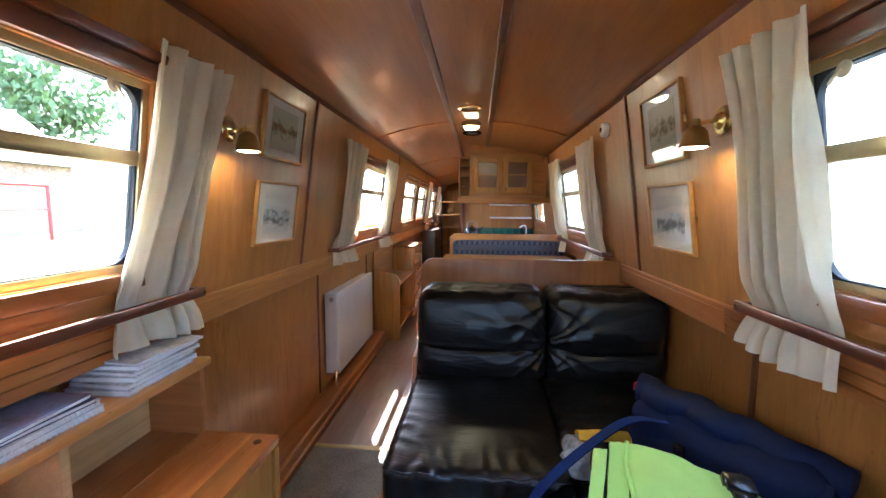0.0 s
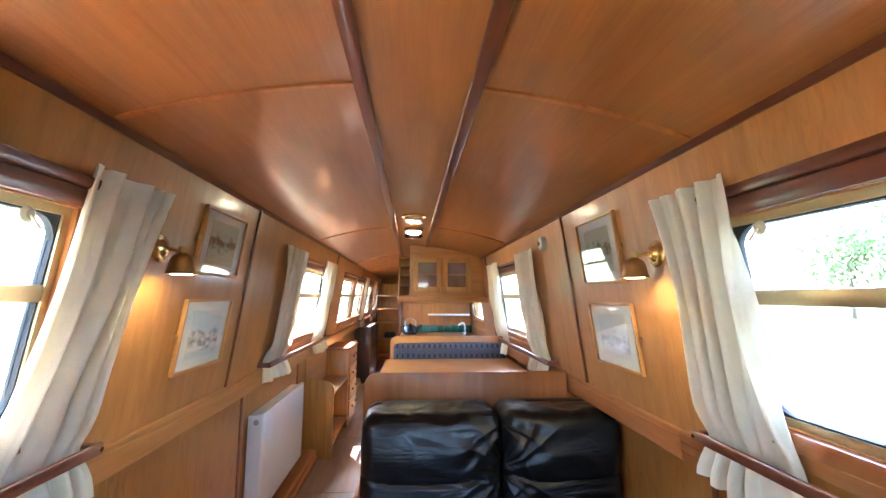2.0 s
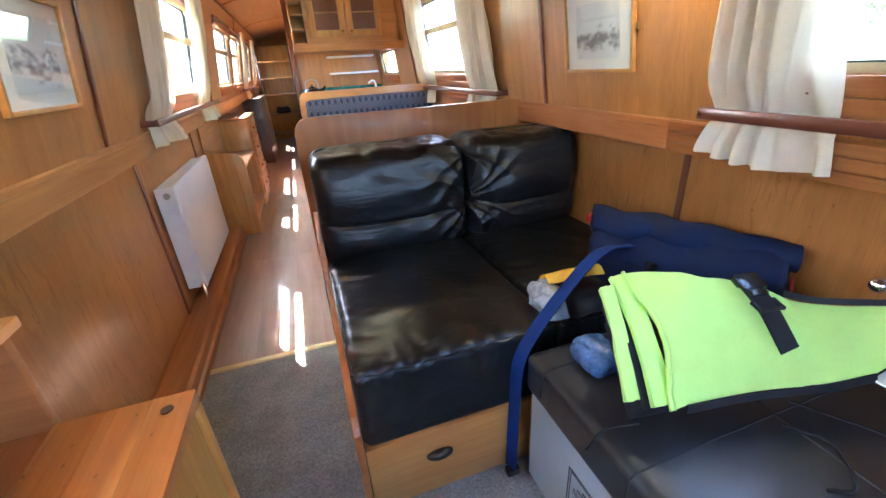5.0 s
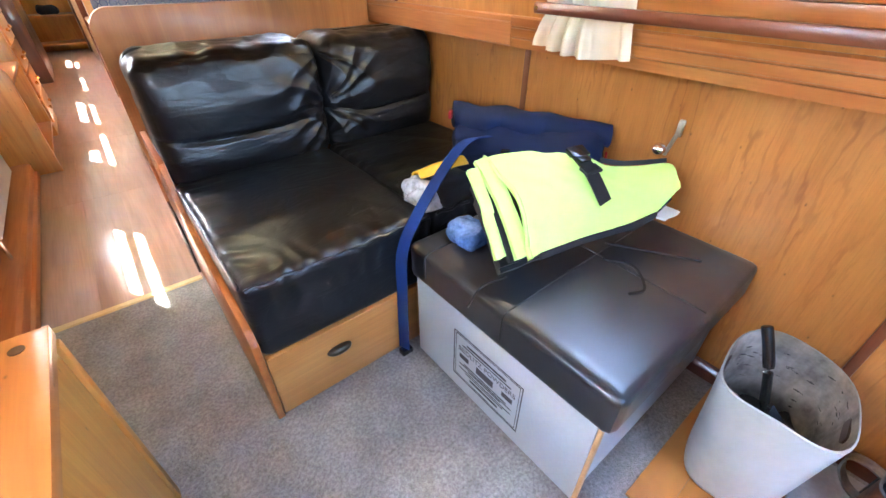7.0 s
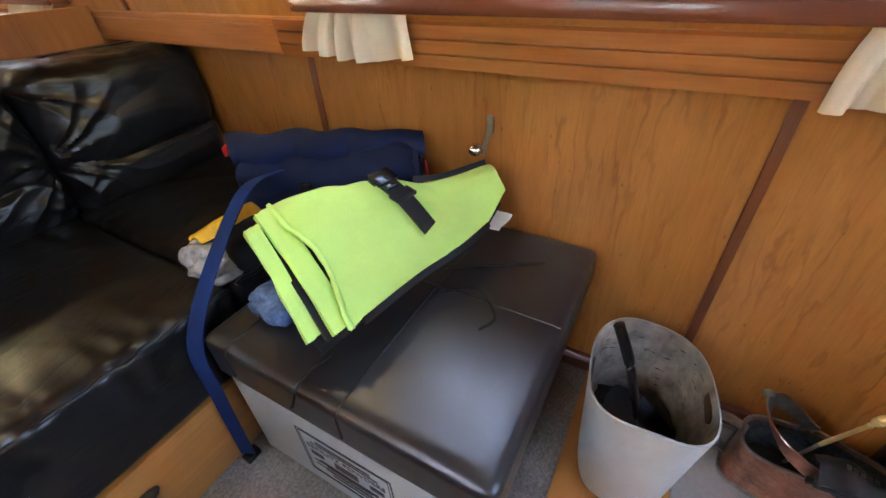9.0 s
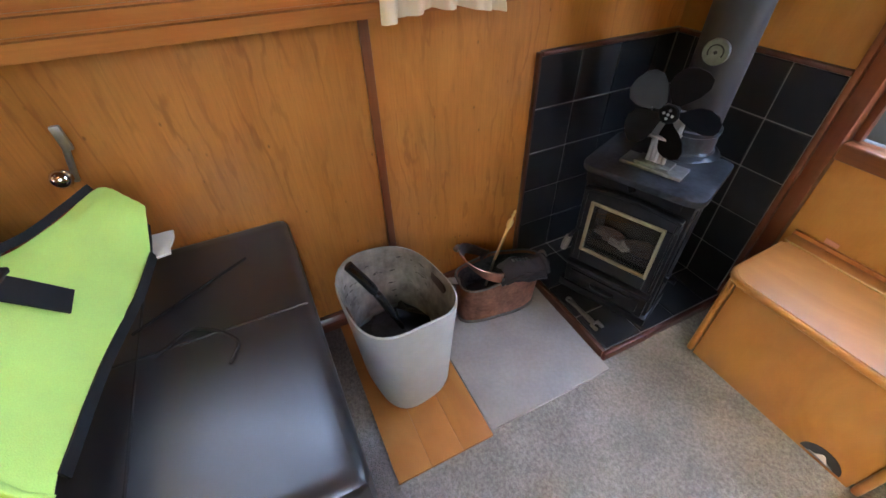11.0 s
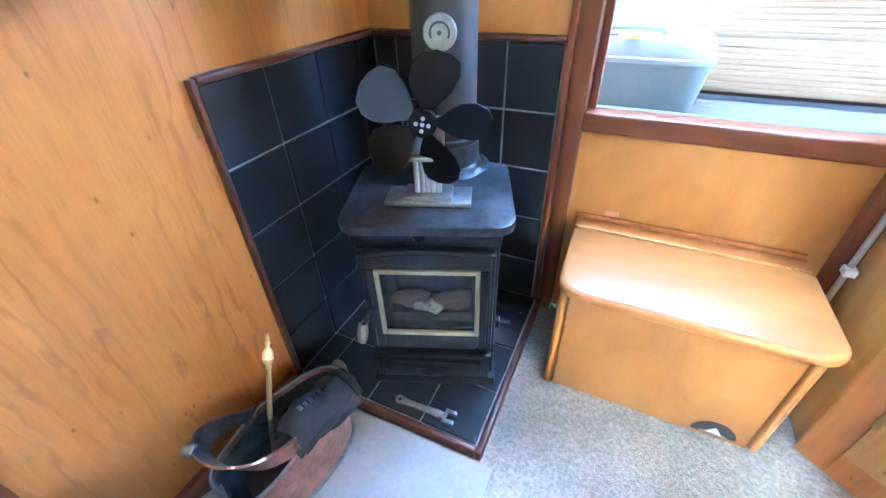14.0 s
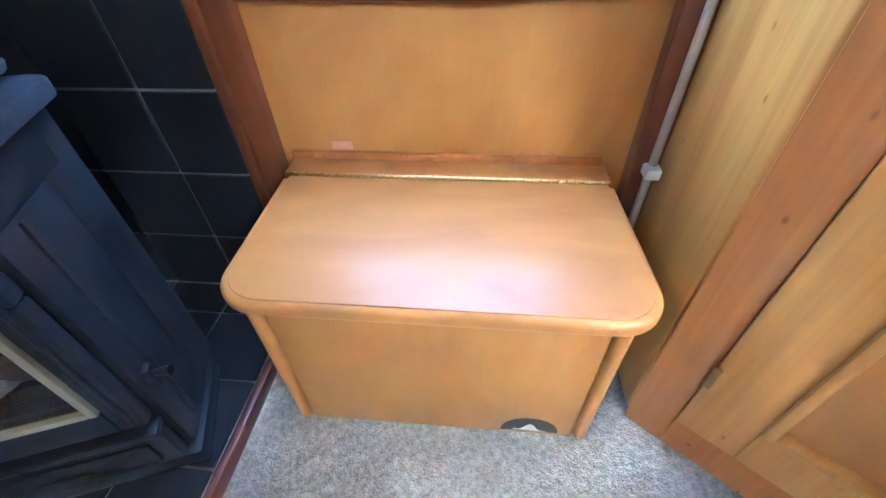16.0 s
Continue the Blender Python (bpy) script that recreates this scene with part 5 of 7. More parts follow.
def slab(outline, z0, z1, r, steps=5):
    """A board with a half-round edge; its outline runs anticlockwise."""
    n = len(outline)
    pts = [Vector((x, y, 0)) for x, y in outline]
    outw = []
    for i in range(n):
        a, b = (pts[i] - pts[i - 1]), (pts[(i + 1) % n] - pts[i])
        na, nb = Vector((a.y, -a.x, 0)).normalized(), Vector((b.y, -b.x, 0)).normalized()
        m = (na + nb).normalized()
        outw.append(m / max(0.5, m.dot(na)))
    rings = []
    for k in range(steps + 1):
        t = math.pi / 2 * k / steps
        rings.append((r * (1 - math.sin(t)), z0 + r * (1 - math.cos(t))))
    for k in range(steps + 1):
        t = math.pi / 2 * k / steps
        rings.append((r * (1 - math.cos(t)), z1 - r * (1 - math.sin(t))))
    bm = bmesh.new()
    vs = [[bm.verts.new(p - o * d + Vector((0, 0, z))) for p, o in zip(pts, outw)] for d, z in rings]
    for a, b in zip(vs, vs[1:]):
        for i in range(n):
            bm.faces.new((a[i], a[(i + 1) % n], b[(i + 1) % n], b[i]))
    bm.faces.new(vs[0][::-1]), bm.faces.new(vs[-1])
    bmesh.ops.recalc_face_normals(bm, faces=bm.faces)
    return bm


# ---- step box ----
sb = thing("step_box", "cherry-coloured wooden step box with a hinged rounded lid", "box", (0.125, -0.6, 0))
part("front", bx(-0.098, 0.345, -0.492, -0.474, 0.0, 0.334, 0.002), M_BOX, sb)
for x in (-0.112, 0.359):
    part("corner_post", bx(x - 0.010, x + 0.010, -0.500, -0.468, 0.0, 0.334, 0.009, 4), M_BOX, sb)
part("side", bx(-0.115, -0.099, Y0 + 0.005, -0.500, 0.0, 0.334, 0.002), M_BOX, sb)
part("side", bx(0.346, 0.362, Y0 + 0.005, -0.500, 0.0, 0.334, 0.002), M_BOX, sb)
rc, ol = 0.055, []
for cx, cy, a0 in ((0.376 - rc, -0.430 - rc, 0), (-0.136 + rc, -0.430 - rc, 90)):
    ol += [(cx + rc * math.cos(radians(a0 + 90 * i / 10)), cy + rc * math.sin(radians(a0 + 90 * i / 10))) for i in range(11)]
part("lid", slab(ol + [(-0.128, -0.689), (0.384, -0.689)], 0.337, 0.360, 0.009), M_BOXX, sb, "rounded hinged lid", angle=50)
part("lid_panel", slab([(x + (0.0075 if x < 0.1 else -0.0075), y - (0.0075 if y > -0.6 else 0)) for x, y in ol] + [(-0.117, -0.690), (0.371, -0.690)], 0.3590, 0.3615, 0.0012), M_BOXX, sb, angle=50)
part("hinge_board", bx(-0.124, 0.384, Y0 + 0.014, -0.697, 0.332, 0.3615, 0.002), M_BOXX, sb)
part("back_bead", bx(-0.118, 0.390, Y0 + 0.002, Y0 + 0.013, 0.332, 0.371, 0.004), M_DADO, sb)
part("piano_hinge", merge(*[tube([(-0.118 + 0.0125 * i, -0.693, 0.3625), (-0.108 + 0.0125 * i, -0.693, 0.3625)], 0.0034, 8) for i in range(40)]), M_BRASSD, sb, "brass piano hinge")
arch = [(-0.028 + 0.047 * math.cos(radians(a)), 0.012 + 0.043 * math.sin(radians(a))) for a in range(0, 181, 12)]
part("hole_sticker", prism(arch, "y", -0.4738, -0.4725), M_INK, sb, "dark arched hole sticker")
part("sticker_patch", prism([(-0.062 + 0.068 * i / 10, 0.012 + 0.012 * math.sin(math.pi * i / 10)) for i in range(11)], "y", -0.4724, -0.4718), M_PEWTER, sb, "grey shape on the sticker")
part("sticker_patch", prism([(-0.052 + 0.05 * i / 8, 0.015 + 0.017 * math.sin(math.pi * i / 8) + 0.006 * math.sin(5 * i)) for i in range(9)], "y", -0.4724, -0.4715), M_MOUNT, sb, "pale shape on the sticker")
solid("paper_scrap", crumple(bx(0.285, 0.318, Y0 + 0.001, Y0 + 0.003, 0.372, 0.387, 0), 0.002, 40), material("pink_scrap", (0.62, 0.30, 0.24), 0.7), "torn pink scrap stuck above the box", "scrap")


# ---- grey box seat with leather top ----
bs = thing("box_seat", "grey painted box seat with a padded black leather top", "ottoman", (0.62, 0.93, 0))
part("side", bx(0.262, 0.276, 0.60, 1.268, 0.022, 0.385, 0.002), M_GBOX, bs, "grey painted board")
part("side", bx(0.955, 0.969, 0.60, 1.268, 0.022, 0.385, 0.002), M_GBOX, bs)
part("end", bx(0.278, 0.953, 0.604, 0.618, 0.022, 0.385, 0.002), M_GBOX, bs)
part("end", bx(0.278, 0.953, 1.250, 1.264, 0.022, 0.385, 0.002), M_GBOX, bs)
part("edge_lipping", bx(0.262, 0.277, 0.588, 0.599, 0.022, 0.385, 0.002), M_PLY, bs, "raw wood edge")
part("bottom", bx(0.278, 0.953, 0.62, 1.248, 0.022, 0.034, 0), M_PLY, bs)
for x in (0.30, 0.93):
    for y in (0.65, 1.21):
        part("foot", lathe([(0.014, 0), (0.016, 0.010), (0.010, 0.022)], 14, (x, y, 0)), M_BLACK, bs)
part("corner_catch", merge(bx(0.285, 0.330, 0.592, 0.603, 0.325, 0.365, 0.005), tube([(0.307, 0.588, 0.345), (0.307, 0.581, 0.345)], 0.012, 14)), M_STEEL, bs, "steel catch")
pad = part("padded_top", cushion((0.250, 0.568, 0.362), (0.978, 1.292, 0.487), 0.022, 0.005, 0.0012, 26, 9.0, 3.0), M_LEATHERM, bs, "black leather padded top")


def pad_z(x, y):
    a, b = (x - 0.614) / 0.364, (y - 0.93) / 0.362
    return 0.488 + 0.005 * max(0, 1 - a * a) * max(0, 1 - b * b)


def stitched(p, q):
    pts = [(p[0] + (q[0] - p[0]) * i / 20, p[1] + (q[1] - p[1]) * i / 20) for i in range(21)]
    return tube([(x, y, pad_z(x, y) - 0.0006) for x, y in pts], 0.0029, 6)


for p, q in (((0.262, 0.890), (0.970, 0.890)), ((0.640, 0.580), (0.640, 0.890)), ((0.262, 1.205), (0.970, 1.205)), ((0.640, 0.890), (0.640, 1.205))):
    part("seam", stitched(p, q), M_SEAM, pad, "raised stitched seam")
for y in (0.890, 1.205):
    part("seam", tube(curve_points([(0.268, y, 0.4865), (0.257, y, 0.483), (0.2505, y, 0.472), (0.2485, y, 0.455), (0.2485, y, 0.400)], 5), 0.0024, 6), M_SEAM, pad)
for y in (0.572, 1.288):
    part("seam", tube([(0.27, y, 0.462), (0.96, y, 0.462)], 0.0024, 6), M_SEAM, pad)
part("seam", tube([(0.254, 0.59, 0.462), (0.254, 1.27, 0.462)], 0.0024, 6), M_SEAM, pad)
# printed panel on its side
lb = part("printed_label", merge(*[bx(0.2605, 0.2618, a, b, c, d, 0) for a, b, c, d in ((0.800, 1.078, 0.276, 0.279), (0.800, 1.078, 0.078, 0.081), (0.800, 0.803, 0.081, 0.276), (1.075, 1.078, 0.081, 0.276), (0.809, 1.069, 0.270, 0.2715), (0.809, 1.069, 0.0855, 0.087), (0.809, 0.8105, 0.087, 0.270), (1.0675, 1.069, 0.087, 0.270))]), M_INK, bs, "black printed border")
bars = [(0.86, 1.02, 0.245, 0.252), (0.84, 1.04, 0.234, 0.238), (0.83, 0.87, 0.176, 0.194), (0.905, 0.975, 0.170, 0.196), (1.01, 1.05, 0.176, 0.194), (0.85, 1.03, 0.155, 0.159), (0.83, 1.05, 0.147, 0.150), (0.87, 1.01, 0.139, 0.143), (0.83, 1.05, 0.128, 0.131), (0.86, 1.02, 0.119, 0.122), (0.88, 1.00, 0.102, 0.110)]
part("small_print", merge(*[bx(0.2605, 0.2618, a, b, c, d, 0) for a, b, c, d in bars]), M_INK, bs, "small black print")
for word, z, s in (("SEIDLITZ POWDERS", 0.207, 0.0265),):
    cu = bpy.data.curves.new("lettering", "FONT")
    cu.body, cu.size, cu.align_x, cu.extrude = word, s, "CENTER", 0.0004
    cu.materials.append(M_INK)
    tx = new("lettering", cu)
    tx.parent = bs
    tx.matrix_basis = HOME[bs.name].inverted() @ Matrix.Translation((0.2612, 0.939, z)) @ pose(0, 0, 0, 90, 0, -90)
    tagged(tx, "black serif lettering")

cd1 = curve_points([(0.62, 0.86, 0.50), (0.66, 0.79, pad_z(0.66, 0.79) + 0.006), (0.60, 0.72, pad_z(0.6, 0.72) + 0.004), (0.55, 0.735, pad_z(0.55, 0.735) + 0.003)], 8)
solid("drawstring_cord", tube(cd1, 0.0035, 8), M_BLACKCLOTH, "loose black cord trailing over the leather", "cord", "loose cords")
cd2 = curve_points([(0.70, 0.90, pad_z(0.7, 0.9) + 0.006), (0.78, 0.78, pad_z(0.78, 0.78) + 0.003), (0.84, 0.68, pad_z(0.84, 0.68) + 0.003)], 8)
solid("drawstring_cord", tube(cd2, 0.003, 8), M_BLACKCLOTH, "loose black cord trailing over the leather", "cord", "loose cords")
cd3 = curve_points([(0.33, 0.96, 0.52), (0.27, 0.99, 0.496), (0.236, 1.00, 0.44)], 8)
solid("drawstring_cord", tube(cd3, 0.003, 8), M_BLACKCLOTH, "loose black cord hanging over the edge", "cord", "loose cords")

# ---- lime buoyancy vest, folded ----
vest = thing("buoyancy_vest", "folded lime green buoyancy vest with black webbing on the box seat", "life jacket", (0.6, 0.95, 0.49))


def along(points, u):
    """A point on a smooth line through control points, u in 0..1."""
    line = curve_points(points, 12)
    x = max(0.0, min(1.0, u)) * (len(line) - 1)
    i = min(int(x), len(line) - 2)
    return line[i].lerp(line[i + 1], x - i)


VEST_FRONT = [(0.357, 0.918, 0.598), (0.535, 0.905, 0.586), (0.680, 0.866, 0.584), (0.785, 0.834, 0.592), (0.866, 0.811, 0.676)]
VEST_BACK = [(0.466, 1.208, 0.742), (0.560, 1.110, 0.758), (0.640, 1.022, 0.757), (0.752, 0.958, 0.716), (0.926, 0.884, 0.706)]


def vest_top(u, v, lift=0.0):
    """u from the folded end to the shoulder tip, v from the front edge to the back."""
    p = along(VEST_FRONT, u).lerp(along(VEST_BACK, u), v)
    p.z += 0.034 * math.sin(math.pi * v) * (1 - 0.7 * u) + 0.007 * noise.noise(Vector((u * 4, v * 3, 0.5))) + 0.004 * noise.noise(Vector((u * 11 + v * 4, v * 7, 3))) + lift
    if u < 0.08:
        p.z -= 0.010 * (1 - u / 0.08) ** 2
    return p


def hem(v):
    """How far the gaping folded end is drawn back."""
    return 0.008 + 0.034 * math.sin(math.pi * max(0.0, min(1.0, (v - 0.02) / 0.72))) ** 1.4


part("front_panel", sheet(lambda u, v: vest_top(hem(v) + (1 - hem(v)) * u, v, -0.006), 48, 22, 0.012), M_LIME, vest, angle=80)
part("hem", crumple(tube([vest_top(hem(i / 30), i / 30, -0.002) for i in range(31)], 0.0062, 10), 0.003, 60), M_LIME, vest, "puckered rolled hem", angle=80)
part("lining", sheet(lambda u, v: vest_top(0.03 + 0.93 * u, 0.04 + 0.9 * v, -0.034), 30, 14, 0.022), M_BLACKCLOTH, vest, "black inner lining", angle=80)
part("back_panel", sheet(lambda u, v: vest_top(0.10 + 0.78 * u, 0.16 + 0.78 * v, -0.056 - 0.020 * (1 - v)), 24, 12, 0.014), M_BLACKCLOTH, vest, "black back of the vest", angle=80)


def fold(a, b, width, sag):
    """A folded layer whose outer edge runs from a to b."""
    a, b = Vector(a), Vector(b)

    def f(u, v):
        p = a.lerp(b, v)
        return p + Vector((width * u, -0.03 * u * width / 0.2, 0.030 * math.sin(math.pi * v) * sag + 0.004 * noise.noise(Vector((u * 3, v * 6, sag)))))
    return f


part("folded_panel", sheet(fold((0.336, 0.936, 0.588), (0.424, 1.196, 0.738), 0.046, 0.8), 12, 20, 0.012), M_LIME, vest, angle=80)
part("folded_lining", sheet(fold((0.326, 0.950, 0.576), (0.402, 1.186, 0.716), 0.17, 0.7), 12, 20, 0.012), M_BLACKCLOTH, vest, angle=80)
part("folded_panel", sheet(fold((0.300, 0.972, 0.582), (0.376, 1.172, 0.732), 0.032, 0.5), 6, 20, 0.013), M_LIME, vest, angle=80)
part("folded_panel", sheet(fold((0.312, 0.966, 0.556), (0.386, 1.166, 0.690), 0.14, 0.4), 6, 20, 0.020), M_BLACKCLOTH, vest, angle=80)
part("folded_panel", sheet(fold((0.322, 0.972, 0.528), (0.396, 1.160, 0.640), 0.14, 0.3), 6, 20, 0.020), M_BLACKCLOTH, vest, angle=80)
st = [vest_top(0.470, 1.0) + Vector((0.0, 0.006, 0.008)), vest_top(0.468, 0.85) + Vector((0, 0, 0.012)), vest_top(0.463, 0.58) + Vector((0, 0, 0.012)), vest_top(0.458, 0.22) + Vector((0, 0, 0.010))]
part("belt", ribbon(st, 0.046, (1, -0.15, 0), 0.004), M_BLACKCLOTH, vest, "black webbing belt")
ls = vest_top(0.465, 0.60) + Vector((0, 0, 0.016))
part("belt_slider", moved(merge(bx(-0.027, 0.027, -0.016, -0.008, -0.003, 0.004, 0.002), bx(-0.027, 0.027, 0.008, 0.016, -0.003, 0.004, 0.002), bx(-0.030, -0.022, -0.016, 0.016, -0.004, 0.005, 0.002), bx(0.022, 0.030, -0.016, 0.016, -0.004, 0.005, 0.002)), Matrix.Translation(ls) @ pose(0, 0, 0, 14, 0, -8)), M_BLACKCLOTH, vest)
bk = vest_top(0.468, 0.88) + Vector((0, 0, 0.018))
part("buckle", moved(merge(bx(-0.030, 0.030, -0.022, 0.022, -0.005, 0.006, 0.004), bx(-0.020, 0.020, -0.040, -0.022, -0.004, 0.004, 0.003), bx(-0.036, -0.028, -0.012, 0.012, -0.004, 0.010, 0.002)), Matrix.Translation(bk) @ pose(0, 0, 0, 20, 0, -12) @ Matrix.Diagonal((0.95, 0.95, 1.0, 1.0))), M_BLACK, vest)
part("shoulder_binding", ribbon([vest_top(u, 1.0) + Vector((0, 0.003, 0.002)) for u in (0.66, 0.78, 0.9, 0.985)], 0.014, (0, 0.5, 1), 0.004), M_BLACKCLOTH, vest)
part("care_tag", crumple(bx(0.80, 0.885, 0.795, 0.87, 0.585, 0.590, 0), 0.006, 20, 0, 3), M_PAPER, vest, "white printed tag")
part("edge_binding", ribbon([vest_top(u, 0.0) + Vector((0, -0.004, -0.012)) for u in (0.05, 0.3, 0.55, 0.8)], 0.018, (0, 0.2, 1), 0.004), M_BLACKCLOTH, vest)

# ---- navy holdall behind it ----
bag = thing("holdall", "navy blue nylon holdall with red piping slumped on the seat", "bag", (0.78, 1.28, 0.49))
C0, C1 = Vector((0.640, 1.500, 0.0)), Vector((0.932, 1.120, 0.0))
BD = (C1 - C0)
bl = BD.length
BM = Matrix.Translation(C0) @ pose(0, 0, 0, 0, 0, math.degrees(math.atan2(BD.y, BD.x)))
part("body", moved(cushion((-0.02, -0.09, 0.500), (bl + 0.01, 0.060, 0.735), 0.06, 0.02, 0.016, 22, 12.0, 8.0, 1), BM), M_NAVY, bag, angle=80)
part("rolled_top", moved(crumple(tube([(-0.03 + (bl + 0.05) * i / 24, -0.005 + 0.01 * math.sin(i), 0.752 - 0.0012 * i) for i in range(25)], [0.046 + 0.012 * math.sin(math.pi * min(1.0, i / 20 + 0.12)) for i in range(25)], 22, 0.80), 0.012, 9, 3), BM), M_NAVY, bag, angle=80)
part("flap", moved(sheet(lambda u, v: Vector((bl * u, -0.062 - 0.060 * v - 0.004 * math.sin(3 * u * math.pi) * v, 0.722 - 0.140 * v + 0.010 * noise.noise(Vector((u * 5, v * 4, 2))))), 30, 16, 0.006), BM), M_NAVY, bag, angle=80)
part("piping", moved(tube(curve_points([(0.10, -0.135, 0.560), (0.25, -0.135, 0.573), (bl - 0.03, -0.12, 0.575), (bl + 0.022, -0.05, 0.605), (bl + 0.026, 0.0, 0.66)], 8), 0.004, 8), BM), M_RED, bag, "red piping")
part("pull_tab", moved(bx(-0.044, -0.032, -0.015, 0.015, 0.735, 0.760, 0.003), BM), M_RED, bag, "red tab")
part("strap", ribbon([(0.64, 1.36, 0.712), (0.54, 1.37, 0.708), (0.42, 1.345, 0.640), (0.290, 1.312, 0.535), (0.236, 1.306, 0.440), (0.228, 1.308, 0.300), (0.218, 1.300, 0.150), (0.212, 1.296, 0.030)], 0.042, (0.45, -1, 0.25), 0.003), M_NAVYW, bag, "blue webbing shoulder strap")
part("strap_buckle", bx(0.196, 0.240, 1.280, 1.310, 0.004, 0.028, 0.004), M_BLACK, bag)
part("clip", moved(merge(bx(0.16, 0.19, -0.14, -0.128, 0.655, 0.690, 0.003), bx(0.165, 0.185, -0.146, -0.138, 0.625, 0.66, 0.003)), BM), M_BLACK, bag)
solid("yellow_strap", crumple(sheet(lambda u, v: Vector((0.405 + 0.13 * u, 1.43 - 0.09 * u + 0.05 * v, 0.600 + 0.050 * u + 0.02 * math.sin(3 * v))), 10, 6, 0.008), 0.006, 15), M_YEL, "yellow strap end poking from beneath the holdall", "strap")
solid("black_pouch", crumple(cushion((0.42, 1.33, 0.512), (0.58, 1.46, 0.600), 0.03, 0.01, 0.004, 10), 0.008, 14), M_BLACKCLOTH, "crumpled black pouch under the holdall", "pouch")
solid("clear_plastic_bag", crumple(cushion((0.36, 1.36, 0.500), (0.50, 1.50, 0.585), 0.03, 0.01, 0.010, 14, 2.0, 20), 0.016, 18), M_CLEAR, "crumpled clear plastic bag", "bag", angle=20)
solid("blue_plastic_bag", crumple(cushion((0.348, 1.120, 0.490), (0.455, 1.235, 0.548), 0.03, 0.01, 0.010, 14, 6.0, 20), 0.012, 18), M_BLUEP, "crumpled blue plastic bag under the vest", "bag", angle=20)
# handle with ball on the wall
wh = thing("window_winder", "steel lever with a ball knob on the lower cabin side", "handle", (0.975, 0.92, 0.70))
part("ball", moved(lathe([(0.002, -0.020), (0.012, -0.016), (0.019, -0.006), (0.020, 0), (0.019, 0.006), (0.012, 0.016), (0.002, 0.020)], 24), Matrix.Translation((0.952, 0.937, 0.720))), M_CHROME, wh)
part("stem", tube([(0.984, 0.937, 0.700), (0.952, 0.937, 0.712)], 0.006), M_STEEL, wh)
part("lever", merge(tube([(0.975, 0.925, 0.70), (0.970, 0.905, 0.775)], 0.006), bx(0.962, 0.974, 0.893, 0.911, 0.765, 0.815, 0.004)), M_STEEL, wh)

# ---- boards and slab in front of the stove ----
hb = thing("hearth_boards", "strip of varnished floorboards beside the stove slab", "floorboards", (0.69, 0.37, 0), kind="structure")
for i in range(3):
    part("plank", bx(0.400, HULL - 0.031, 0.238 + 0.0925 * i, 0.330 + 0.0925 * i, 0.0, 0.009, 0.001), M_BOXX, hb)
solid("stove_slab", bx(0.412, 0.930, -0.188, 0.236, 0.0, 0.013, 0.002), M_SLAB, "smooth grey stone-effect slab in front of the stove", "slab")

# ---- tiled corner and hearth ----
TZ = 0.775
solid("wall_tile_backing", merge(bx(HULL - 0.006, HULL - 0.001, Y0 + 0.006, -0.213, 0.0, TZ, 0), bx(0.478, HULL - 0.006, Y0 + 0.001, Y0 + 0.006, 0.0, TZ, 0)), M_GROUT, "pale grout behind the stove tiles", "grout", kind="structure")
tw = thing("wall_tiles_side", "matt black square tiles beside the stove", "tiles", (0, 0, 0), kind="structure")
tb2 = thing("wall_tiles_back", "matt black square tiles behind the stove", "tiles", (0, 0, 0), kind="structure")
zj, yj, xj = [0.026, 0.17, 0.32, 0.47, 0.62, TZ], [-0.213, -0.365, -0.515, -0.665, Y0 + 0.012], [0.478, 0.609, 0.759, 0.909, HULL - 0.012]
for z0, z1 in zip(zj, zj[1:]):
    for a, b in zip(yj, yj[1:]):
        part("tile", bx(HULL - 0.012, HULL - 0.005, b + 0.0024, a - 0.0024, z0 + 0.0024, z1 - 0.0024, 0.0015, 1), M_TILE, tw)
    for a, b in zip(xj, xj[1:]):
        part("tile", bx(a + 0.0024, b - 0.0024, Y0 + 0.005, Y0 + 0.012, z0 + 0.0024, z1 - 0.0024, 0.0015, 1), M_TILE, tb2)
solid("trim_tile_edge", merge(bx(HULL - 0.020, HULL - 0.001, -0.212, -0.200, 0.03, TZ + 0.012, 0.004), bx(HULL - 0.022, HULL - 0.001, Y0 + 0.001, -0.212, TZ + 0.001, TZ + 0.015, 0.005), bx(0.474, HULL - 0.022, Y0 + 0.001, Y0 + 0.022, TZ + 0.001, TZ + 0.015, 0.005)), M_EDGE, "dark moulding round the stove tiles", "trim", kind="structure")
he = thing("hearth", "low tiled hearth with a dark wooden edge", "hearth", (0.7, -0.5, 0), kind="structure")
part("base", bx(0.462, HULL - 0.007, Y0 + 0.007, -0.212, 0.0, 0.024, 0), M_GROUT, he)
hx, hy = [0.464, 0.609, 0.759, 0.909, HULL - 0.014], [-0.214, -0.365, -0.515, -0.665, Y0 + 0.014]
for a, b in zip(hx, hx[1:]):
    for c, d in zip(hy, hy[1:]):
        part("tile", bx(a + 0.0024, b - 0.0024, d + 0.0024, c - 0.0024, 0.0245, 0.031, 0.0015, 1), M_TILE, he)
part("edge", merge(bx(0.445, 0.461, Y0 + 0.013, -0.195, 0.0, 0.035, 0.005), bx(0.461, HULL - 0.002, -0.211, -0.195, 0.0, 0.035, 0.005)), M_EDGE, he, "dark wooden edge")

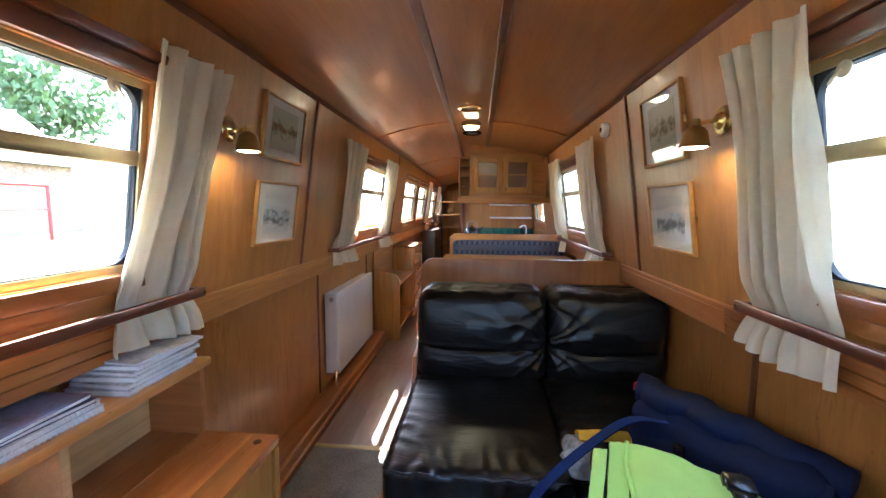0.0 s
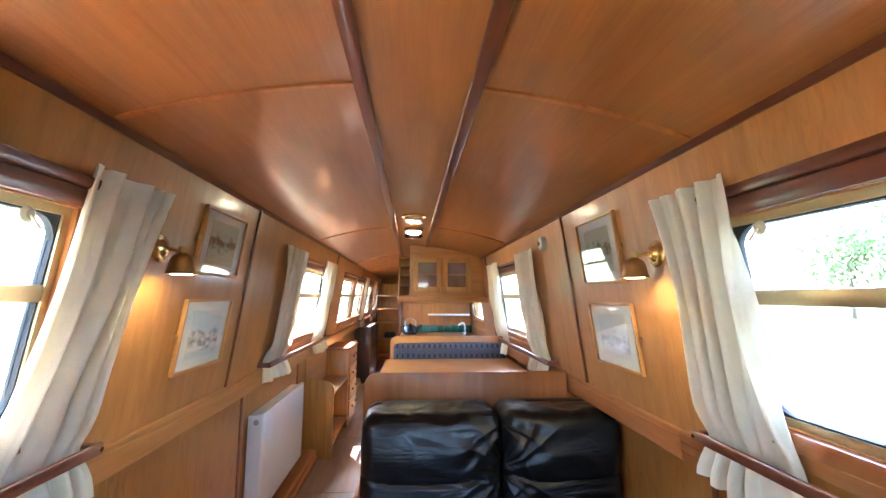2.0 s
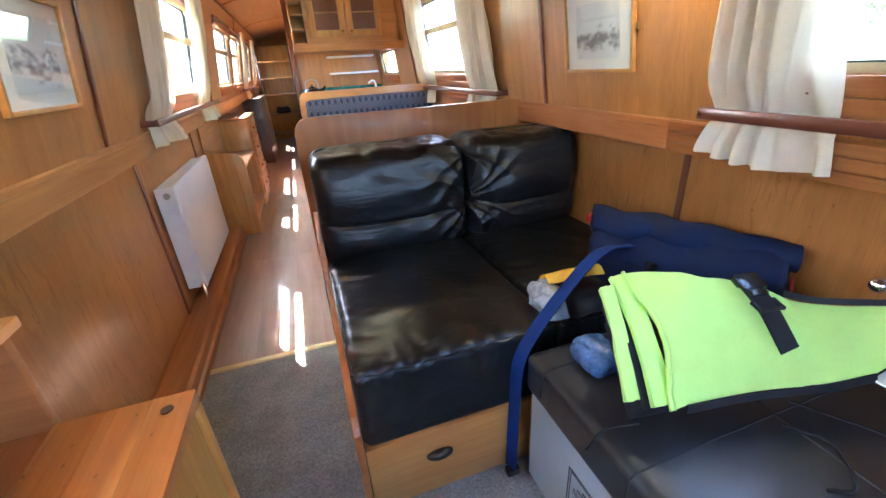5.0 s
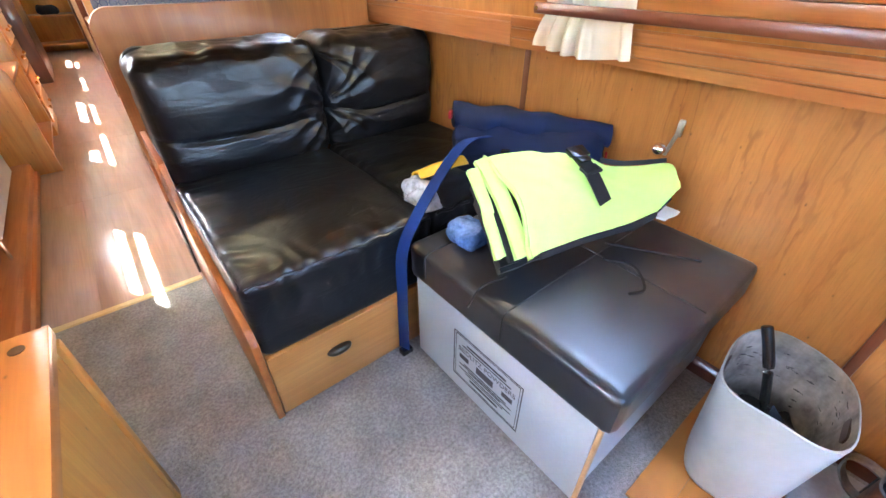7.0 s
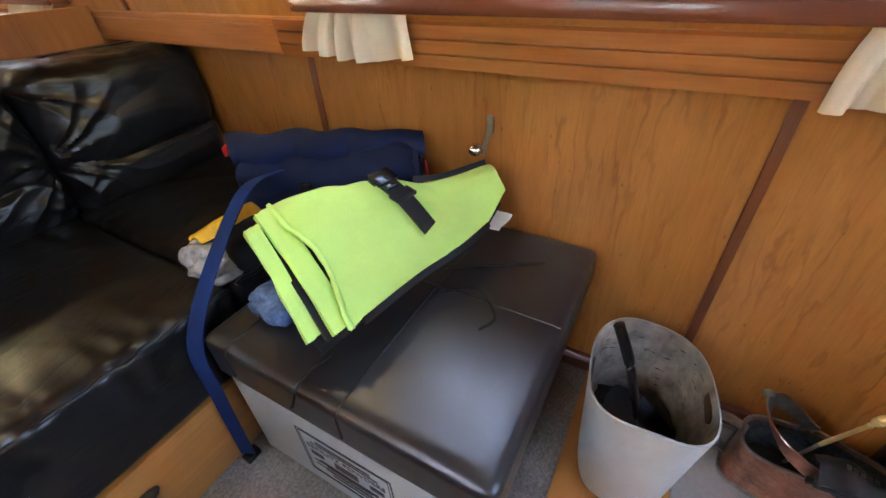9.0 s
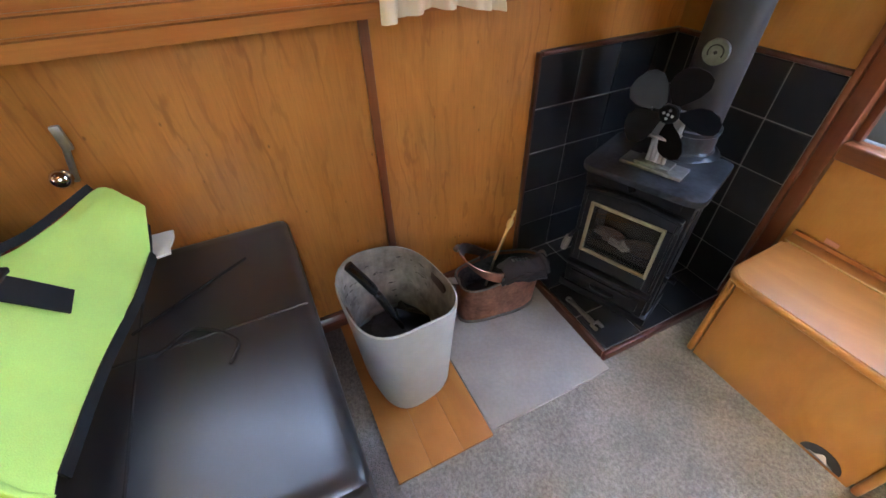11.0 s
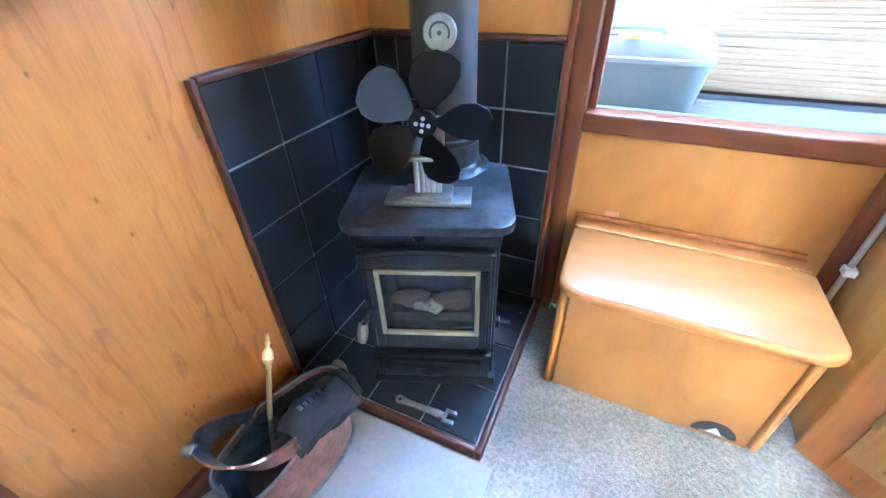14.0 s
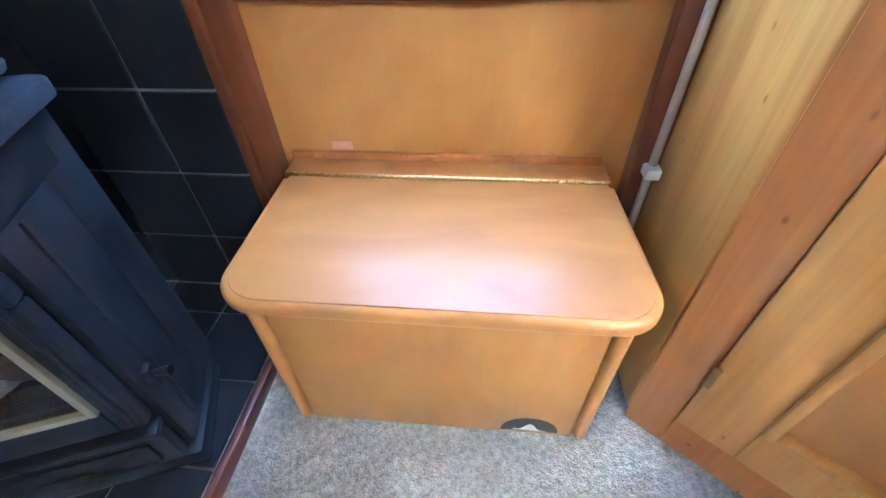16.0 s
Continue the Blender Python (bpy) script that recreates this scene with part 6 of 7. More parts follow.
# ---- stove ----
SA = 21.5
sx = thing("stove", "small black cast-iron solid fuel stove in the tiled corner", "stove", (0.637, -0.361, 0.031), SA)
L = dict(local=True)
w, d = 0.148, 0.040
part("body", merge(bx(-w, w, -0.160, -0.084, 0.035, 0.500, 0.006), bx(-0.1045, 0.1045, -0.086, d - 0.012, 0.035, 0.206, 0), bx(-0.1045, 0.1045, -0.086, d - 0.012, 0.394, 0.500, 0)), M_IRON, sx, **L)
for a, b in ((-w, -0.104), (0.104, w)):
    part("side_plate", bx(a, b, -0.0855, d - 0.012, 0.035, 0.500, 0.005), M_IRON, sx, **L)
for s in (-1, 1):
    part("side_rib", bx(s * w - 0.004, s * w + 0.004, -0.02, -0.008, 0.06, 0.44, 0.003), M_IRON, sx, **L)
part("plinth", bx(-w - 0.008, w + 0.008, -0.125, d + 0.004, 0.0, 0.034, 0.006), M_IRON, sx, **L)
tp2 = []
for cx, cy, a0, r in ((0.156 - 0.04, 0.098 - 0.04, 0, 0.04), (-0.170 + 0.04, 0.098 - 0.04, 90, 0.04), (-0.170 + 0.03, -0.175 + 0.03, 180, 0.03), (0.156 - 0.03, -0.175 + 0.03, 270, 0.03)):
    tp2 += [(cx + r * math.cos(radians(a0 + 15 * i)), cy + r * math.sin(radians(a0 + 15 * i))) for i in range(7)]
part("top_plate", prism(tp2, "z", 0.504, 0.524, 0.006), M_IRONTOP, sx, "worn grey top plate", **L)
part("top_frieze", merge(bx(-w - 0.002, w + 0.002, -0.12, d + 0.004, 0.444, 0.503, 0.005), bx(-0.120, 0.120, d + 0.002, d + 0.009, 0.456, 0.494, 0.004)), M_IRON, sx, **L)
part("frieze_knob", moved(lathe([(0.010, 0), (0.007, 0.008), (0.012, 0.014), (0.008, 0.020)], 14), pose(0.01, d + 0.006, 0.478, -90, 0, 0)), M_BLADE, sx, **L)
dy = d - 0.010
archtop = [(-0.140 + 0.28 * i / 12, 0.418 + 0.012 * math.sin(math.pi * i / 12)) for i in range(13)]
door = part("door", prism([(-0.140, 0.388), (0.140, 0.388)] + archtop[::-1], "y", dy, dy + 0.022, 0.004), M_IRON, sx, "arched cast-iron door", **L)
for a, b, c, e in ((-0.140, -0.108, 0.150, 0.387), (0.108, 0.140, 0.150, 0.387), (-0.1075, 0.1075, 0.150, 0.205)):
    part("door_rail", bx(a, b, dy, dy + 0.022, c, e, 0.005), M_IRON, door, **L)
part("door_bead", merge(prism([(x, z + 0.004) for x, z in archtop] + [(x, z + 0.014) for x, z in archtop[::-1]], "y", dy + 0.004, dy + 0.028, 0.003), bx(-0.132, -0.126, dy + 0.020, dy + 0.027, 0.160, 0.415, 0.002), bx(0.126, 0.132, dy + 0.020, dy + 0.027, 0.160, 0.415, 0.002)), M_IRON, door, **L)
part("glass_trim", merge(bx(-0.110, -0.100, dy + 0.016, dy + 0.028, 0.203, 0.392, 0.002), bx(0.100, 0.110, dy + 0.016, dy + 0.028, 0.203, 0.392, 0.002), bx(-0.100, 0.100, dy + 0.016, dy + 0.028, 0.203, 0.213, 0.002), bx(-0.100, 0.100, dy + 0.016, dy + 0.028, 0.382, 0.392, 0.002)), M_PALEBRASS, door, "pale brass trim round the glass", **L)
gl = part("door_glass", bx(-0.102, 0.102, dy + 0.018, dy + 0.021, 0.208, 0.388, 0), M_SMOKE, door, **L)
gl.visible_shadow = False
part("fire_brick", merge(bx(-0.103, 0.103, -0.085, -0.078, 0.207, 0.393, 0), bx(-0.103, -0.096, -0.078, dy - 0.012, 0.207, 0.393, 0), bx(0.096, 0.103, -0.078, dy - 0.012, 0.207, 0.393, 0)), M_FIREB, sx, "dark firebox lining", **L)
part("grate_bar", merge(bx(-0.095, 0.095, 0.004, 0.012, 0.206, 0.232, 0.003), bx(-0.095, 0.095, -0.078, 0.004, 0.206, 0.216, 0.002)), M_FIREB, sx, **L)
for lx, lz, rr, ln, tilt, mt in ((-0.048, 0.256, 0.022, 0.085, 4, M_CHAR), (0.050, 0.252, 0.019, 0.090, -6, M_CHAR), (0.004, 0.246, 0.016, 0.070, 2, M_ASH), (-0.01, 0.236, 0.014, 0.15, 0, M_CHAR)):
    log = crumple(lathe([(0.0, 0.0), (rr * 0.8, 0.002), (rr, ln * 0.3), (rr * 0.92, ln * 0.7), (rr * 0.7, ln), (0.0, ln)], 14), 0.010, 40, lx)
    part("log", moved(log, pose(lx - ln / 2, -0.012 + (0.012 if mt is M_ASH else 0.0), lz, 0, 90 + tilt, 0)), mt, sx, "pale ashy log" if mt is M_ASH else "charred log", **L, angle=30)
coil = [(0.150 + 0.011 * (i / 72) + 0.0105 * math.cos(0.70 * i) * (0.75 + 0.25 * math.sin(math.pi * i / 72)), dy + 0.030 + 0.0105 * math.sin(0.70 * i), 0.242 - 0.062 * i / 72) for i in range(73)]
part("door_handle", merge(tube([(0.128, dy + 0.020, 0.280), (0.140, dy + 0.032, 0.262), (0.156, dy + 0.030, 0.215), (0.160, dy + 0.030, 0.182)], 0.006), lathe([(0.010, 0), (0.012, 0.006), (0.008, 0.012)], 14, (0.128, dy + 0.018, 0.274))), M_IRON, sx, "dark lever", **L)
part("handle_coil", tube(coil, 0.0030, 6), M_STEEL, sx, "coiled steel grip", **L)
ashpan = part("drawer", bx(-0.138, 0.138, dy, dy + 0.020, 0.042, 0.122, 0.004), M_IRON, sx, "ash drawer", **L)
part("drawer_panel", bx(-0.118, 0.118, dy + 0.0205, dy + 0.027, 0.058, 0.108, 0.004), M_IRON, ashpan, **L)
part("ledge", bx(-0.142, 0.142, dy, dy + 0.028, 0.124, 0.136, 0.003), M_IRON, sx, **L)
part("drawer_handle", moved(prism([(0.042 * math.cos(radians(a)), 0.020 * math.sin(radians(a))) for a in range(0, 181, 15)], "z", 0.0, 0.007, 0.002), pose(0, dy + 0.028, 0.078)), M_IRONTOP, sx, **L)
part("latch", merge(bx(-w - 0.012, -w - 0.001, 0.0, 0.018, 0.190, 0.215, 0.004), tube([(-w - 0.010, 0.010, 0.203), (-w - 0.034, 0.014, 0.205)], [0.004, 0.007])), M_IRON, sx, "dark side latch", **L)
fl = thing("flue_pipe", "dark grey enamelled stove flue rising to the ceiling", "flue", (0.664, -0.524, 0.555))
part("collar", lathe([(0.076, 0.0), (0.075, 0.012), (0.070, 0.018), (0.069, 0.062), (0.072, 0.066), (0.072, 0.076), (0.064, 0.078)], 32, (0.664, -0.524, 0.556)), M_IRONTOP, fl)
part("pipe", lathe([(0.063, 0.06), (0.063, 1.46)], 36, (0.664, -0.524, 0.555)), M_FLUE, fl)
part("cement", crumple(lathe([(0.084, 0.0), (0.092, 0.004), (0.082, 0.012)], 32, (0.664, -0.524, 0.557)), 0.004, 40), M_IRONTOP, fl)
DIAL = pose(0.664 - 0.0632 * math.sin(radians(18)), -0.524 + 0.0632 * math.cos(radians(18)), 0.830, -90, 0, 18)
dl = part("flue_thermometer", moved(lathe([(0.030, -0.002), (0.030, 0.003), (0.028, 0.005), (0.004, 0.005)], 28), DIAL), M_PEWTER, fl, "round flue thermometer")
part("dial_ring", moved(prism([(0.0185 * math.cos(radians(a)), 0.0185 * math.sin(radians(a))) for a in range(150, 391, 12)] + [(0.0150 * math.cos(radians(a)), 0.0150 * math.sin(radians(a))) for a in range(390, 149, -12)], "z", 0.0052, 0.006), DIAL), M_INK, dl)
part("dial_hub", moved(lathe([(0.004, 0.005), (0.004, 0.008)], 12), DIAL), M_INK, dl)

# heat-driven fan on the stove top
fn = thing("stove_fan", "five-bladed black heat-powered fan standing on the stove", "fan", (0.632, -0.368, 0.556), 20)
part("foot", merge(bx(-0.082, 0.082, -0.034, 0.034, 0.0, 0.010, 0.002), bx(-0.046, 0.046, -0.028, 0.028, 0.010, 0.018, 0.002)), M_PEWTER, fn, local=True)
part("column", merge(*[tube([(-0.020 + 0.010 * i, 0.004, 0.016), (-0.020 + 0.010 * i, 0.004, 0.088)], 0.0062, 10) for i in range(5)]), M_ALU, fn, local=True)
for i in range(6):
    part("fin", bx(-0.030, 0.030, -0.035 + 0.008 * i, -0.032 + 0.008 * i, 0.092, 0.150, 0.0008), M_ALU, fn, local=True)
part("upper_plate", bx(-0.034, 0.034, -0.030, 0.024, 0.086, 0.093, 0.002), M_ALU, fn, local=True)
HZ, HYf = 0.157, 0.026
part("motor", moved(lathe([(0.014, -0.03), (0.014, 0.0), (0.006, 0.01)], 18), pose(0, HYf - 0.004, HZ, -90, 0, 0)), M_BLACK, fn, local=True)
hub = part("hub", moved(lathe([(0.024, -0.006), (0.024, 0.006), (0.020, 0.009), (0.003, 0.009)], 24), pose(0, HYf, HZ, -90, 0, 0)), M_BLADE, fn, local=True)
for i in range(5):
    part("rivet", moved(lathe([(0.0035, 0), (0.0035, 0.002)], 10), pose(0.0105 * math.cos(radians(90 * i + 10)) * (i < 4), HYf + 0.0085, HZ + 0.0105 * math.sin(radians(90 * i + 10)) * (i < 4), -90, 0, 0)), M_ALU, hub, local=True)
bo = [(0.018, -0.009), (0.030, -0.018), (0.044, -0.034), (0.062, -0.046), (0.084, -0.048), (0.102, -0.036), (0.110, -0.014), (0.109, 0.012), (0.100, 0.032), (0.080, 0.040), (0.056, 0.034), (0.036, 0.020), (0.024, 0.010)]
for k in range(5):
    b = prism([(x * 1.05, y * 1.0) for x, y in bo], "z", -0.0009, 0.0009)
    part("blade", moved(b, pose(0, HYf, HZ) @ pose(0, 0, 0, 0, 72 * k + 34, 0) @ pose(0, 0, 0, 90, 0, 0) @ pose(0, 0, 0, 30, 0, 0)), M_BLADE, fn, local=True)

# tool lying on the hearth
tl = thing("grate_tool", "dull steel grate-lifting tool lying on the hearth", "tool", (0.622, -0.245, 0.031), 2)
part("handle", merge(prism([(-0.075, -0.008), (-0.055, -0.012), (0.02, -0.008), (0.06, -0.012), (0.06, 0.012), (0.02, 0.008), (-0.055, 0.012), (-0.075, 0.008)], "z", 0.0005, 0.008, 0.002)), M_STEEL, tl, local=True)
part("jaw", merge(bx(-0.105, -0.072, -0.022, -0.010, 0.0005, 0.012, 0.002), bx(-0.105, -0.072, 0.008, 0.020, 0.0005, 0.012, 0.002), bx(-0.080, -0.070, -0.012, 0.012, 0.0005, 0.011, 0.002)), M_STEEL, tl, local=True)
part("eye", lathe([(0.006, 0.001), (0.013, 0.001), (0.013, 0.009), (0.006, 0.009), (0.006, 0.001)], 18, (0.068, 0, 0), cap=False), M_STEEL, tl, local=True)

tl.scale = (0.86, 0.86, 0.86)

# ---- coal scuttle ----
sc = thing("coal_scuttle", "worn copper helmet coal scuttle with pewter fittings on the slab", "coal scuttle", (0.800, -0.010, 0.013), 82)


def scuttle_ring(z, k, n=40, inset=0.0):
    """One level of the tapered body: straight at the handle end, round at the pouring end."""
    out = []
    for i in range(n):
        a = 2 * math.pi * i / n
        ca, sa = math.cos(a), math.sin(a)
        q = 0.55 if ca > 0 else 0.85
        ln, wd = (0.142 + 0.014 * k * (1 if ca < 0 else -0.2) - inset), (0.058 + 0.012 * k - inset)
        x, y = ln * math.copysign(abs(ca) ** q, ca), wd * math.copysign(abs(sa) ** q, sa)
        out.append(Vector((x, y, z + k * (0.024 * (0.14 - x) / 0.28 + 0.014 * math.exp(-(x / 0.05) ** 2)))))
    return out


def open_loft(rings):
    """A lofted vessel, closed below and open above."""
    bm = loft(rings)
    bm.faces.ensure_lookup_table()
    bmesh.ops.delete(bm, geom=[bm.faces[-1]], context="FACES_ONLY")
    return bm


def loft(rings):
    bm = bmesh.new()
    vs = [[bm.verts.new(p) for p in r] for r in rings]
    n = len(vs[0])
    for a, b in zip(vs, vs[1:]):
        for i in range(n):
            bm.faces.new((a[i], a[(i + 1) % n], b[(i + 1) % n], b[i]))
    bm.faces.new(vs[0][::-1])
    bm.faces.new(vs[-1])
    bmesh.ops.recalc_face_normals(bm, faces=bm.faces)
    return bm


part("body", open_loft([scuttle_ring(0.0, 0), scuttle_ring(0.05, 0.3), scuttle_ring(0.11, 0.7), scuttle_ring(0.158, 1.0), scuttle_ring(0.158, 1.0, 40, 0.003), scuttle_ring(0.11, 0.7, 40, 0.004), scuttle_ring(0.05, 0.3, 40, 0.005)]), M_COPPER, sc, local=True, angle=60)
part("base_band", loft([scuttle_ring(0.001, 0, 40, -0.006), scuttle_ring(0.008, 0, 40, -0.006), scuttle_ring(0.010, 0, 40, 0.0)]), M_PEWTER, sc, local=True)
part("rim", tube([p + Vector((0, 0, 0.001)) for p in scuttle_ring(0.158, 1.0)] + [scuttle_ring(0.158, 1.0)[0]], 0.0035, 8), M_PEWTER, sc, "pewter rim", local=True)
part("seam", tube([(0.141, -0.030, 0.006), (0.138, -0.034, 0.155)], 0.0035, 8), M_PEWTER, sc, "pewter seam", local=True)
part("lining", open_loft([scuttle_ring(0.06, 0.36, 40, 0.009), scuttle_ring(0.11, 0.7, 40, 0.0065), scuttle_ring(0.150, 0.97, 40, 0.0055)]), material("tarnished_lining", (0.10, 0.115, 0.12), 0.5, 0.7, 0.8, 18, 0.2), sc, "blackened inside", local=True, angle=60)
part("coal", crumple(loft([scuttle_ring(0.070, 0.35, 40, 0.016), scuttle_ring(0.095, 0.4, 40, 0.03)]), 0.02, 30), M_COAL, sc, local=True, angle=10)
part("pouring_tab", moved(prism([(0.026 * math.cos(radians(a)), 0.030 * math.sin(radians(a))) for a in range(-20, 201, 20)], "y", -0.002, 0.002, 0.001), pose(0.776, -0.166, 0.190, 20, 0, -8)), M_PEWTER, sc, "rounded pewter tab")
BAIL = curve_points([(0.736, 0.000, 0.205), (0.738, 0.040, 0.224), (0.752, 0.082, 0.250), (0.788, 0.112, 0.272), (0.832, 0.112, 0.280), (0.868, 0.082, 0.262), (0.876, 0.040, 0.232), (0.868, 0.000, 0.205)], 5)
bail = part("bail_handle", ribbon(BAIL, 0.034, (0.1, 0.55, 1), 0.004), M_COPPER, sc, "copper bail handle")
heart = sum((Vector(p) for p in BAIL), Vector()) / len(BAIL)
part("bail_lining", ribbon([Vector(p).lerp(heart, 0.045) for p in BAIL], 0.031, (0.1, 0.55, 1), 0.002), M_PEWTER, bail, "pewter inner face")
for s in (-0.016, 0.016):
    part("edge_roll", tube([Vector(p) + Vector((0.1, 0.55, 1)).normalized() * s for p in BAIL], 0.0024, 6), M_PEWTER, bail, "pewter bead")
part("grip_ring", moved(lathe([(0.006, -0.008), (0.011, -0.008), (0.013, 0.0), (0.011, 0.008), (0.006, 0.008)], 16), pose(0.846, 0.118, 0.292, 0, 70, 20)), M_PEWTER, sc)
for lx, s in ((0.732, -1), (0.872, 1)):
    part("hinge_lug", merge(bx(lx - 0.003, lx + 0.003, -0.018, 0.018, 0.178, 0.212, 0.0028), moved(lathe([(0.012, -0.005), (0.012, 0.005), (0.006, 0.008)], 14), pose(lx, 0.002, 0.206, 0, 90 * s, 0)), *[moved(lathe([(0.0035, 0), (0.002, 0.004)], 8), pose(lx + s * 0.003, y, 0.188, 0, 90 * s, 0)) for y in (-0.010, 0.010)]), M_PEWTER, sc)
part("rear_handle", ribbon(curve_points([(0.824, 0.118, 0.166), (0.838, 0.155, 0.168), (0.852, 0.186, 0.146), (0.850, 0.184, 0.100), (0.838, 0.158, 0.066), (0.826, 0.130, 0.058)], 4), 0.030, (1, -0.2, 0), 0.005), M_PEWTER, sc, "pewter rear handle")
pk = thing("poker", "brass-handled fire poker standing in the scuttle", "poker", (0.818, 0.0, 0.11))
M_PKB = material("worn_brass", (0.74, 0.58, 0.28), 0.34, 0.75, 0.12)
PKM = Matrix.Translation((0.819, -0.006, 0.212)) @ pose(0, 0, 0, 19, 0, 0)
part("rod", tube([(0.812, 0.030, 0.095), (0.819, -0.006, 0.215)], 0.0042, 10), M_STEEL, pk)
part("sleeve", moved(lathe([(0.006, 0.0), (0.0072, 0.01), (0.0064, 0.115), (0.009, 0.120), (0.006, 0.126)], 16), PKM @ Matrix.Diagonal((0.70, 0.70, 1.0, 1.0))), M_PKB, pk, "polished brass sleeve")
part("knob", moved(lathe([(0.006, 0.124), (0.012, 0.132), (0.0145, 0.139), (0.0145, 0.142), (0.012, 0.144), (0.0145, 0.147), (0.012, 0.155), (0.006, 0.161), (0.0045, 0.167), (0.0075, 0.172), (0.0045, 0.178), (0.006, 0.184), (0.002, 0.192)], 20), PKM @ Matrix.Diagonal((0.70, 0.70, 1.0, 1.0))), M_PKB, pk)
gv = thing("work_glove", "folded dark grey work glove lying over the scuttle", "glove", (0.76, -0.10, 0.17))
GV = pose(0.742, -0.060, 0.206, 8, -4, 76) @ Matrix.Diagonal((0.88, 0.86, 1.0, 1.0))


def glove_layer(lift, w, l, seed):
    def f(u, v):
        x, y = (u - 0.5) * l, (v - 0.5) * w * (1 - 0.25 * abs(u - 0.5))
        z = lift + 0.012 * math.sin(math.pi * v) + 0.012 * noise.noise(Vector((u * 4, v * 3, seed))) - 0.020 * (abs(2 * u - 1) ** 3) * (u > 0.5)
        return Vector((x, y, z))
    return f


for k, (lift, w, l) in enumerate(((0.0, 0.125, 0.165), (0.011, 0.128, 0.155), (0.022, 0.115, 0.16))):
    part("fold", moved(sheet(glove_layer(lift, w, l, 3.0 * k), 20, 14, 0.007), GV @ pose(0, 0, 0, 0, 0, 7 * k - 6)), M_GLOVE, gv, angle=80)
part("cuff", moved(tube([(-0.080, -0.055, 0.016), (-0.084, -0.02, 0.030), (-0.084, 0.02, 0.032), (-0.080, 0.055, 0.018)], [0.008, 0.013, 0.012, 0.007], 12, 1.3), GV), M_GLOVE, gv, angle=80)
part("woven_mark", moved(merge(*[bx(-0.030 + 0.013 * i, -0.021 + 0.013 * i, -0.008, 0.008, 0.0, 0.0015, 0) for i in range(5)]), GV @ pose(0.01, 0.0, 0.0435)), M_PEWTER, gv, "grey woven bars")

# ---- bucket with shovel ----
bu = thing("ash_bucket", "grey plastic square-shouldered bucket stained with soot inside", "bucket", (0.692, 0.375, 0.009), 10)


def bring(r, z, sq, n=48, wob=0.0):
    out = []
    for i in range(n):
        a = 2 * math.pi * i / n
        ca, sa = math.cos(a), math.sin(a)
        k = (abs(ca) ** sq + abs(sa) ** sq) ** (-1 / sq)
        out.append(Vector((r * 1.12 * k * ca, r * 0.93 * k * sa, z + wob * math.cos(2 * a) + 0.5 * wob * math.sin(3 * a))))
    return out


part("shell", open_loft([bring(0.092, 0.0, 3), bring(0.110, 0.008, 3), bring(0.115, 0.03, 3), bring(0.124, 0.16, 3), bring(0.133, 0.285, 3, wob=0.006), bring(0.140, 0.374, 3, wob=0.016), bring(0.136, 0.376, 3, wob=0.016)]), M_BUCKET, bu, local=True, angle=60)
bm = bmesh.new()
rings = [[bm.verts.new(p) for p in r] for r in (bring(0.1355, 0.375, 3, wob=0.016), bring(0.126, 0.28, 3, wob=0.005), bring(0.112, 0.17, 3))]
for a, b in zip(rings, rings[1:]):
    for i in range(48):
        bm.faces.new((a[i], b[i], b[(i + 1) % 48], a[(i + 1) % 48]))
bmesh.ops.solidify(bm, geom=bm.faces[:], thickness=0.0015)
part("sooty_lining", bm, M_SOOT, bu, "soot-stained inside", local=True, angle=60)
# Dark pads stand in for the shade of the open hand slots.
for turn in (-6, 174):
    part("grip_hole", moved(cushion((-0.040, -0.0022, -0.013), (0.040, 0.0022, 0.013), 0.012, 0, 0, 8), pose(0, 0, 0, 0, 0, turn) @ pose(0, -0.1215, 0.330, 6, 0, 0)), M_DARK, bu, "dark pad in place of an open hand slot", local=True)
M_SMEAR = material("soot_smear", (0.10, 0.09, 0.085), 0.9, spots=0.6, scale=60)
bm = bmesh.new()
rnd = random.Random(8)
for i in range(34):
    a0, zz = rnd.uniform(-1.5, 0.9), rnd.uniform(0.20, 0.345)
    wd, ht, k = rnd.uniform(0.03, 0.17), rnd.uniform(0.0008, 0.0028), 7
    lo, hi = [], []
    for j in range(k + 1):
        a, f = a0 + wd * j / k, math.sin(math.pi * j / k) + 0.08
        ca, sa = math.cos(a), math.sin(a)
        rr = (0.112 + 0.024 * (zz - 0.17) / 0.205 - 0.0030) * (abs(ca) ** 3 + abs(sa) ** 3) ** (-1 / 3)
        c = Vector((rr * 1.12 * ca, rr * 0.93 * sa, zz + 0.004 * math.sin(7 * a + i)))
        lo.append(bm.verts.new(c - Vector((0, 0, ht * f))))
        hi.append(bm.verts.new(c + Vector((0, 0, ht * f * rnd.uniform(0.4, 1.3)))))
    for j in range(k):
        bm.faces.new((lo[j], lo[j + 1], hi[j + 1], hi[j]))
tagged(part("soot_smear", bm, M_SMEAR, bu, "dark soot smears", local=True), "dark soot smears", kind="stuff")
part("coal", crumple(loft([bring(0.108, 0.165, 3), bring(0.08, 0.20, 3)]), 0.025, 26, 3), M_COAL, bu, local=True, angle=10)
sh = thing("hand_shovel", "black-handled coal shovel standing in the bucket", "shovel", (0.70, 0.40, 0.2))
tip, root = Vector((0.722, 0.472, 0.478)), Vector((0.668, 0.375, 0.255))
dd = (tip - root)
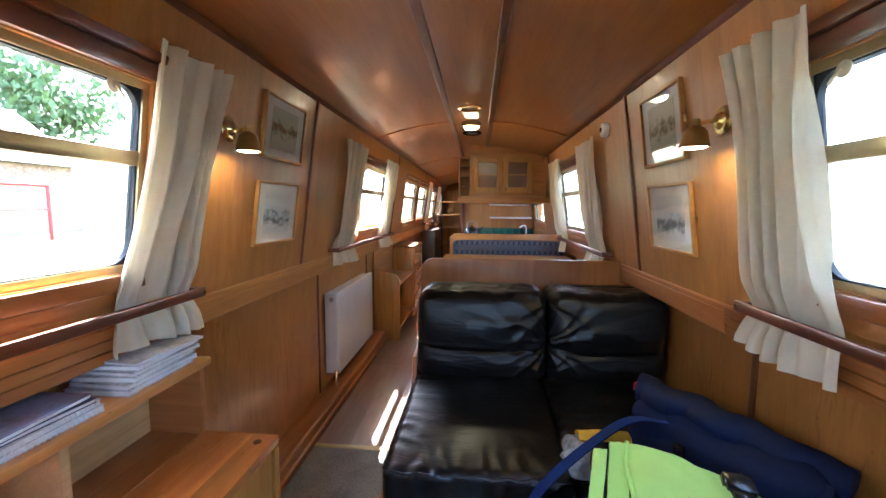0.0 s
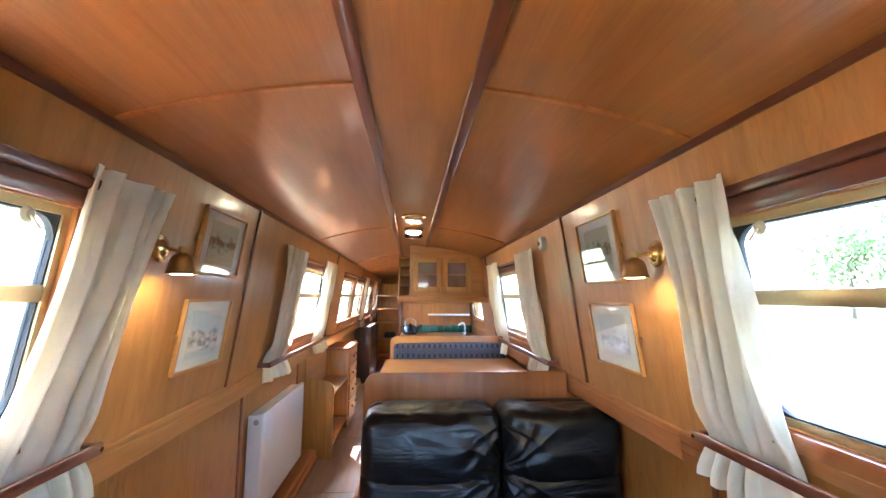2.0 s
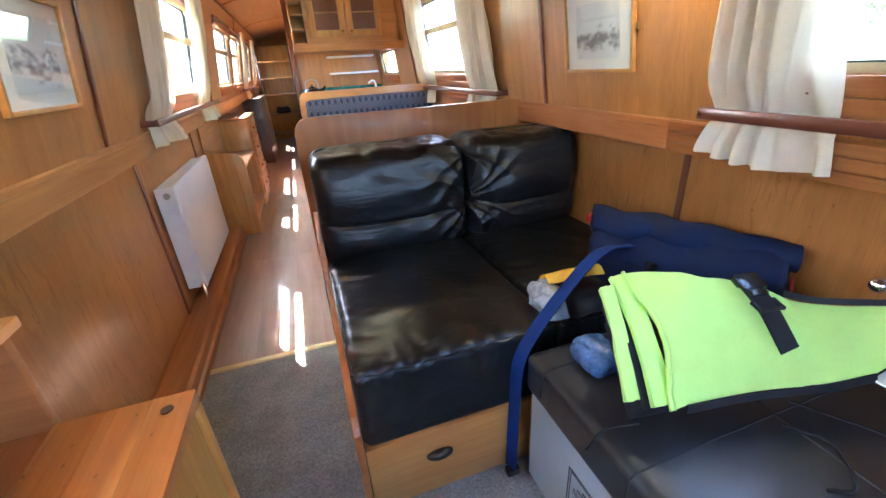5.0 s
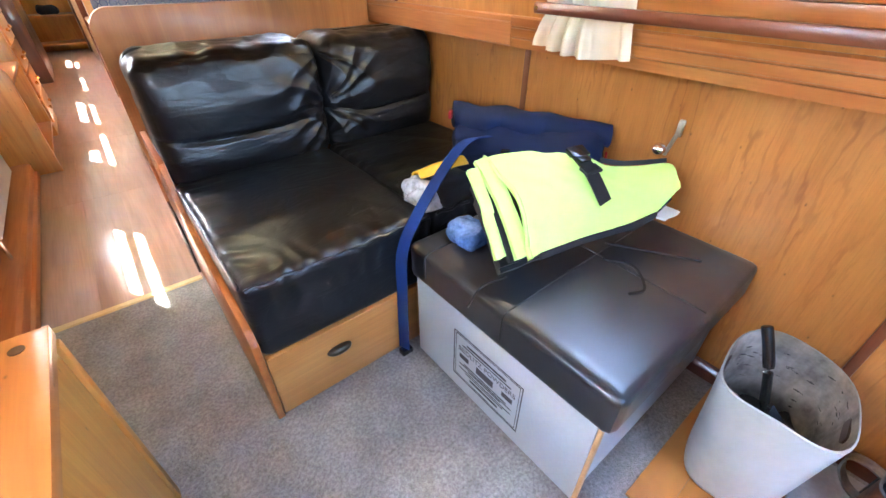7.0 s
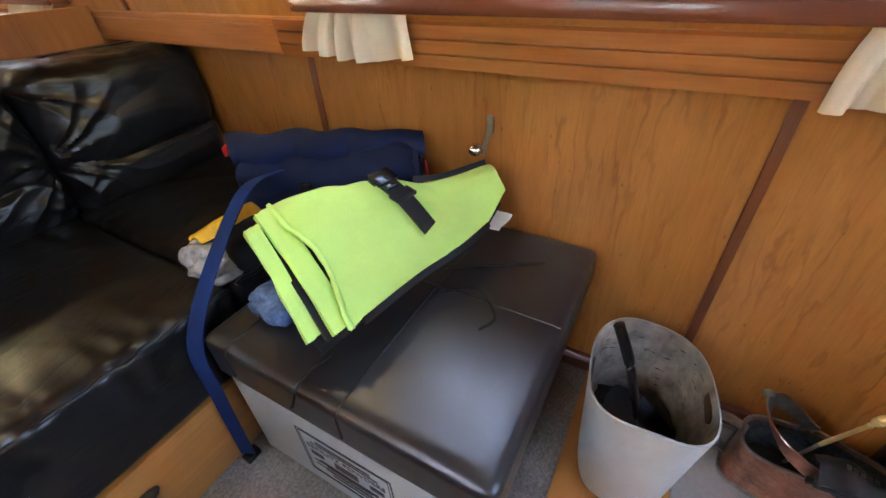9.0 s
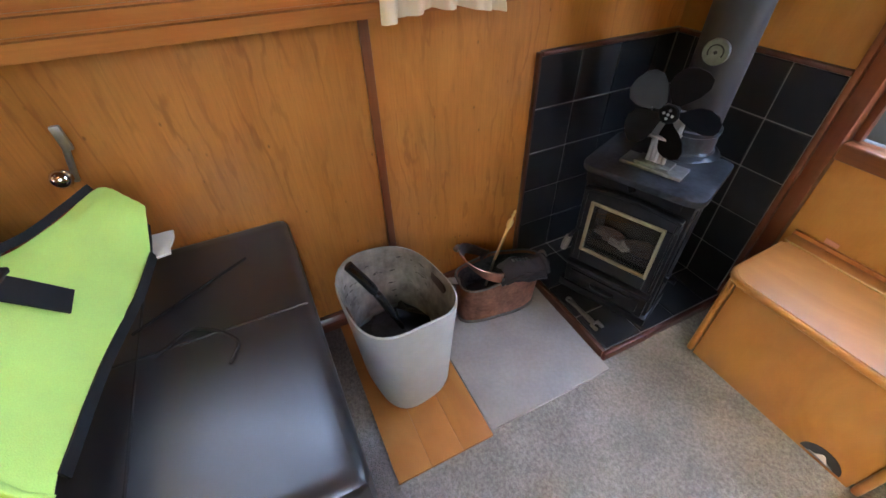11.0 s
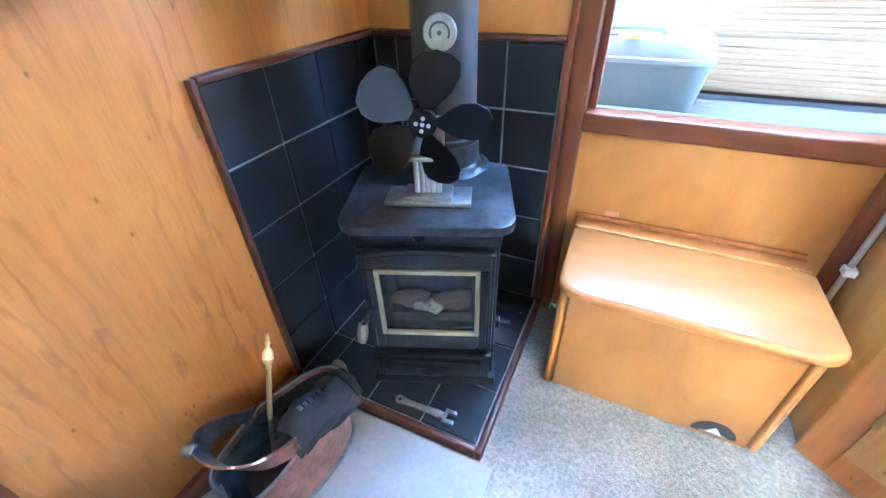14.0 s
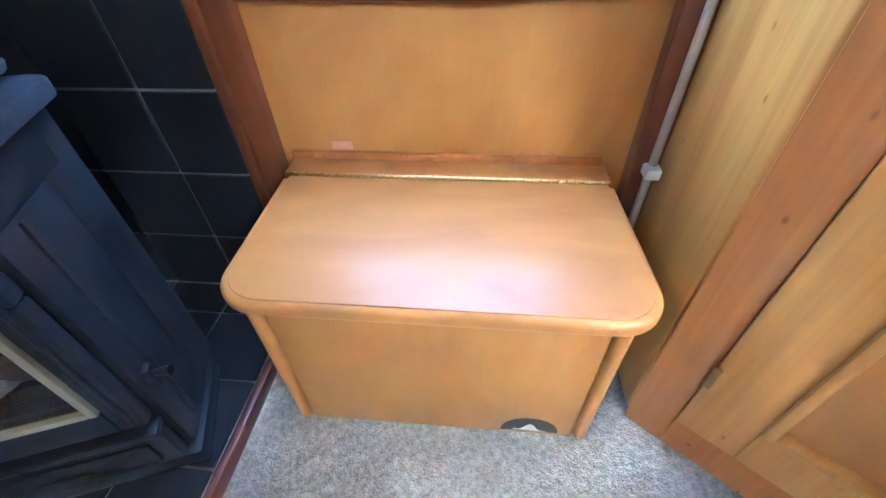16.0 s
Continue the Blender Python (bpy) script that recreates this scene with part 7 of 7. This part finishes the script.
part("handle", tube(curve_points([tip, tip - dd * 0.08 + Vector((0.001, 0, 0.004)), tip - dd * 0.25 + Vector((0.002, -0.002, 0.008)), tip - dd * 0.50 + Vector((0.003, -0.003, 0.010)), tip - dd * 0.8 + Vector((0.001, -0.001, 0.004)), root], 6), [0.010] + [0.0145] * 16 + [0.013] * 8 + [0.009] * 6, 14, 0.8), M_BLACK, sh, "glossy black handle")
part("blade", sheet(lambda u, v: root + Vector((-0.045 + 0.09 * u - 0.02 * v, -0.085 * v, -0.055 * v + 0.020 * (2 * u - 1) ** 2 + 0.006)), 10, 10, 0.002), M_BLADE, sh)

# ---- waste tank on the well deck ----
tk = thing("waste_tank", "grey portable waste tank with a pale lid on the well deck", "tank", (0.36, -1.13, 0.55))
tl0 = lambda k, z, n=40: [Vector((0.36 + (0.214 + k) * math.copysign(abs(math.cos(2 * math.pi * i / n)) ** 0.45, math.cos(2 * math.pi * i / n)), -1.135 + (0.105 + k * 0.7) * math.copysign(abs(math.sin(2 * math.pi * i / n)) ** 0.45, math.sin(2 * math.pi * i / n)), z)) for i in range(n)]
part("body", loft([tl0(-0.028, 0.551), tl0(-0.022, 0.556), tl0(-0.006, 0.66), tl0(0.0, 0.690)]), M_TANK, tk, angle=50)
part("lid", loft([tl0(0.004, 0.688), tl0(0.004, 0.700), tl0(-0.004, 0.703), tl0(-0.006, 0.735), tl0(-0.018, 0.748), tl0(-0.05, 0.750)]), M_TANKL, tk, angle=50)
part("carry_handle", tube(curve_points([(0.28, -1.10, 0.752), (0.29, -1.10, 0.764), (0.36, -1.10, 0.768), (0.43, -1.10, 0.764), (0.44, -1.10, 0.752)], 6), 0.010), M_TANKL, tk)
part("pour_spout", tube(curve_points([(0.48, -1.14, 0.74), (0.50, -1.12, 0.775), (0.505, -1.08, 0.805)], 8), 0.026, 18), M_TANKL, tk)
part("spout_cap", moved(lathe([(0.028, -0.010), (0.030, 0), (0.028, 0.010)], 20), pose(0.506, -1.075, 0.808, -40, 0, 0)), M_YEL, tk, "yellow cap")
part("yellow_button", lathe([(0.020, 0), (0.018, 0.006)], 18, (0.355, -1.045, 0.748)), M_YEL, tk)
part("gauge", bx(0.395, 0.44, -1.07, -1.05, 0.7495, 0.7525, 0.001), M_INK, tk)

# ---- outside: banks, water, trees ----
ground = [(-400, 3), (-60, 1.2), (-12, 0.65), (-1.22, 0.45), (-1.20, 0.43), (-1.20, -0.7), (11.0, -0.7), (11.2, 0.35), (14, 0.75), (60, 1.5), (400, 3)]
solid("ground", prism(ground + [(400, -2), (-400, -2)], "y", -400, 400), M_GRASS, "grassy canal banks reaching into the distance", "ground", kind="structure")
solid("water", bx(1.10, 11.1, -400, 400, 0.02, 0.12, 0), M_WATER, "still brown canal water", "water", kind="structure")
solid("towpath", bx(-4.2, -1.7, -300, 300, 0.44, 0.49, 0), material("towpath_gravel", (0.42, 0.38, 0.31), 0.95, spots=0.3, scale=6, bump=0.5), "pale gravel towpath", "path", kind="structure")
solid("hull_side", bx(-1.06, -1.04, -3, Y1 + 0.1, -0.5, 0.98, 0), M_SLATE, "dark steel hull side", "hull", kind="structure")
solid("hull_side", bx(1.04, 1.06, -3, Y1 + 0.1, -0.5, 0.98, 0), M_SLATE, "dark steel hull side", "hull", kind="structure")
bw = thing("brick_wall", "low weathered brick wall beyond the towpath", "wall", (-11, 6, 0.5))
brk = bpy.data.meshes.new("brick")
tmp = bx(-0.05, 0.05, -0.112, 0.112, 0, 0.066, 0.006, 1)
tmp.to_mesh(brk)
tmp.free()
m_brk = material("old_brick", (0.34, 0.20, 0.15), 0.9, spots=0.5, scale=9, bump=0.4)
brk.materials.append(m_brk)
part("core", bx(-11.04, -10.96, 0.5, 18.0, 0.5, 1.75, 0), M_STONE, bw)
for r in range(16):
    for k in range(18):
        y = 2.0 + 0.235 * k + (0.117 if r % 2 else 0)
        ob = new("brick", brk)
        ob.parent = bw
        ob.location = (0.075, y - 6, 0.02 + 0.077 * r)
for i, y in enumerate((2.6, 4.2, 7.0)):
    rl = thing("railing", "bright red tubular railing by the wall", "railing", (-9.0, y, 0.55), group="red railings")
    for yy in (y, y + 1.0):
        part("post", tube([(-9.0, yy, 0.5), (-9.0, yy, 1.75)], 0.035), M_REDP, rl)
    part("top_bar", tube([(-9.0, y - 0.02, 1.75), (-9.0, y + 1.02, 1.75)], 0.035), M_REDP, rl)
    part("mid_bar", tube([(-9.0, y, 1.25), (-9.0, y + 1.0, 1.25)], 0.025), M_REDP, rl)
hu = thing("boathouse", "brick shed with a dark slate roof beyond the wall", "shed", (-19, 12, 0.6))
part("wall", bx(-22, -16.5, 8.5, 15.5, 0.6, 2.9, 0), m_brk, hu)
part("roof", prism([(-22.5, 2.85), (-16.1, 2.85), (-19.2, 5.2)], "y", 8.2, 15.8), M_SLATE, hu)
part("door", bx(-16.5, -16.45, 11, 12, 0.6, 2.6, 0), M_DARK, hu)


def tree(at, h, seed, spread):
    rnd = random.Random(seed)
    t = thing("tree", "broad leafy tree on the canal bank", "tree", at, group="bank trees")
    x, y, z = at
    limbs = [tube([(0, 0, -0.2), (0.05, 0.02, h * 0.3), (0.0, 0.1, h * 0.6)], [h * 0.035, h * 0.026, h * 0.012], 8)]
    tips = []
    for k in range(9):
        a, hh = 2 * math.pi * k / 9 + rnd.random(), h * (0.28 + 0.35 * rnd.random())
        e = Vector((math.cos(a) * spread * (0.5 + 0.4 * rnd.random()), math.sin(a) * spread * (0.5 + 0.4 * rnd.random()), hh + h * 0.22))
        limbs.append(tube([(0, 0.03, hh), tuple(e * 0.5 + Vector((0, 0, hh * 0.5))), tuple(e)], [h * 0.014, h * 0.009, h * 0.004], 6))
        tips.append(e)
    part("trunk", merge(*limbs), M_BARK, t, local=True)
    verts, faces = [], []
    cl2 = tips + [Vector((rnd.gauss(0, spread * 0.4), rnd.gauss(0, spread * 0.4), h * (0.45 + 0.5 * rnd.random()))) for _ in range(26)]
    for c in cl2:
        for _ in range(70):
            p = c + Vector((rnd.gauss(0, 1), rnd.gauss(0, 1), rnd.gauss(0, 0.8))) * spread * 0.2
            s = h * 0.022 * (0.6 + rnd.random())
            q = Euler((rnd.random() * 6, rnd.random() * 6, rnd.random() * 6)).to_matrix()
            i = len(verts)
            verts += [p + q @ Vector(v) * s for v in ((-1, 0, 0), (0, -0.6, 0.1), (1, 0, 0), (0, 0.6, 0.1))]
            faces.append((i, i + 1, i + 2, i + 3))
    me = bpy.data.meshes.new("crown")
    me.from_pydata([tuple(v) for v in verts], [], faces)
    me.materials.append(M_LEAF)
    ob = new("crown", me)
    ob.parent = t
    return t


t1, t2 = tree((-15, 1.5, 0.6), 6.0, 1, 2.2), tree((-14, 7, 0.6), 4.5, 2, 2.0)
for k, (x, y, s, a) in enumerate(((-24, -6, 1.3, 40), (-23, 20, 1.4, 120), (-20, 27, 1.1, 200), (14, 3, 0.62, 10), (14.5, 7.5, 0.55, 80), (14.2, -1.5, 0.5, 170), (15, 13, 0.7, 260), (17, -7, 0.8, 300), (22, 5, 1.1, 33), (24, 16, 1.2, 140), (-30, 8, 1.5, 10), (14.4, 1.0, 0.4, 60), (14.0, 5.2, 0.42, 222), (14.2, 10.0, 0.45, 99))):
    c = copy_thing(t1 if k % 2 else t2, pose(x, y, 0.7, 0, 0, a))
    c.scale = (s, s, s)
stone_rows = []
for k in range(60):
    stone_rows.append(crumple(bx(11.0, 11.35, -12 + 0.6 * k, -11.42 + 0.6 * k, 0.0, 0.42 + 0.05 * math.sin(k * 2.1), 0.02, 1), 0.03, 3, k))
tagged(solid("bank_edging", merge(*stone_rows), M_STONE, "rough stone edging of the far canal bank", "stones", kind="stuff"))

# laminate planks of the gangway
pl = bpy.data.meshes.new("plank")
tmp = bx(-0.0945, 0.0945, -0.599, 0.599, -0.002, 0.0, 0.0008, 1)
tmp.to_mesh(pl)
tmp.free()
pl.materials.append(M_LAM)
for c in range(4):
    for r in range(7):
        y = 2.25 + 0.60 + 1.2 * r 
        o = new("plank", pl)
        o.parent = lam
        o.location = Vector((-0.735 + 0.19 * c, y + 0.02, 0.0025)) - HOME[lam.name].translation
